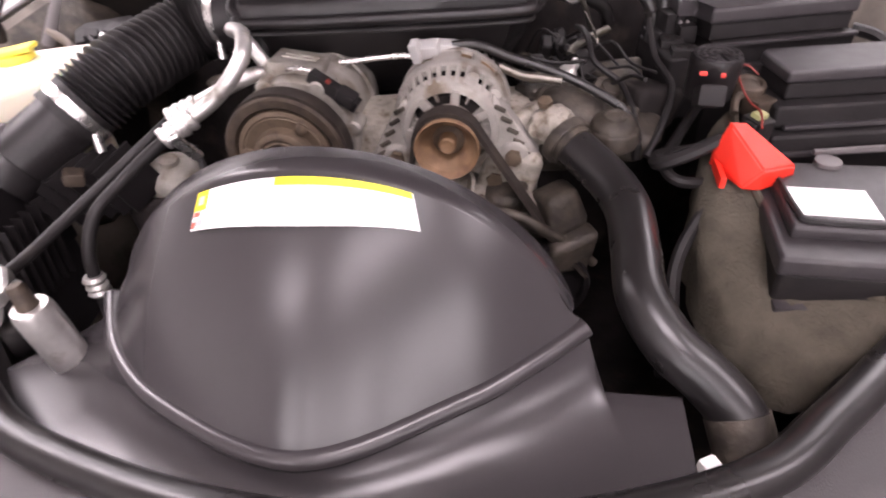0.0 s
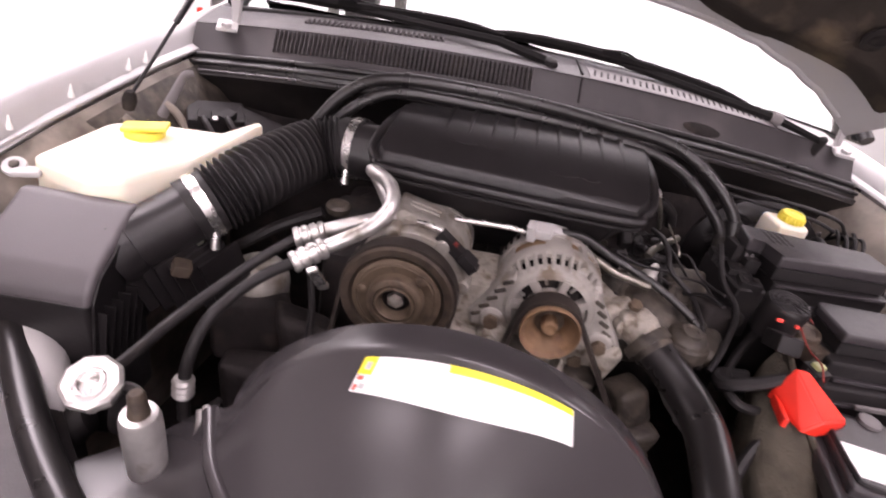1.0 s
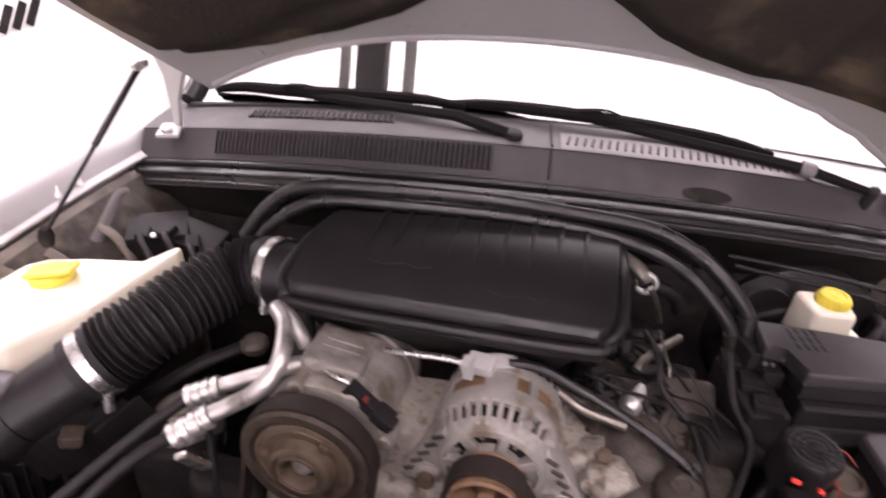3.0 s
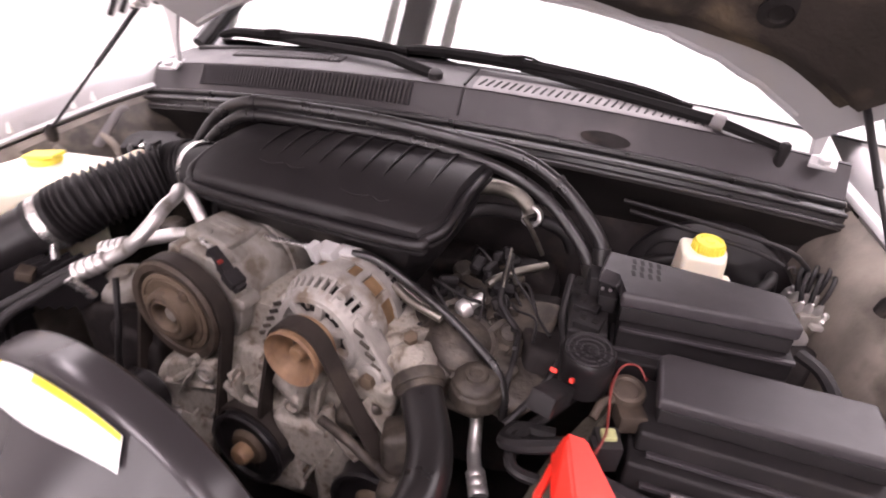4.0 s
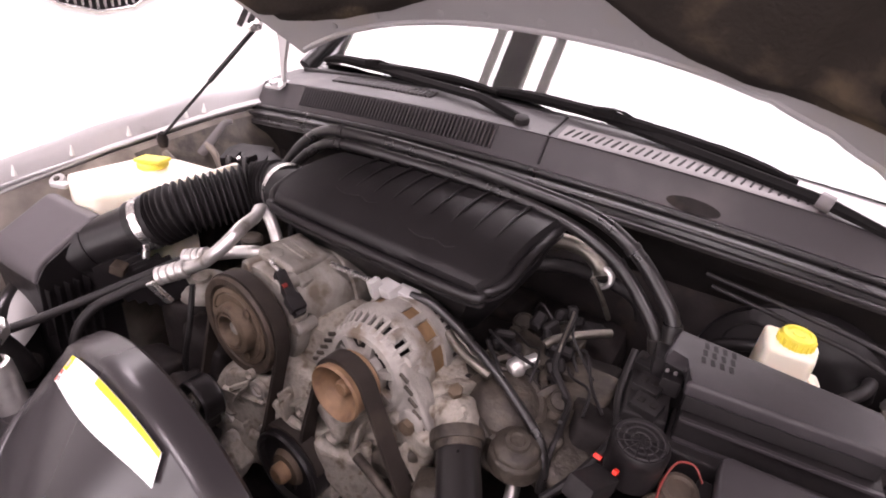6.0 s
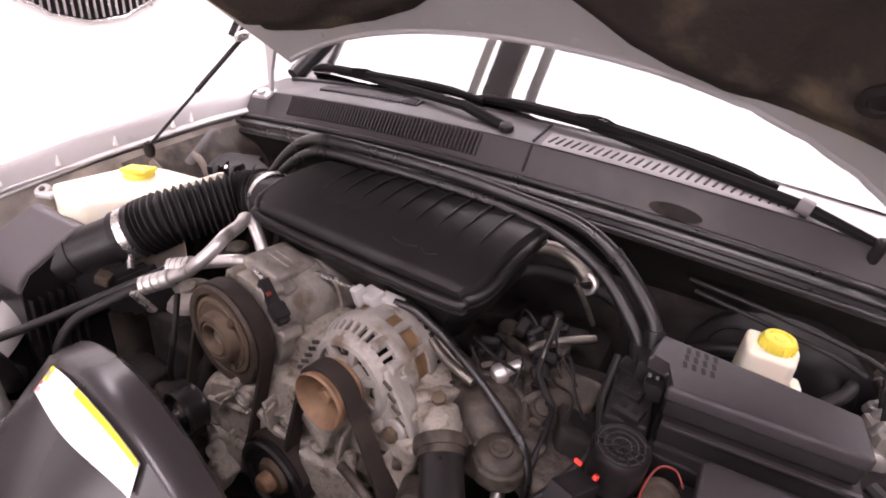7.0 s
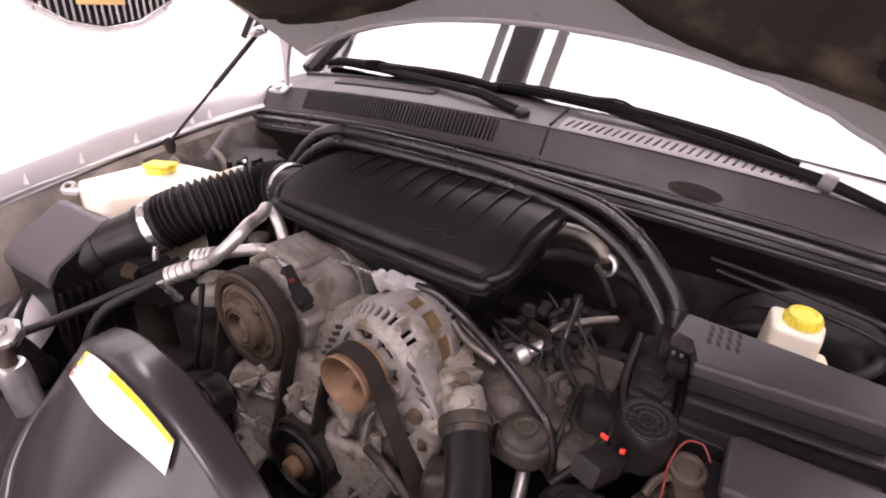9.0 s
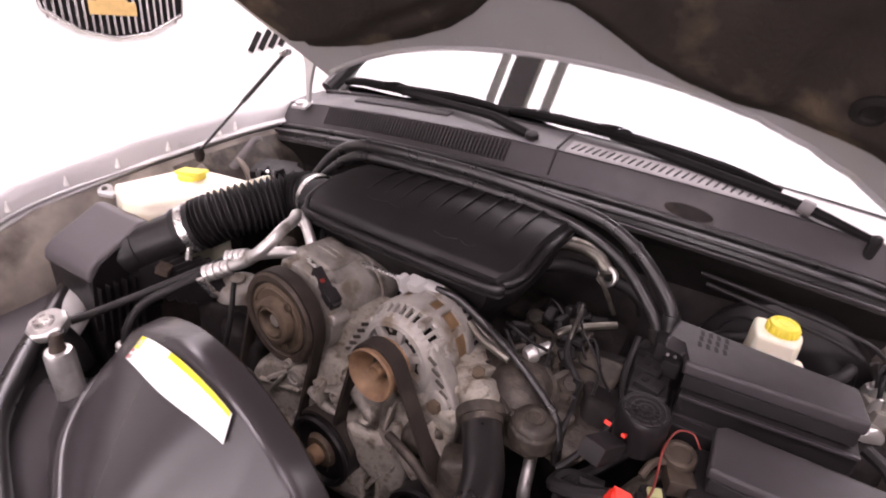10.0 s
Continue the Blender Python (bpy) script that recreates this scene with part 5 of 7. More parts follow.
# other pulleys on the belt
def small_pulley(name, c, r, face, label, hub=None, hub_r=0.016):
    t = thing(name, c, label, "pulley")
    part("rim", wheel(new_bm(), c, [(0.006, r * 0.6), (0.004, r * 0.86), (-0.002, r * 0.9), (-0.002, r), (0.002, r * 1.02), (0.004, r * 0.98), (0.022, r * 0.98), (0.025, r * 1.02), (0.028, r * 0.9)], 44), face, t)
    part("disc", wheel(new_bm(), c, [(0.007, r * 0.87), (0.006, r * 0.5), (0.0, r * 0.42), (-0.001, 0.004)], 36), M_RUST if hub else M_GRIME, t)
    if hub:
        part("hub", turned(new_bm(), Vector(c) + Vector((0, 0.004, 0)), (0, -1, 0), [(0, hub_r), (0.014, hub_r), (0.018, hub_r * 0.8), (0.02, hub_r * 0.3)], 10), hub, t, "rusty hub bolt")
    else:
        part("bolt", turned(new_bm(), Vector(c), (0, -1, 0), [(0, 0.008), (0.006, 0.008), (0.008, 0.005)], 6), M_STEEL, t)
    t.rotation_euler = (0, 0, YAW)
    return t


small_pulley("pump_pulley", (-0.016, -0.137, 0.79), 0.05, M_GLOSS, "black steel pump pulley with a rusty hub", M_TAN, 0.013)
small_pulley("idler_pulley", (-0.162, -0.146, 0.818), 0.03, M_GLOSS, "small black idler pulley")
small_pulley("crank_pulley", (0.152, -0.146, 0.775), 0.055, M_GLOSS, "dark crank pulley low on the engine", M_RUST, 0.013)


def belt(rows, w0=BY - 0.008, w1=BY + 0.01, th=0.0045):
    """A strip of belt along (x, z) points, or (x, z, shift in y)."""
    bm = new_bm()
    pts = [Vector((p[0], 0, p[1])) for p in rows]
    sh = [p[2] if len(p) > 2 else 0.0 for p in rows]
    sec = []
    for i, p in enumerate(pts):
        d = (pts[min(i + 1, len(pts) - 1)] - pts[max(i - 1, 0)]).normalized()
        nrm = Vector((-d.z, 0, d.x)) * th
        sec.append([bm.verts.new((q.x, y + sh[i], q.z)) for q, y in ((p, w0), (p + nrm, w0), (p + nrm, w1), (p, w1))])
    for a, b in zip(sec, sec[1:]):
        for k in range(4):
            bm.faces.new((a[k], a[(k + 1) % 4], b[(k + 1) % 4], b[k]))
    bm.faces.new(sec[0])
    bm.faces.new(sec[-1])
    return bm


def arc(c, r, a0, a1, n=16, shift=0.0):
    return [(c[0] + r * math.cos(radians(a0 + (a1 - a0) * k / n)), c[1] + r * math.sin(radians(a0 + (a1 - a0) * k / n)), shift) for k in range(n + 1)]


drive = thing("drive_belt", (0, BY, 0.8), "dusty black ribbed drive belt round the pulleys", "belt")
part("strand", belt([(-0.182, 0.83, -0.02)] + arc((-0.112, 0.939), 0.0613, 185, -12, 30) + [(-0.058, 0.83, -0.02), (-0.075, 0.78, -0.02)], -0.1137, -0.0955), M_BELT, drive)
part("strand", belt([(-0.002, 0.76, -0.02), (0.008, 0.86, -0.01)] + arc((0.055, 0.946), 0.0315, 175, 20, 18) + [(0.15, 0.855, -0.01), (0.202, 0.79, -0.02)], -0.116, -0.096), M_BELT, drive)
part("strand", belt(arc((-0.016, 0.79), 0.05, 160, 20, 14, -0.004)), M_BELT, drive)

drive.rotation_euler = (0, 0, YAW)

# engine front: timing cover casting and clutter
eng = thing("engine_block", (0.03, 0.05, 0.6), "grimy engine block with a cast timing cover", "engine")
part("timing_cover", box(new_bm(), (0.03, -0.02, 0.78), (0.26, 0.09, 0.34), (0, 0, 0), 0.02), M_CAST, eng, "dirty cast aluminium timing cover")
for c, s, k in (((-0.05, -0.07, 0.87), (0.09, 0.05, 0.08), 1), ((0.02, -0.07, 0.86), (0.07, 0.06, 0.09), 2), ((0.09, -0.08, 0.85), (0.07, 0.07, 0.06), 3), ((-0.02, -0.085, 0.81), (0.08, 0.05, 0.06), 4),
                ((0.06, -0.09, 0.8), (0.09, 0.06, 0.07), 5), ((0.12, -0.07, 0.89), (0.06, 0.05, 0.06), 6), ((-0.1, -0.07, 0.84), (0.06, 0.05, 0.06), 7), ((0.1, -0.09, 0.75), (0.08, 0.05, 0.09), 11), ((0.02, -0.1, 0.76), (0.05, 0.04, 0.08), 12)):
    part("cast_boss", lump(new_bm(), c, s, k, 0.2, 3), M_CAST, eng, sharp=50)
for x, z, r in ((-0.075, 0.862, 0.012), (0.03, 0.842, 0.01), (0.09, 0.83, 0.011), (0.05, 0.79, 0.01), (0.11, 0.865, 0.01), (-0.12, 0.838, 0.01), (0.075, 0.762, 0.012), (0.0, 0.895, 0.009)):
    part("cover_bolt", turned(new_bm(), (x, -0.09, z), (0, -1, 0), [(0, r * 1.4), (0.008, r * 1.3), (0.009, r * 0.8), (0.016, r * 0.8), (0.017, r * 0.3)], 10), M_CAST, eng)
for pts, r in (([(-0.06, -0.11, 0.86), (-0.03, -0.115, 0.85), (0.0, -0.112, 0.838)], 0.006), ([(0.085, -0.115, 0.88), (0.1, -0.118, 0.84), (0.135, -0.115, 0.8)], 0.007), ([(-0.09, -0.1, 0.8), (-0.06, -0.112, 0.79), (-0.055, -0.11, 0.76), (-0.08, -0.105, 0.75)], 0.005)):
    part("cast_web", tube(new_bm(), pts, r, 8, 4), M_CAST, eng)
rib_r = random.Random(91)
for k in range(22):
    at = (rib_r.uniform(-0.13, 0.14), -0.108 + rib_r.uniform(-0.008, 0.006), rib_r.uniform(0.745, 0.89))
    part("cover_rib", box(new_bm(), at, (rib_r.uniform(0.003, 0.006), 0.02, rib_r.uniform(0.02, 0.05)), (rib_r.uniform(-12, 12), rib_r.uniform(-70, 70), rib_r.uniform(-8, 8)), 0.0012, 1), M_CAST, eng)
for k in range(9):
    at = (rib_r.uniform(-0.13, 0.14), -0.105, rib_r.uniform(0.745, 0.885))
    rr = rib_r.uniform(0.006, 0.011)
    part("cover_socket", turned(new_bm(), at, (0, -1, 0.1), [(-0.01, rr), (0.012, rr), (0.013, rr * 0.75), (0.008, rr * 0.6), (0.008, rr * 0.1)], 16), rib_r.choice((M_CAST, M_CAST, M_RUST)), eng)
for k in range(2):
    x0 = -0.2 - 0.04 * k
    part("loom_branch", tube(new_bm(), [(x0, -0.12, 0.76), (x0 - 0.015, -0.11, 0.8), (x0 + 0.01, -0.09, 0.83), (x0 + 0.02, -0.06, 0.85)], 0.004, 8, 5), M_RUBBER, eng)
for c, sz, k in (((-0.15, -0.075, 0.8), (0.09, 0.05, 0.08), 801), ((-0.2, -0.09, 0.765), (0.08, 0.05, 0.07), 802), ((-0.11, -0.1, 0.76), (0.08, 0.05, 0.06), 803)):
    part("cast_boss", lump(new_bm(), c, sz, k, 0.2, 3), M_CAST, eng, sharp=50)
for x, y, z in ((-0.135, -0.108, 0.8), (-0.185, -0.118, 0.78), (-0.12, -0.13, 0.765), (-0.215, -0.09, 0.8)):
    part("boss_ring", turned(new_bm(), (x, y, z), (0.2, -1, 0.2), [(-0.01, 0.012), (0.006, 0.012), (0.007, 0.0085), (0.002, 0.007), (0.002, 0.001)], 18), M_ALU, eng)
plate = new_bm()
slab(plate, [(-0.138, 0.862), (-0.062, 0.888), (-0.046, 0.83), (-0.05, 0.76), (-0.085, 0.72), (-0.168, 0.715), (-0.155, 0.78)], 0.09, 0.113, 0.005)
bmesh.ops.transform(plate, matrix=Euler((radians(90), 0, 0)).to_matrix().to_4x4(), verts=plate.verts)
part("bracket_plate", plate, M_CAST, eng, "flat grey cast bracket plate")
for x, y, z in ((-0.14, -0.112, 0.778), (-0.075, -0.112, 0.868), (-0.068, -0.112, 0.8)):
    part("boss_ring", turned(new_bm(), (x, y, z), (0, -1, 0), [(-0.004, 0.013), (0.006, 0.012), (0.007, 0.0085), (0.002, 0.007), (0.002, 0.001)], 18), M_ALU, eng)
for z in (0.735, 0.76, 0.842):
    part("cover_rib", box(new_bm(), (-0.105, -0.114, z), (0.075, 0.01, 0.005), (0, -12, 0), 0.0015, 1), M_CAST, eng)
part("loop_bracket", tube(new_bm(), [(-0.19, -0.146, 0.735), (-0.175, -0.152, 0.758), (-0.148, -0.155, 0.755), (-0.135, -0.155, 0.735), (-0.15, -0.152, 0.718)], 0.006, 10, 5), M_BLACK, eng, "black steel loop bracket")
part("cast_boss", lump(new_bm(), (-0.1, -0.14, 0.745), (0.035, 0.03, 0.05), 811, 0.2, 3), M_CAST, eng, sharp=50)
part("cast_boss", lump(new_bm(), (-0.225, -0.13, 0.79), (0.04, 0.03, 0.05), 812, 0.25, 3), M_CAST, eng, sharp=50)
# manifold and runners take the near-black that paints shade in the depths
part("manifold", box(new_bm(), (0.03, 0.13, 0.8), (0.5, 0.24, 0.22), (0, 0, 0), 0.03), M_DARK, eng, "intake manifold, shade in its near-black colour")
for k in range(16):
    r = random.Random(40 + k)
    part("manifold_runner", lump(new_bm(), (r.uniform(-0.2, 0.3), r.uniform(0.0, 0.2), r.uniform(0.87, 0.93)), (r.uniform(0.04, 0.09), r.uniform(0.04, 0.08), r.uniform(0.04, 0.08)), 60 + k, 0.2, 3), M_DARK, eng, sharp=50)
for c, s, k in (((0.2, -0.02, 0.905), (0.1, 0.09, 0.05), 21), ((0.24, 0.03, 0.91), (0.09, 0.08, 0.05), 22), ((0.17, 0.0, 0.92), (0.06, 0.05, 0.05), 23), ((0.26, -0.035, 0.9), (0.06, 0.06, 0.05), 24), ((0.21, 0.06, 0.92), (0.07, 0.06, 0.05), 25), ((0.165, -0.045, 0.9), (0.05, 0.04, 0.05), 26)):
    part("head_cover", lump(new_bm(), c, s, k, 0.22, 4), M_GRIME, eng, sharp=60)
part("head_dome", turned(new_bm(), (0.199, -0.03, 0.939), (0.1, -0.25, 1), [(-0.01, 0.046), (0.002, 0.045), (0.005, 0.041), (0.004, 0.037), (0.011, 0.03), (0.016, 0.02), (0.018, 0.002)], 32), M_GRIME, eng)
for x, y in ((0.19, -0.035), (0.235, -0.005), (0.2, 0.035), (0.26, 0.0), (0.15, -0.02)):
    part("head_bolt", turned(new_bm(), (x, y, 0.925), (0.1, -0.2, 1), [(0, 0.009), (0.01, 0.009), (0.011, 0.004)], 8), M_GRIME, eng)
for k in range(14):
    r = random.Random(500 + k)
    a = Vector((r.uniform(0.15, 0.27), r.uniform(-0.04, 0.08), 0.935))
    d = Vector((r.uniform(-0.03, 0.03), r.uniform(-0.03, 0.03), 0))
    part("head_pipe", tube(new_bm(), [a - d, a + Vector((0, 0, r.uniform(0.004, 0.014))), a + d, a + d * 1.5 - Vector((0, 0, 0.02))], r.uniform(0.0025, 0.006), 8, 4), r.choice((M_GRIME, M_DARK, M_BLACK)), eng)
for k in range(18):
    r = random.Random(900 + k)
    c = Vector((r.uniform(0.16, 0.255), r.uniform(-0.03, 0.11), r.uniform(0.925, 0.95)))
    a = r.uniform(0, 3.1)
    d = Vector((math.cos(a), math.sin(a), 0)) * r.uniform(0.01, 0.026)
    bm = new_bm()
    if k % 3 == 0:
        turned(bm, c, (r.uniform(-0.4, 0.4), r.uniform(-0.6, 0.1), 1), [(-0.02, 0.014), (0.0, 0.014), (0.003, 0.011), (0.001, 0.009), (0.001, 0.002)], 16)
    else:
        slab(bm, [(c.x - d.x - d.y * 0.4, c.y - d.y + d.x * 0.4), (c.x + d.x - d.y * 0.5, c.y + d.y + d.x * 0.5), (c.x + d.x + d.y * 0.3, c.y + d.y - d.x * 0.3), (c.x - d.x * 0.4 + d.y * 0.6, c.y - d.y * 0.4 - d.x * 0.6)][::-1], c.z - 0.02, c.z + 0.004, 0.003)
    part("head_casting", bm, M_GRIME, eng)
for x0, y0, x1, y1, z in ((0.17, -0.07, 0.205, -0.075, 0.938), (0.225, -0.01, 0.25, 0.02, 0.946), (0.16, 0.005, 0.19, 0.03, 0.948), (0.255, -0.03, 0.27, 0.01, 0.935)):
    part("cast_web", tube(new_bm(), [(x0, y0, z - 0.006), ((x0 + x1) / 2, (y0 + y1) / 2 + 0.004, z + 0.002), (x1, y1, z - 0.006)], 0.0042, 6, 4, flat=1.6), M_GRIME, eng)
cap_t = thing("filler_cap", (0.247, -0.062, 0.925), "grimy round filler cap on the engine", "cap")
part("skirt", turned(new_bm(), (0.247, -0.062, 0.92), (0, -0.15, 1), [(0, 0.024), (0.006, 0.024), (0.01, 0.021), (0.012, 0.016), (0.0135, 0.012), (0.0135, 0.001)], 12), M_GRIME, cap_t)
part("button", turned(new_bm(), (0.247, -0.064, 0.935), (0, -0.15, 1), [(-0.002, 0.0125), (0.0015, 0.0115), (0.002, 0.008), (0.0, 0.0065), (0.0, 0.001)], 20), M_GRIME, cap_t)

part("lobe", slab(new_bm(), [(0.222, -0.075), (0.236, -0.088), (0.252, -0.09), (0.268, -0.082), (0.276, -0.066), (0.268, -0.048), (0.25, -0.04), (0.23, -0.046), (0.22, -0.058)], 0.9, 0.922, 0.005), M_GRIME, cap_t)
shift([cap_t], -0.013, -0.01, 0.01)

# thermostat housing and radiator hose
th = thing("thermostat_housing", (0.177, -0.08, 0.9), "dirty aluminium thermostat housing on the hose", "thermostat housing")
bm = new_bm()
lump(bm, (0.166, -0.074, 0.944), (0.036, 0.034, 0.03), 31, 0.12, 3)
lump(bm, (0.148, -0.05, 0.93), (0.036, 0.04, 0.04), 32, 0.2, 3)
turned(bm, (0.164, -0.07, 0.944), (0.42, -0.62, -0.3), [(0, 0.02), (0.012, 0.023), (0.018, 0.0215), (0.04, 0.0215)], 24)
turned(bm, (0.15, -0.082, 0.94), (0, -1, 0.2), [(-0.01, 0.009), (0.004, 0.009), (0.005, 0.005)], 12)
part("casting", bm, M_CAST, th)
part("sensor_block", box(new_bm(), (0.174, -0.088, 0.953), (0.018, 0.016, 0.012), (35, 5, -35), 0.004), M_CAST, th, "pale metal sensor block")
part("bolt", turned(new_bm(), (0.16, -0.068, 0.96), (0, -0.3, 1), [(0, 0.008), (0.006, 0.008), (0.007, 0.004)], 6), M_RUST, th)
part("clamp_ring", turned(new_bm(), (0.1795, -0.0935, 0.9305), (0.42, -0.62, -0.3), [(-0.006, 0.022), (-0.006, 0.0268), (-0.004, 0.0275), (0.004, 0.0275), (0.006, 0.0268), (0.006, 0.022)], 32, True), M_GRIME, th, "grimy steel clamp ring")
rh = thing("radiator_hose", (0.24, -0.25, 0.85), "thick black rubber upper radiator hose", "hose")
part("hose", tube(new_bm(), [(0.176, -0.088, 0.932), (0.192, -0.112, 0.924), (0.214, -0.15, 0.912), (0.222, -0.19, 0.904), (0.216, -0.24, 0.896), (0.21, -0.286, 0.885), (0.224, -0.323, 0.868), (0.248, -0.346, 0.852), (0.266, -0.369, 0.835), (0.27, -0.393, 0.812)], 0.0215, 24, 8), M_HOSE, rh)
part("collar", tube(new_bm(), [(0.176, -0.088, 0.932), (0.181, -0.095, 0.93), (0.187, -0.104, 0.926)], 0.0235, 24, 5), M_GRIME, rh, "grimy spring clamp")
part("end_collar", tube(new_bm(), [(0.265, -0.367, 0.836), (0.27, -0.393, 0.812)], 0.024, 24, 3), M_GRIME, rh)

# refrigerant lines
line = thing("refrigerant_line", (-0.17, -0.02, 1.0), "pair of bright aluminium refrigerant pipes with crimped ends", "pipe")
part("pipe", tube(new_bm(), [(-0.2, -0.107, 0.984), (-0.172, -0.1, 1.0), (-0.148, -0.1, 1.02), (-0.134, -0.088, 1.038), (-0.136, -0.066, 1.047), (-0.148, -0.036, 1.045), (-0.164, -0.014, 1.042), (-0.16, -0.006, 1.034), (-0.148, -0.008, 1.016), (-0.138, -0.012, 0.998)], 0.0078, 14, 7), M_PIPE, line)
part("pipe", tube(new_bm(), [(-0.205, -0.07, 0.985), (-0.18, -0.066, 0.995), (-0.158, -0.062, 1.003), (-0.138, -0.052, 1.007), (-0.122, -0.038, 1.0), (-0.11, -0.03, 0.985)], 0.0078, 14, 7), M_PIPE, line)
for p, q in (((-0.222, -0.126, 0.974), (-0.192, -0.105, 0.988)), ((-0.232, -0.08, 0.976), (-0.2, -0.069, 0.986))):
    p, q = Vector(p), Vector(q)
    prof = []
    n = 4
    for k in range(n):
        prof += [((q - p).length * (k + 0.1) / n, 0.0098), ((q - p).length * (k + 0.25) / n, 0.0114), ((q - p).length * (k + 0.75) / n, 0.0114), ((q - p).length * (k + 0.9) / n, 0.0098)]
    part("crimp", turned(new_bm(), p, q - p, prof, 18), M_PIPE, line, "ribbed crimped sleeve")
bm = new_bm()
box(bm, (-0.122, -0.022, 0.992), (0.03, 0.022, 0.022), (0, 20, 20), 0.005)
part("block", bm, M_PIPE, line)
long_hose("refrigerant_hose", [(-0.218, -0.122, 0.975), (-0.245, -0.128, 0.958), (-0.268, -0.145, 0.942), (-0.285, -0.175, 0.928), (-0.294, -0.195, 0.902), (-0.299, -0.203, 0.87), (-0.296, -0.215, 0.83)], 0.0062, M_RUBBER, "black refrigerant hose bending down beside the shroud")
long_hose("refrigerant_hose", [(-0.228, -0.079, 0.977), (-0.258, -0.1, 0.958), (-0.292, -0.14, 0.937), (-0.318, -0.182, 0.922), (-0.332, -0.22, 0.915), (-0.342, -0.262, 0.914)], 0.0058, M_RUBBER, "black refrigerant hose leading to the silver fitting")
part("hose_crimp", turned(new_bm(), (-0.2995, -0.206, 0.852), (0.02, 0.1, 0.95), [(0, 0.009), (0.003, 0.011), (0.007, 0.009), (0.01, 0.011), (0.014, 0.009), (0.018, 0.011), (0.022, 0.009)], 14), M_PIPE, line)

# fittings at the left front
fit_t = thing("line_fitting", (-0.358, -0.272, 0.9), "bright hexagonal aluminium line fitting beside the shroud", "fitting")
part("hex_flange", turned(new_bm(), (-0.36, -0.268, 0.918), (0.05, -0.35, 0.94), [(-0.006, 0.023), (0.0, 0.0245), (0.006, 0.0245), (0.009, 0.0215), (0.009, 0.012), (0.004, 0.011)], 9), M_PIPE, fit_t)
part("socket", turned(new_bm(), (-0.36, -0.272, 0.922), (0.05, -0.35, 0.94), [(0, 0.0125), (0.007, 0.0125), (0.007, 0.009), (0.001, 0.008), (0.001, 0.001)], 20), M_STEEL, fit_t)
part("neck", tube(new_bm(), [(-0.356, -0.262, 0.912), (-0.35, -0.25, 0.88), (-0.36, -0.24, 0.84)], 0.012, 12), M_RUBBER, fit_t)
shift([fit_t], 0.017, 0.002, -0.002)
dry = thing("service_canister", (-0.31, -0.283, 0.85), "pale cylindrical metal canister with a dull brown cap", "canister")
part("cylinder", turned(new_bm(), (-0.31, -0.28, 0.83), (0, -0.05, 1), [(0, 0.0165), (0.05, 0.017), (0.07, 0.0165), (0.076, 0.0145), (0.077, 0.01)], 26), M_PIPE, dry)
part("cap", turned(new_bm(), (-0.31, -0.284, 0.905), (-0.08, 0.1, 1), [(0, 0.0095), (0.006, 0.0085), (0.01, 0.0075), (0.02, 0.0072), (0.023, 0.0055), (0.0235, 0.002)], 18), M_UMBER, dry, "dull brown valve cap")
part("strap", tube(new_bm(), [(-0.345, -0.262, 0.905), (-0.325, -0.268, 0.917), (-0.312, -0.275, 0.921)], 0.004, 8, flat=0.6), M_RUBBER, dry)
shift([dry], 0.011, 0.003, 0.002)
bm = new_bm()
tube(bm, [(-0.27, -0.26, 0.845), (-0.262, -0.25, 0.86), (-0.265, -0.235, 0.87)], 0.008, 10)
box(bm, (-0.262, -0.235, 0.865), (0.016, 0.012, 0.014), (10, 20, 5), 0.003)
alone("pipe_elbow", bm, M_PIPE, "small bright pipe elbow at the shroud edge", "pipe")
# bracket colour darkened for the shade under the intake hose
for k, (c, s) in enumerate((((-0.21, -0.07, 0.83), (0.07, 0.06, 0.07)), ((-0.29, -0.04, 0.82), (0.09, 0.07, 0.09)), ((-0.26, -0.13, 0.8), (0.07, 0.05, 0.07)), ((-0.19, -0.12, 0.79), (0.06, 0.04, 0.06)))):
    alone("accessory_bracket", lump(new_bm(), c, s, 80 + k, 0.2, 3), M_DARK, "greasy bracket casting under the intake hose, darkened for shade", "bracket", sharp=50)
pump = thing("pump_canister", (-0.305, -0.02, 0.83), "pale round metal pump body beside the compressor", "pump")
part("shell", turned(new_bm(), (-0.29, -0.01, 0.822), (0.1, -0.2, 1), [(0, 0.034), (0.004, 0.037), (0.05, 0.037), (0.064, 0.034), (0.074, 0.024), (0.077, 0.012), (0.083, 0.011), (0.084, 0.002)], 36), M_COMP, pump)
part("band", turned(new_bm(), (-0.288, -0.014, 0.842), (0.1, -0.2, 1), [(0, 0.037), (0, 0.0385), (0.008, 0.0385), (0.008, 0.037)], 36, True), M_RUBBER, pump, "black mounting band")
bm = new_bm()
tube(bm, [(-0.21, -0.09, 0.95), (-0.2, -0.11, 0.9), (-0.205, -0.12, 0.85), (-0.22, -0.11, 0.8)], 0.0038, 8)
tube(bm, [(-0.33, -0.02, 0.9), (-0.27, 0.0, 0.94), (-0.22, 0.01, 0.965)], 0.007, 8)
alone("wiring_loom", bm, M_RUBBER, "black taped wiring loom under the intake hose", "cable")
bm = box(new_bm(), (-0.342, -0.106, 0.93), (0.02, 0.018, 0.016), (10, 20, 30), 0.004)
alone("sensor_plug", bm, M_UMBER, "small brown plastic sensor below the filter outlet", "sensor")
bm = new_bm()
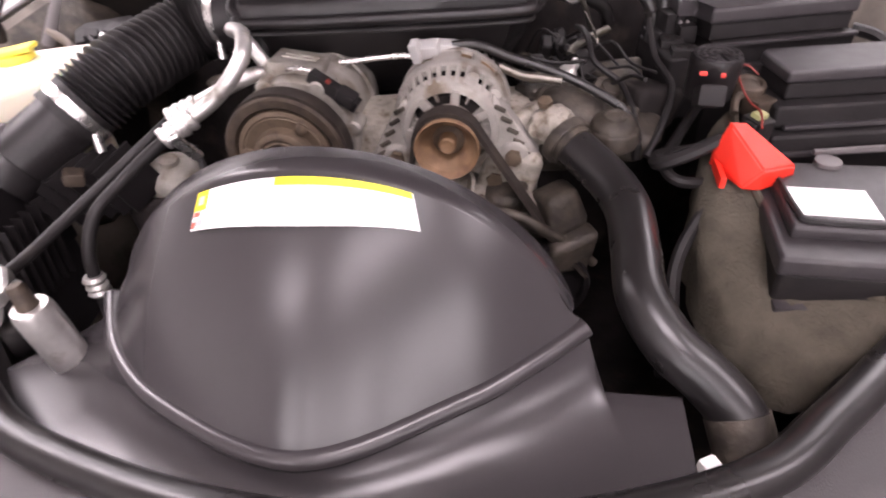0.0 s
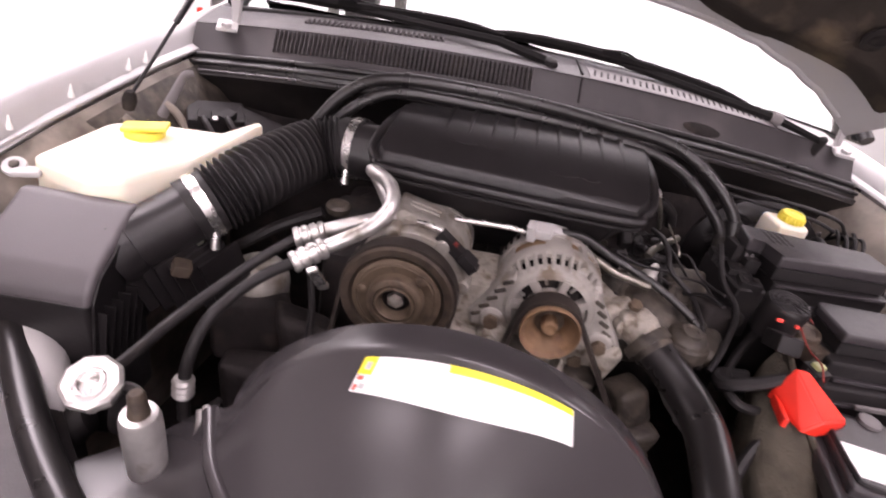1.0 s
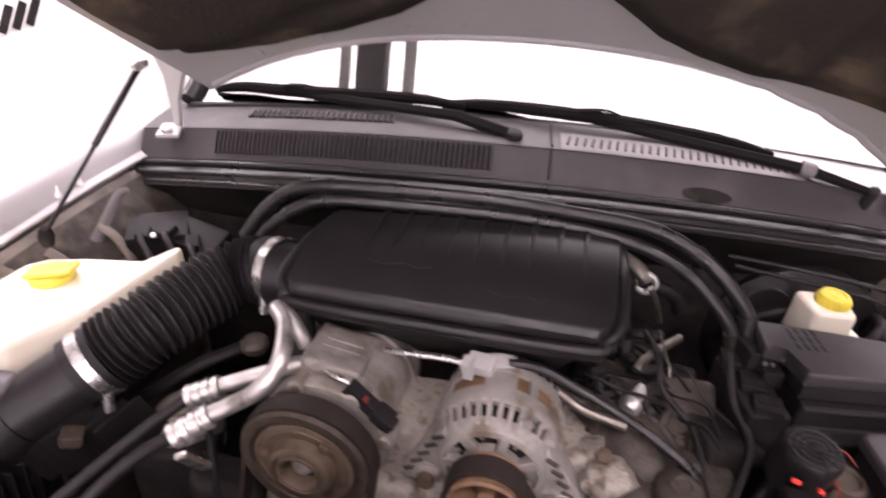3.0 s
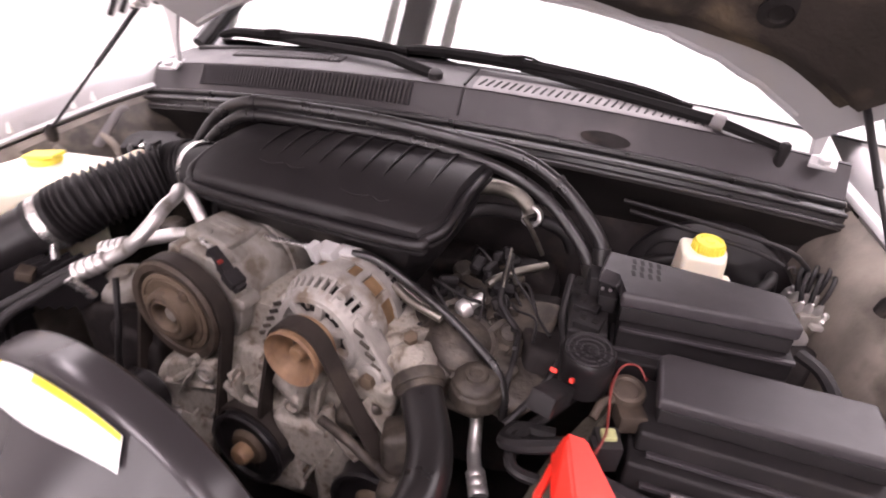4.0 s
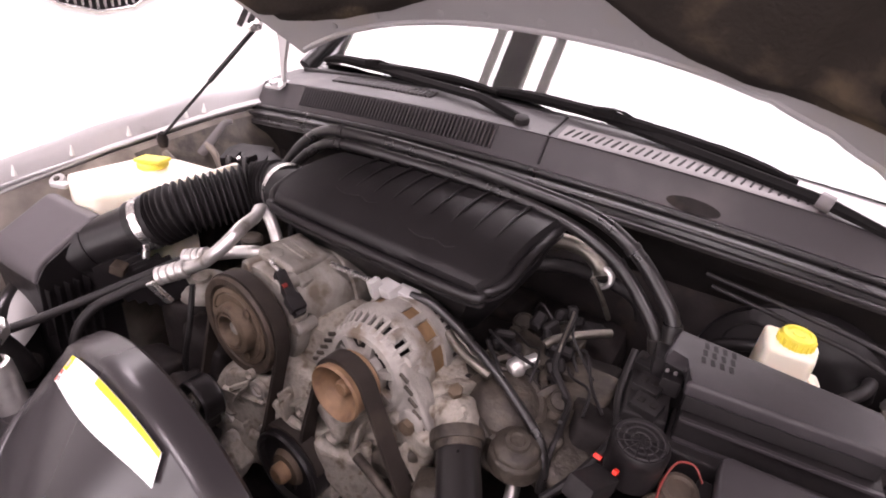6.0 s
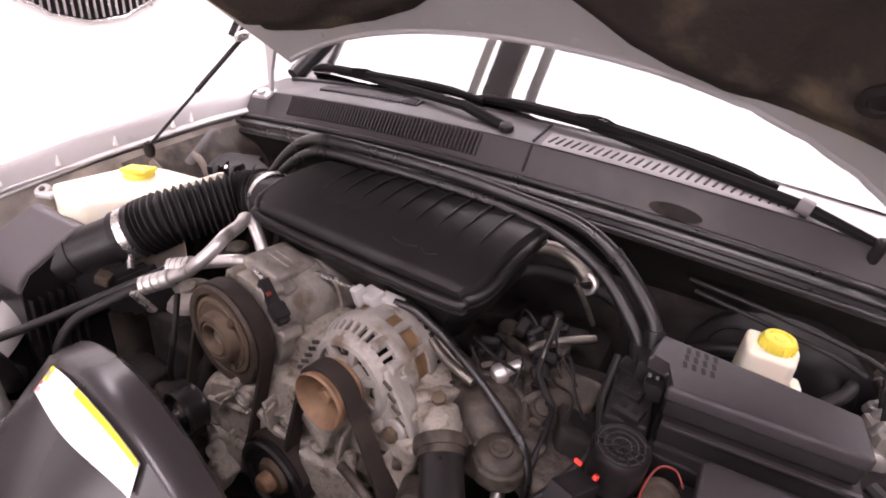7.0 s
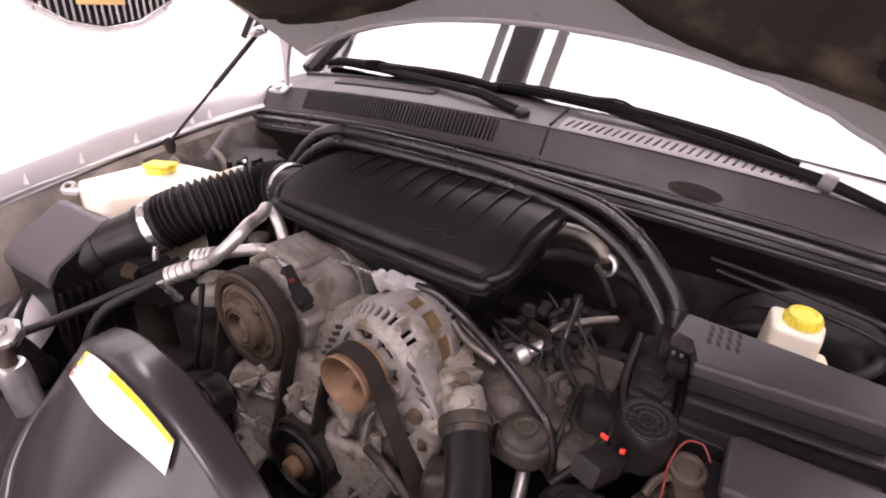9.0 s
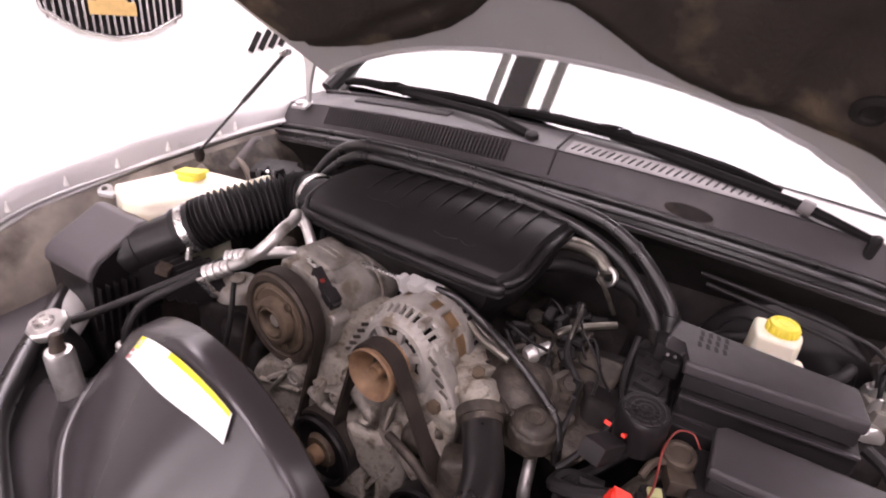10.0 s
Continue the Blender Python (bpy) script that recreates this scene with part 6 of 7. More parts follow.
turned(bm, (-0.2, 0.0, 0.975), (0, 0, 1), [(0, 0.014), (0.008, 0.0155), (0.012, 0.012), (0.013, 0.007), (0.013, 0.001)], 10)
alone("oil_cap", bm, M_GRIME, "greasy dark olive filler cap under the pipes", "cap")

# clutter at the right of the engine: wires, plugs, small pipes
def wire(name, pts, r, mat, label):
    return alone(name, tube(new_bm(), pts, r, 8, 5), mat, label, "cable")


wire("wiring_loom", [(0.224, 0.1, 0.985), (0.226, 0.07, 0.99), (0.228, 0.046, 0.985), (0.23, 0.024, 0.97), (0.242, 0.012, 0.96), (0.258, -0.002, 0.95), (0.262, -0.029, 0.94), (0.262, -0.052, 0.93), (0.262, -0.068, 0.9)], 0.0036, M_RUBBER, "thin black wiring loom dropping beside the engine")
wire("wiring_loom", [(0.3, 0.06, 1.0), (0.3, 0.02, 0.97), (0.31, -0.02, 0.95), (0.29, -0.06, 0.92), (0.27, -0.085, 0.9)], 0.004, M_RUBBER, "black wiring loom from the fuse box")
wire("wiring_loom", [(0.34, -0.03, 0.93), (0.31, -0.06, 0.905), (0.285, -0.1, 0.9), (0.29, -0.13, 0.895), (0.33, -0.13, 0.89)], 0.006, M_RUBBER, "looped black cable by the battery")
wire("battery_cable", [(0.34, -0.12, 0.94), (0.3, -0.12, 0.92), (0.275, -0.11, 0.905), (0.285, -0.085, 0.9), (0.32, -0.08, 0.9)], 0.0075, M_RUBBER, "thick black battery cable loop")
wire("battery_cable", [(0.335, -0.15, 0.9), (0.3, -0.17, 0.87), (0.275, -0.2, 0.84), (0.265, -0.24, 0.8)], 0.007, M_RUBBER, "thick black cable running down past the felt")
pipe_t = thing("coolant_pipe", (0.2, 0.165, 1.03), "dull bent metal pipe with a ringed end behind the intake cover", "pipe")
part("pipe", tube(new_bm(), [(0.14, 0.14, 1.036), (0.165, 0.158, 1.042), (0.19, 0.17, 1.039), (0.212, 0.174, 1.029), (0.226, 0.17, 1.017), (0.231, 0.164, 1.01)], 0.0105, 14), M_TUBE, pipe_t)
part("end_ring", turned(new_bm(), (0.231, 0.166, 1.01), (-0.15, -1, 0.2), [(0.002, 0.0085), (-0.004, 0.0085), (-0.004, 0.0145), (0.001, 0.0155), (0.005, 0.014), (0.006, 0.011), (0.004, 0.0085)], 28, True), M_PIPE, pipe_t, "bright steel ring at the pipe end")
alone("vacuum_pipe", tube(new_bm(), [(0.226, 0.132, 1.024), (0.234, 0.134, 1.012), (0.245, 0.14, 0.99), (0.254, 0.147, 0.968)], 0.0034, 10), M_TUBE, "thin dull steel pipe", "pipe")
alone("vacuum_pipe", tube(new_bm(), [(0.208, 0.05, 0.968), (0.216, 0.06, 0.973), (0.232, 0.075, 0.976), (0.248, 0.09, 0.977), (0.266, 0.108, 0.976)], 0.0052, 10), M_TUBE, "thin dull steel pipe across the head", "pipe")
long_hose("coolant_hose", [(0.15, 0.125, 1.015), (0.171, 0.141, 1.018), (0.198, 0.16, 1.013), (0.231, 0.176, 1.003), (0.262, 0.182, 0.993), (0.28, 0.185, 0.98), (0.288, 0.186, 0.96)], 0.009, M_RUBBER, "black rubber coolant hose below the bent metal pipe")
alone("fuel_pipe", tube(new_bm(), [(0.118, -0.016, 0.984), (0.14, -0.027, 0.977), (0.162, -0.034, 0.975), (0.182, -0.038, 0.972)], 0.005, 10), M_TUBE, "dull fuel pipe along the cylinder head", "pipe")
alone("line_connector", turned(new_bm(), (0.193, -0.002, 0.962), (0.55, 0.75, 0.25), [(-0.004, 0.008), (0.0, 0.011), (0.008, 0.011), (0.012, 0.007), (0.03, 0.006)], 14), M_PIPE, "bright round pipe connector", "connector")
rnd = random.Random(7)
bm = new_bm()
for k in range(26):
    c = (rnd.uniform(0.15, 0.245), rnd.uniform(0.02, 0.14), rnd.uniform(0.93, 0.97))
    box(bm, c, (rnd.uniform(0.008, 0.028), rnd.uniform(0.008, 0.022), rnd.uniform(0.008, 0.024)), (rnd.uniform(-30, 30), rnd.uniform(-30, 30), rnd.uniform(0, 90)), 0.003, 1)
alone("injector_plugs", bm, M_BLACK, "cluster of black injector and coil plugs on the engine", "plugs", kind="stuff")
for k in range(9):
    x0, y0 = rnd.uniform(0.14, 0.26), rnd.uniform(0.03, 0.13)
    pts = [(x0, y0, 0.95)]
    for j in range(3):
        pts.append((pts[-1][0] + rnd.uniform(0.0, 0.04), pts[-1][1] - rnd.uniform(0.01, 0.04), 0.965 + rnd.uniform(-0.02, 0.02)))
    wire("injector_wire", pts, rnd.uniform(0.0013, 0.0022), M_RUBBER, "thin black injector wire over the engine")
wire("injector_wire", [(0.232, 0.02, 0.99), (0.231, 0.03, 0.998), (0.227, 0.071, 1.01)], 0.0014, M_TUBE, "thin pale wire standing up over the engine")
# lower front of the engine beside the radiator hose
low_t = thing("accessory_mount", (0.15, -0.11, 0.84), "grimy cast accessory mount below the alternator", "bracket")
for c, sz, k in (((0.115, -0.105, 0.868), (0.05, 0.04, 0.04), 701), ((0.152, -0.115, 0.835), (0.06, 0.04, 0.04), 702), ((0.178, -0.115, 0.86), (0.045, 0.04, 0.04), 703), ((0.185, -0.14, 0.82), (0.05, 0.04, 0.05), 704)):
    part("casting", lump(new_bm(), c, sz, k, 0.2, 3), M_GRIME, low_t, sharp=50)
for dx in (0.0, 0.018, 0.036):
    part("pipe", tube(new_bm(), [(0.085 + dx, -0.13, 0.875 - dx * 0.6), (0.12 + dx, -0.14, 0.872 - dx * 0.7), (0.15 + dx, -0.145, 0.855 - dx * 0.7), (0.175 + dx, -0.14, 0.825 - dx * 0.7)], 0.0055, 10, 5), M_GRIME, low_t)
line2 = thing("cooler_line", (0.25, -0.1, 0.84), "ribbed metal end of a cooler line beside the radiator hose", "pipe")
part("crimp", turned(new_bm(), (0.262, -0.132, 0.84), (-0.28, 0.62, 0.05), [(0, 0.009), (0.003, 0.0105), (0.008, 0.0105), (0.01, 0.009), (0.013, 0.0105), (0.018, 0.0105), (0.02, 0.009), (0.023, 0.0105), (0.028, 0.0105), (0.03, 0.0085)], 16), M_PIPE, line2)
part("pipe", tube(new_bm(), [(0.249, -0.104, 0.842), (0.242, -0.085, 0.846), (0.236, -0.06, 0.86), (0.23, -0.04, 0.885)], 0.0075, 10, 5), M_PIPE, line2)
part("hose", tube(new_bm(), [(0.262, -0.132, 0.84), (0.268, -0.16, 0.82), (0.272, -0.2, 0.78), (0.272, -0.24, 0.72)], 0.0095, 10, 5), M_RUBBER, line2)
alone("hose_bracket", sheet(new_bm(), [[(0.255, -0.29, 0.785), (0.278, -0.28, 0.785)], [(0.268, -0.23, 0.79), (0.288, -0.22, 0.79)], [(0.275, -0.2, 0.77), (0.295, -0.19, 0.77)]], 0.003), M_LOUVRE, "pale sheet metal bracket behind the radiator hose", "bracket")

alone("hose_tab", box(new_bm(), (-0.19, -0.145, 0.975), (0.011, 0.006, 0.034), (20, -25, 10), 0.002), M_STEEL, "small grey steel tab under the refrigerant pipe", "tab")

# ---- right side: fuse box, battery, brake reservoir ----
fuse = thing("fuse_box", (0.44, 0.05, 0.93), "black plastic fuse box with a flat grained lid", "fuse box")
bm = new_bm()
slab(bm, [(0.363, 0.017), (0.53, 0.028), (0.524, 0.086), (0.343, 0.104), (0.338, 0.054), (0.363, 0.06)], 1.003, 1.02, 0.0045)
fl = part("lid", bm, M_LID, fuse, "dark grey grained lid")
# upright face of the lid in black: its shade is in the colour
part("lid_skirt", slab(new_bm(), [(0.366, 0.02), (0.527, 0.031), (0.521, 0.083), (0.346, 0.101), (0.341, 0.057), (0.366, 0.063)], 0.985, 1.003, 0.002), M_BLACK, fl, "side of the lid, its shade put into a black colour")
for i in range(4):
    for j in range(3):
        part("lid_slot", box(new_bm(), (0.372 + 0.0085 * i, 0.062 + 0.013 * j, 1.02), (0.0042, 0.0105, 0.0004), (0, 0, 8), 0.0001, 1), M_BLACK, fl)
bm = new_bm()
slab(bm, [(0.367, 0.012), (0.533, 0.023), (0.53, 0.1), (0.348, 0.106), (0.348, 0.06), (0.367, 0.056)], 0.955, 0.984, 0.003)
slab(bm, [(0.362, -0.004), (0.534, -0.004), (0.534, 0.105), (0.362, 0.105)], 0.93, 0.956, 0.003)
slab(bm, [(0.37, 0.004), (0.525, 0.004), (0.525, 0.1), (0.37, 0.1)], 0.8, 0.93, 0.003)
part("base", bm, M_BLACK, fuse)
for z in (0.957, 0.983):
    part("edge_bead", box(new_bm(), (0.45, 0.0155, z), (0.164, 0.005, 0.004), (0, 0, 3.8), bevel=0.001), M_LID, fuse)
part("latch", box(new_bm(), (0.352, 0.052, 0.985), (0.02, 0.016, 0.02), (0, 0, 0), 0.003), M_BLACK, fuse)
part("latch", box(new_bm(), (0.335, 0.075, 0.99), (0.014, 0.03, 0.03), (0, 0, 8), 0.003), M_BLACK, fuse)
shift([fuse], -0.01, -0.004, 0.0)
relay = thing("relay_holder", (0.33, 0.035, 0.94), "stack of black relay holders beside the fuse box", "relay")
bm = new_bm()
slab(bm, [(0.318, -0.002), (0.36, 0.004), (0.356, 0.05), (0.346, 0.095), (0.31, 0.09)], 0.9, 0.975, 0.004)
part("holder", bm, M_BLACK, relay)
for x, y, z, w, l in ((0.326, 0.078, 0.978, 0.028, 0.026), (0.334, 0.045, 0.977, 0.026, 0.028), (0.338, 0.014, 0.976, 0.028, 0.024)):
    cell = part("relay_cell", box(new_bm(), (x, y, z), (w, l, 0.012), (0, 0, -12), 0.002), M_BLACK, relay)
    for j in (-1, 1):
        part("cell_notch", box(new_bm(), (x + j * w * 0.22, y - j * 0.001, z + 0.0062), (w * 0.24, l * 0.34, 0.002), (0, 0, -12), 0.0006, 1), M_DARK, cell)
for x in (0.345, 0.353):
    part("clip_eye", box(new_bm(), (x, 0.0565, 0.996), (0.0035, 0.003, 0.005), (0, 0, 8), 0.0008, 1), M_LOUVRE, relay, "small pale clip")

shift([relay], -0.01, -0.004, 0.0)

ctl = thing("control_box", (0.5, -0.02, 0.9), "dark grey plastic control box lid beside the fuse box", "control box")
bm = new_bm()
slab(bm, [(0.414, -0.062), (0.6, -0.062), (0.6, 0.008), (0.422, 0.008), (0.414, 0.0)], 0.957, 0.97, 0.004, top=0.99)
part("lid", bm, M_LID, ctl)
# lid side painted black for its shade, as on the fuse box
part("lid_skirt", slab(new_bm(), [(0.418, -0.059), (0.598, -0.059), (0.598, 0.005), (0.425, 0.005), (0.417, -0.002)], 0.939, 0.957, 0.003), M_BLACK, ctl, "side of the lid, its shade put into a black colour")
bm = new_bm()
slab(bm, [(0.405, -0.075), (0.61, -0.075), (0.61, -0.0), (0.405, -0.0)], 0.915, 0.939, 0.004)
slab(bm, [(0.4, -0.09), (0.61, -0.09), (0.61, -0.0), (0.4, -0.0)], 0.86, 0.914, 0.004)
part("base", bm, M_BLACK, ctl)
for y, z in ((-0.078, 0.918), (-0.086, 0.908), (-0.093, 0.895)):
    part("edge_bead", box(new_bm(), (0.51, y, z), (0.19, 0.006, 0.005), bevel=0.0015), M_LID, ctl)
part("edge_bead", box(new_bm(), (0.5, -0.0995, 0.9), (0.12, 0.005, 0.006), bevel=0.0015), M_LOUVRE, ctl)
shift([ctl], -0.016, -0.022, 0.014)

bat = thing("battery", (0.44, -0.2, 0.75), "black car battery with a white label and red terminal cover", "battery")
bm = new_bm()
slab(bm, [(0.364, -0.288), (0.56, -0.288), (0.56, -0.13), (0.37, -0.13)], 0.72, 0.895, 0.006)
part("case", bm, M_BLACK, bat)
bm = new_bm()
slab(bm, [(0.359, -0.292), (0.565, -0.292), (0.565, -0.128), (0.366, -0.128)], 0.893, 0.912, 0.004)
slab(bm, [(0.372, -0.262), (0.56, -0.262), (0.56, -0.15), (0.376, -0.15)], 0.911, 0.924, 0.004)
part("top", bm, M_LID, bat, "dark grey battery top")
part("label", box(new_bm(), (0.412, -0.222, 0.9245), (0.068, 0.045, 0.0012), (0, 0, -1), 0.0003, 1), M_PAPER, bat, "white paper label")
part("ridge", tube(new_bm(), [(0.378, -0.175, 0.924), (0.38, -0.24, 0.925), (0.392, -0.255, 0.925), (0.48, -0.256, 0.925), (0.55, -0.256, 0.925)], 0.003, 6, 4), M_BLACK, bat)
part("lower_lip", box(new_bm(), (0.465, -0.294, 0.86), (0.2, 0.012, 0.008), bevel=0.002), M_LID, bat)
part("vent_plug", turned(new_bm(), (0.43, -0.152, 0.922), (0, 0, 1), [(0, 0.012), (0.006, 0.012), (0.007, 0.008)], 16), M_LOUVRE, bat)
shift([bat], -0.015, 0.006, -0.01)
bat.rotation_euler = (0, 0, radians(-12))
red = thing("terminal_cover", (0.36, -0.14, 0.93), "bright red plastic battery terminal cover", "terminal cover")
bm = new_bm()
pts = [(0.329, -0.124, 0.956), (0.347, -0.123, 0.954), (0.386, -0.16, 0.924), (0.348, -0.173, 0.928), (0.33, -0.174, 0.91), (0.32, -0.124, 0.924), (0.35, -0.116, 0.908), (0.388, -0.158, 0.906), (0.35, -0.174, 0.906), (0.322, -0.118, 0.906)]
for p in pts:
    bm.verts.new(p)
bmesh.ops.convex_hull(bm, input=bm.verts[:])
bmesh.ops.dissolve_limit(bm, angle_limit=radians(8), verts=bm.verts[:], edges=bm.edges[:])
bmesh.ops.bevel(bm, geom=bm.edges[:], offset=0.002, segments=2, affect="EDGES")
part("cover", bm, M_RED, red)
part("hinge_rib", box(new_bm(), (0.32, -0.148, 0.913), (0.006, 0.04, 0.012), (0, 0, -12), 0.002), M_RED, red)
conn = thing("terminal_connector", (0.381, -0.092, 0.93), "black plug with a yellow-green top beside the battery", "connector")
part("body", box(new_bm(), (0.381, -0.092, 0.935), (0.022, 0.024, 0.034), (5, 0, 20), 0.003), M_BLACK, conn)
part("top", box(new_bm(), (0.381, -0.093, 0.954), (0.013, 0.011, 0.006), (5, 0, 20), 0.002), M_LIME, conn, "yellow-green connector top")
part("latch", box(new_bm(), (0.37, -0.1, 0.94), (0.005, 0.012, 0.02), (5, 0, 20), 0.001), M_BLACK, conn)
shift([conn], -0.017, -0.019, 0.0)
red_wire = wire("red_wire", [(0.372, -0.12, 0.945), (0.378, -0.1, 0.952), (0.378, -0.075, 0.952), (0.377, -0.05, 0.962), (0.384, -0.026, 0.968), (0.398, -0.018, 0.966), (0.408, -0.026, 0.958)], 0.0011, M_WIRE, "thin red wire to the battery terminal")
bm = new_bm()
turned(bm, (0.392, -0.04, 0.945), (0, -0.2, 1), [(0, 0.016), (0.01, 0.017), (0.013, 0.0155), (0.014, 0.012), (0.011, 0.01), (0.012, 0.003)], 22)
box(bm, (0.398, -0.058, 0.938), (0.026, 0.024, 0.02), (0, 0, 20), 0.004)
tube(bm, [(0.385, -0.05, 0.95), (0.372, -0.06, 0.948), (0.366, -0.075, 0.94)], 0.004, 8)
link = alone("fuse_link", bm, M_UMBER, "dark brown round fusible link holder beside the battery", "fuse")
shift([link, red_wire], -0.017, -0.017, 0.008)
rel = thing("purge_valve", (0.345, -0.045, 0.95), "black round valve with a webbed top and red marked plug", "valve")
RV = Vector((0.348, -0.032, 0.985))
part("drum", turned(new_bm(), RV - Vector((0, -0.005, 0.045)), (0, -0.1, 1), [(0, 0.024), (0.03, 0.025), (0.04, 0.0255), (0.045, 0.023), (0.0455, 0.002)], 28), M_GLOSS, rel)
for k in range(6):
    a = math.pi * k / 6
    part("web", box(new_bm(), RV + Vector((0, -0.002, 0.0008)), (0.044, 0.0012, 0.0016), (5, 0, math.degrees(a)), 0.0003, 1), M_BLACK, rel)
for r in (0.008, 0.014, 0.0195):
    part("web_ring", turned(new_bm(), RV + Vector((0, -0.001, -0.0005)), (0, -0.1, 1), [(0, r - 0.0009), (0.0018, r - 0.0006), (0.0018, r + 0.0006), (0, r + 0.0009)], 28), M_LID, rel)
pl = part("plug", box(new_bm(), (0.324, -0.082, 0.962), (0.024, 0.052, 0.02), (-25, 0, -18), 0.004), M_BLACK, rel)
part("plug_mark", box(new_bm(), (0.321, -0.066, 0.979), (0.007, 0.003, 0.004), (-25, 0, -18), 0.001), M_RED, pl, "red lock tab")
part("plug_mark", box(new_bm(), (0.338, -0.072, 0.978), (0.004, 0.006, 0.004), (-25, 0, -18), 0.001), M_RED, pl, "red lock tab")
shift([rel], -0.014, -0.028, 0.014)

# felt blanket round the battery
felt_up = smooth_path([(0.37, -0.05, 0.935), (0.352, -0.1, 0.93), (0.345, -0.145, 0.915), (0.355, -0.2, 0.885), (0.37, -0.248, 0.862), (0.42, -0.282, 0.862), (0.5, -0.284, 0.868), (0.6, -0.26, 0.875)], 5)
felt_lo = smooth_path([(0.35, -0.06, 0.86), (0.325, -0.1, 0.84), (0.3, -0.16, 0.82), (0.285, -0.23, 0.8), (0.292, -0.3, 0.79), (0.33, -0.342, 0.8), (0.43, -0.315, 0.82), (0.56, -0.25, 0.84)], 5)
rows = []
for k in range(9):
    f = k / 8
    rows.append([a.lerp(b, f) + Vector((-0.02, -0.012, 0.012)) * math.sin(math.pi * f) + Vector((0.006, 0.006, 0.005)) * (noise.noise(Vector((i * 0.5, k * 0.6, 1))) + 0.6 * noise.noise(Vector((i * 1.3, k * 1.1, 5)))) for i, (a, b) in enumerate(zip(felt_up, felt_lo))])
alone("battery_blanket", sheet(new_bm(), rows, 0.006), M_FELT, "shaggy grey felt blanket wrapped round the battery", "blanket", sharp=80)
bm = new_bm()
tube(bm, [p + Vector((0, 0, 0.002)) for p in felt_up], 0.004, 6, 1)
alone("blanket_edge", bm, M_FELT, "rolled upper edge of the felt blanket", "blanket")
bm = sheet(new_bm(), [[(0.3, -0.33, 0.79), (0.4, -0.33, 0.8), (0.55, -0.24, 0.83)], [(0.3, -0.3, 0.7), (0.4, -0.3, 0.7), (0.55, -0.2, 0.7)]], 0.004)
alone("battery_tray_cover", bm, M_BLACK, "dark plastic tray under the felt blanket", "tray")

# brake fluid reservoir
brk = thing("brake_reservoir", (0.45, 0.17, 0.93), "white plastic brake fluid reservoir with a yellow cap", "reservoir")
bm = new_bm()
slab(bm, [(0.424, 0.142), (0.474, 0.142), (0.479, 0.178), (0.463, 0.195), (0.42, 0.195)], 0.92, 1.014, 0.007, top=0.93)
turned(bm, (0.452, 0.168, 1.004), (0, -0.05, 1), [(0, 0.02), (0.01, 0.0185), (0.012, 0.016)], 24)
part("reservoir", bm, M_TANK, brk)
part("side_spout", box(new_bm(), (0.48, 0.158, 0.972), (0.012, 0.024, 0.026), (0, 0, 10), 0.005), M_TANK, brk)
cp = part("cap", turned(new_bm(), (0.452, 0.167, 1.012), (0, -0.05, 1), [(0, 0.0165), (0.001, 0.0172), (0.012, 0.0172), (0.015, 0.0155), (0.016, 0.0115), (0.0138, 0.0105), (0.0138, 0.006), (0.015, 0.0052), (0.0145, 0.001)], 30), M_YELLOW, brk, "yellow ribbed cap")
for k in range(20):
    a = 2 * math.pi * k / 20
    part("grip", box(new_bm(), (0.452 + 0.0174 * math.cos(a), 0.1665 + 0.0174 * math.sin(a), 1.0185), (0.0024, 0.0024, 0.009), (0, 0, math.degrees(a)), 0.0006, 1), M_YELLOW, cp)
shift([brk], -0.01, -0.01, 0.002)
boo = thing("brake_booster", (0.46, 0.26, 0.9), "large black round brake booster behind the reservoir", "brake booster")
part("drum", turned(new_bm(), (0.47, 0.275, 0.9), (-0.1, -1, 0), [(0, 0.11), (0.02, 0.115), (0.035, 0.112), (0.05, 0.09), (0.06, 0.05)], 40), M_GLOSS, boo)
part("front_plate", turned(new_bm(), (0.415, 0.225, 0.95), (-0.1, -1, 0.3), [(0, 0.034), (0.003, 0.036), (0.005, 0.033), (0.003, 0.031), (0.004, 0.004)], 28), M_GLOSS, boo, "black pressed plate on the booster")
part("master_cylinder", turned(new_bm(), (0.455, 0.21, 0.915), (0, -1, 0), [(0, 0.022), (0.08, 0.022), (0.085, 0.015)], 20), M_ALU, boo)
for pts, r in (([(0.36, 0.2, 0.94), (0.385, 0.19, 0.965), (0.42, 0.19, 0.98), (0.46, 0.215, 0.985)], 0.008), ([(0.5, 0.15, 0.97), (0.52, 0.17, 0.98), (0.53, 0.2, 0.975), (0.54, 0.22, 0.94)], 0.007), ([(0.34, 0.222, 1.031), (0.363, 0.217, 1.031), (0.413, 0.208, 1.03), (0.454, 0.195, 1.03), (0.497, 0.186, 1.028), (0.535, 0.182, 1.02), (0.56, 0.19, 1.0)], 0.003), ([(0.35, 0.215, 1.021), (0.413, 0.2, 1.019), (0.454, 0.188, 1.018), (0.497, 0.179, 1.015), (0.53, 0.176, 1.005)], 0.003)):
    alone("brake_line", tube(new_bm(), pts, r, 10), M_RUBBER, "black brake line beside the round booster", "hose")
vb = thing("brake_valve_block", (0.57, 0.17, 0.93), "pale metal brake valve block with pipe unions", "valve block")
part("block", box(new_bm(), (0.568, 0.172, 0.945), (0.036, 0.04, 0.03), (0, 0, 20), 0.005), M_COMP, vb)
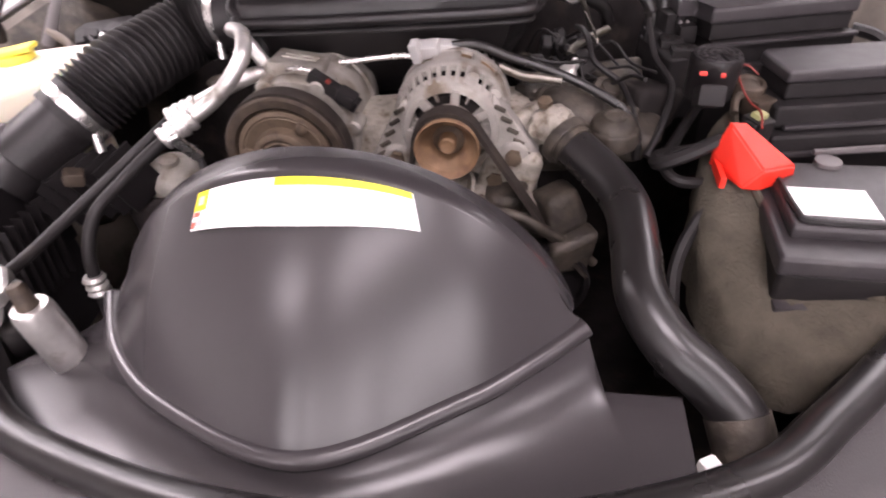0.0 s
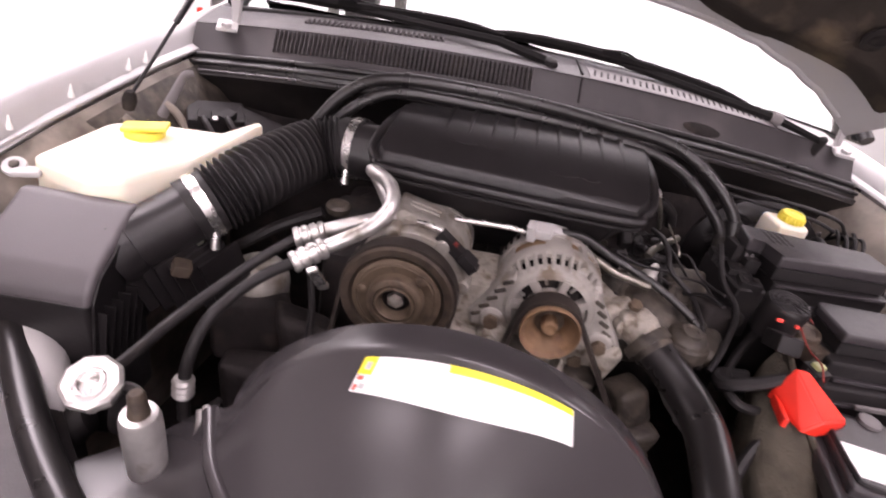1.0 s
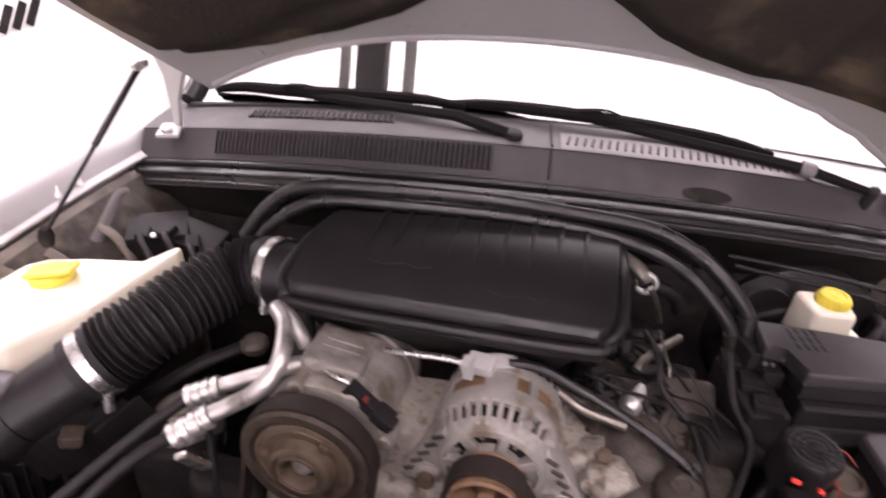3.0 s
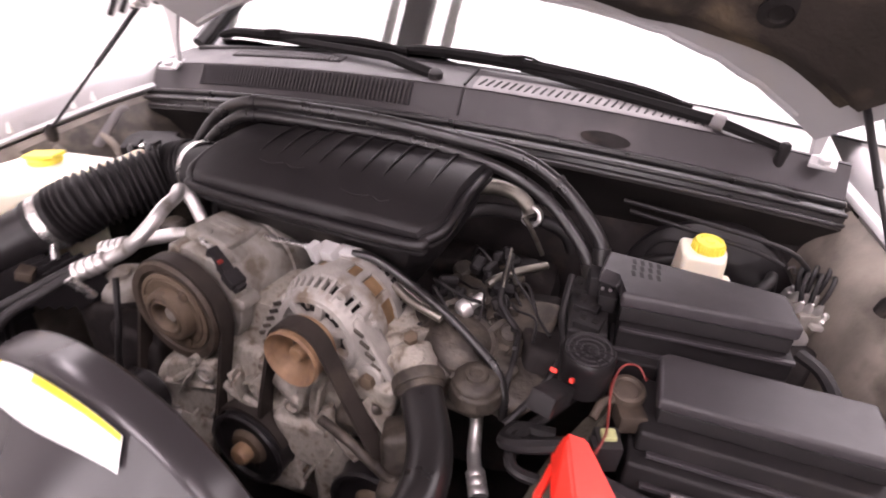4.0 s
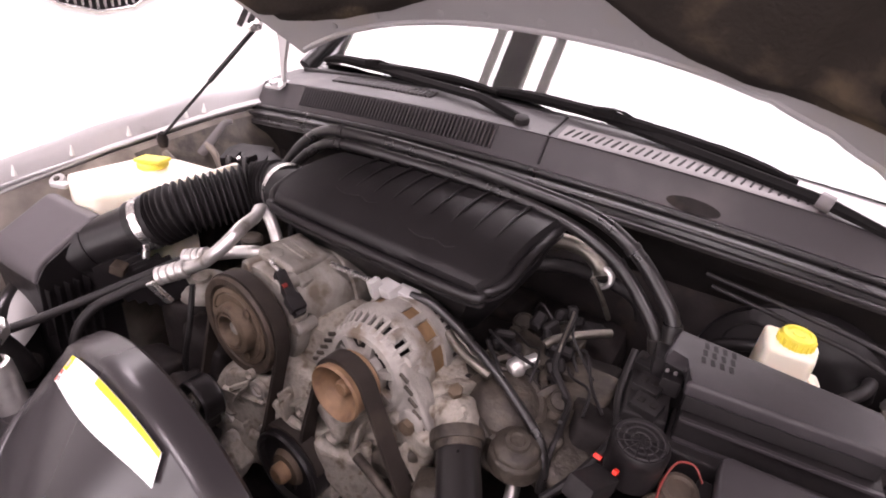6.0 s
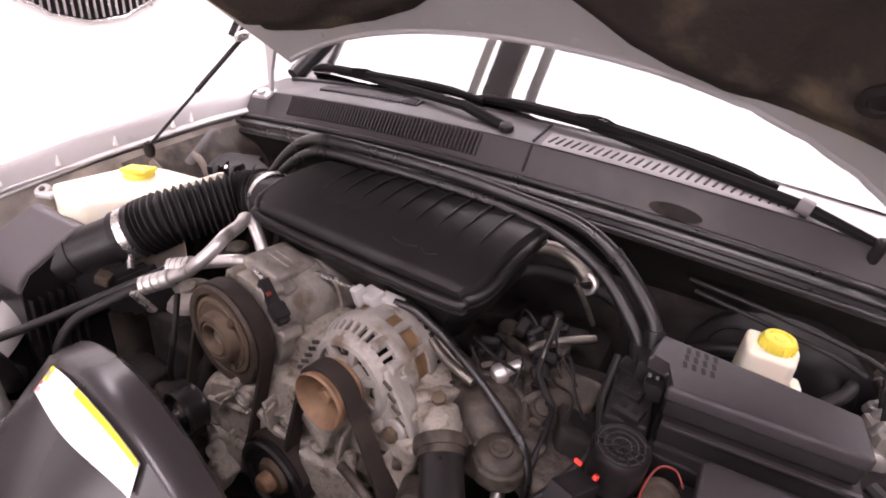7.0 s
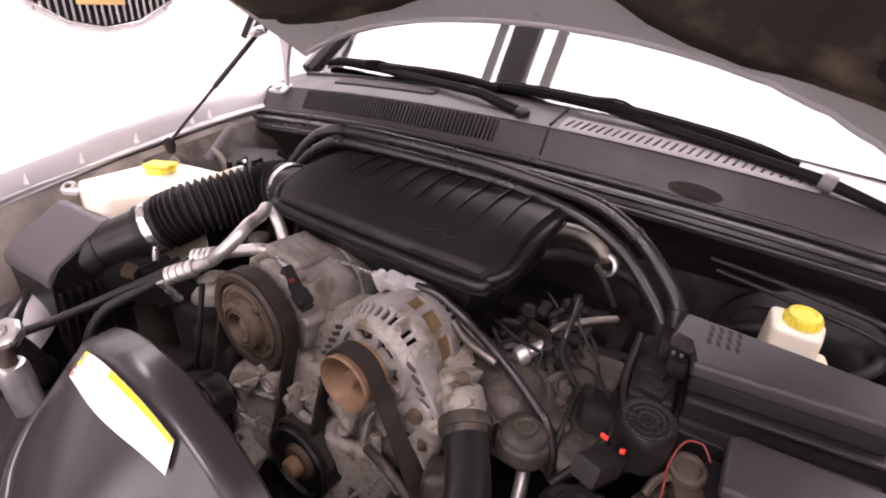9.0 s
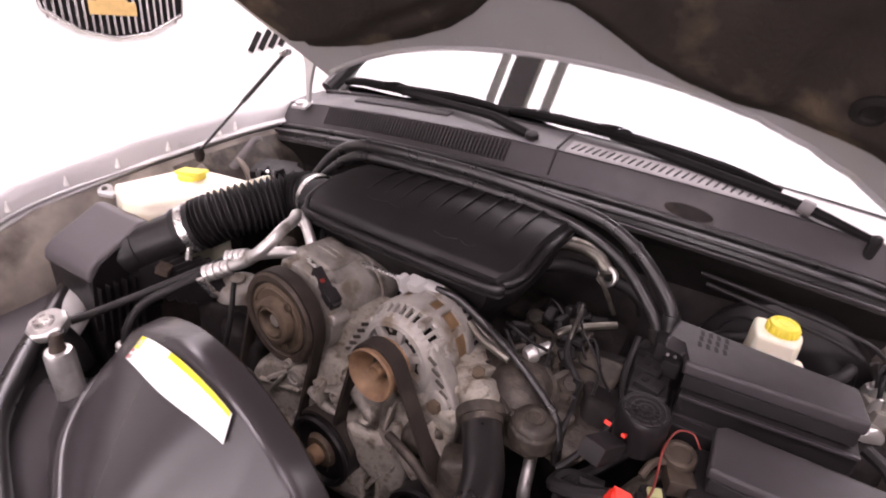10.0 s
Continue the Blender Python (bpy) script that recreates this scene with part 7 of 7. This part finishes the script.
for k in range(6):
    part("union", turned(new_bm(), (0.556 + 0.01 * (k % 3), 0.16 + 0.022 * (k // 3), 0.962), (0.1, -0.2, 1), [(-0.01, 0.005), (0.004, 0.005), (0.008, 0.0035), (0.012, 0.0025)], 10), M_PIPE, vb)
    part("pipe", tube(new_bm(), [(0.556 + 0.01 * (k % 3), 0.16 + 0.022 * (k // 3), 0.972), (0.553 + 0.014 * (k % 3), 0.165 + 0.022 * (k // 3), 0.99), (0.562 + 0.014 * (k % 3), 0.19 + 0.022 * (k // 3), 0.995), (0.57 + 0.014 * (k % 3), 0.23, 0.97)], 0.0028, 8, 4), M_BLACK, vb)
for x, y, z in ((0.556, 0.2, 0.962), (0.574, 0.205, 0.966), (0.592, 0.2, 0.96), (0.585, 0.16, 0.955)):
    part("cap_nut", turned(new_bm(), (x, y, z), (0.1, -0.4, 1), [(-0.012, 0.007), (0.0, 0.007), (0.002, 0.0045), (0.008, 0.004), (0.009, 0.002)], 6), M_PIPE, vb, "bright hexagonal nut")
part("bracket", box(new_bm(), (0.585, 0.185, 0.945), (0.05, 0.07, 0.006), (0, 8, 20), 0.002), M_PIPE, vb, "bright pressed bracket")
for x, y in ((0.558, 0.244), (0.572, 0.236), (0.587, 0.231)):
    part("loop_clip", tube(new_bm(), [(x, y, 0.95), (x - 0.003, y - 0.004, 0.968), (x + 0.003, y - 0.006, 0.976), (x + 0.008, y - 0.002, 0.965)], 0.0018, 8, 4), M_LOUVRE, vb, "pale wire clip")
part("side_union", turned(new_bm(), (0.558, 0.15, 0.93), (0.2, -1, 0.1), [(-0.01, 0.014), (0.012, 0.014), (0.016, 0.008)], 16), M_PIPE, vb)
wire("wiring_loom", [(0.53, 0.04, 0.98), (0.55, 0.02, 0.975), (0.565, -0.01, 0.955), (0.575, -0.05, 0.93)], 0.007, M_RUBBER, "thick black cable beside the fuse box")
for k in range(7):
    r2 = random.Random(200 + k)
    alone("junction_connector", lump(new_bm(), (r2.uniform(0.5, 0.62), r2.uniform(0.12, 0.26), r2.uniform(0.86, 0.93)), (0.06, 0.06, 0.06), 300 + k, 0.25), M_DARK, "dark connector block beside the brake booster", "connector")

# ---- white partition beyond the car, with a grille-shaped sign ----
FACE = Matrix.Translation((-2.16, 1.75, 0.0)) @ Euler((0, 0, math.atan2(0.7, 0.4))).to_matrix().to_4x4()


def on_face(bm):
    bmesh.ops.transform(bm, matrix=FACE, verts=bm.verts)
    return bm


alone("partition_wall", on_face(box(new_bm(), (0.5, 0.06, 1.2), (5.6, 0.12, 2.4), bevel=0.004)), M_WALL, "plain white partition wall standing beside the car", "wall", kind="structure")
sign = thing("grille_sign", FACE @ Vector((-0.68, 0, 1.1)), "dark slatted hexagonal grille sign with a gold badge", "sign")
HEX = [(-0.97, 1.05), (-0.83, 0.958), (-0.68, 0.928), (-0.53, 0.958), (-0.38, 1.05), (-0.36, 1.2), (-0.68, 1.25), (-1.0, 1.2)]
bm = new_bm()
tube(bm, [(x, -0.012, z) for x, z in HEX + HEX[:1]], 0.011, 8, 1, False)
part("rim", on_face(bm), M_CHROME, sign)
bm = new_bm()
f = bm.faces.new([bm.verts.new((x, -0.004, z)) for x, z in HEX])
bmesh.ops.solidify(bm, geom=[f], thickness=0.003)
part("backing", on_face(bm), M_BLACK, sign)
for k in range(19):
    x = -0.95 + 0.03 * k
    lowz = 0.93 + 0.2 * max(0, abs(x + 0.68) - 0.15) * 1.6 + 0.2 * min(0.15, abs(x + 0.68)) + 0.012
    part("slat", on_face(box(new_bm(), (x, -0.012, (lowz + 1.2) / 2), (0.011, 0.014, 1.2 - lowz), bevel=0.002)), M_CHROME, sign)
bm = new_bm()
slab(bm, [(-0.78, 0), (-0.58, 0), (-0.58, 0.06), (-0.62, 0.06), (-0.62, 0.1), (-0.74, 0.1), (-0.74, 0.06), (-0.78, 0.06)], 0.0, 0.014, 0.003)
bmesh.ops.transform(bm, matrix=Matrix.Translation((0, -0.02, 1.035)) @ Euler((radians(90), 0, 0)).to_matrix().to_4x4(), verts=bm.verts)
part("badge", on_face(bm), M_GOLD, sign, "plain gold badge")
dark = thing("slotted_sign", FACE @ Vector((0.1, 0, 0.95)), "dark slotted sign high on the white wall", "sign")
for k in range(5):
    part("slot_bar", on_face(box(new_bm(), (-0.02 + 0.055 * k, -0.006, 0.93 + 0.012 * k), (0.03, 0.012, 0.12), (0, 28, 0), 0.004)), M_BLACK, dark)
mark = thing("wall_notice", FACE @ Vector((1.2, 0, 0.63)), "small red and white notice on the wall", "sign")
part("red_field", on_face(box(new_bm(), (1.215, -0.005, 0.6), (0.035, 0.008, 0.06), bevel=0.001)), M_RED, mark)
part("white_field", on_face(box(new_bm(), (1.26, -0.005, 0.6), (0.05, 0.007, 0.1), bevel=0.001)), M_PAPER, mark)
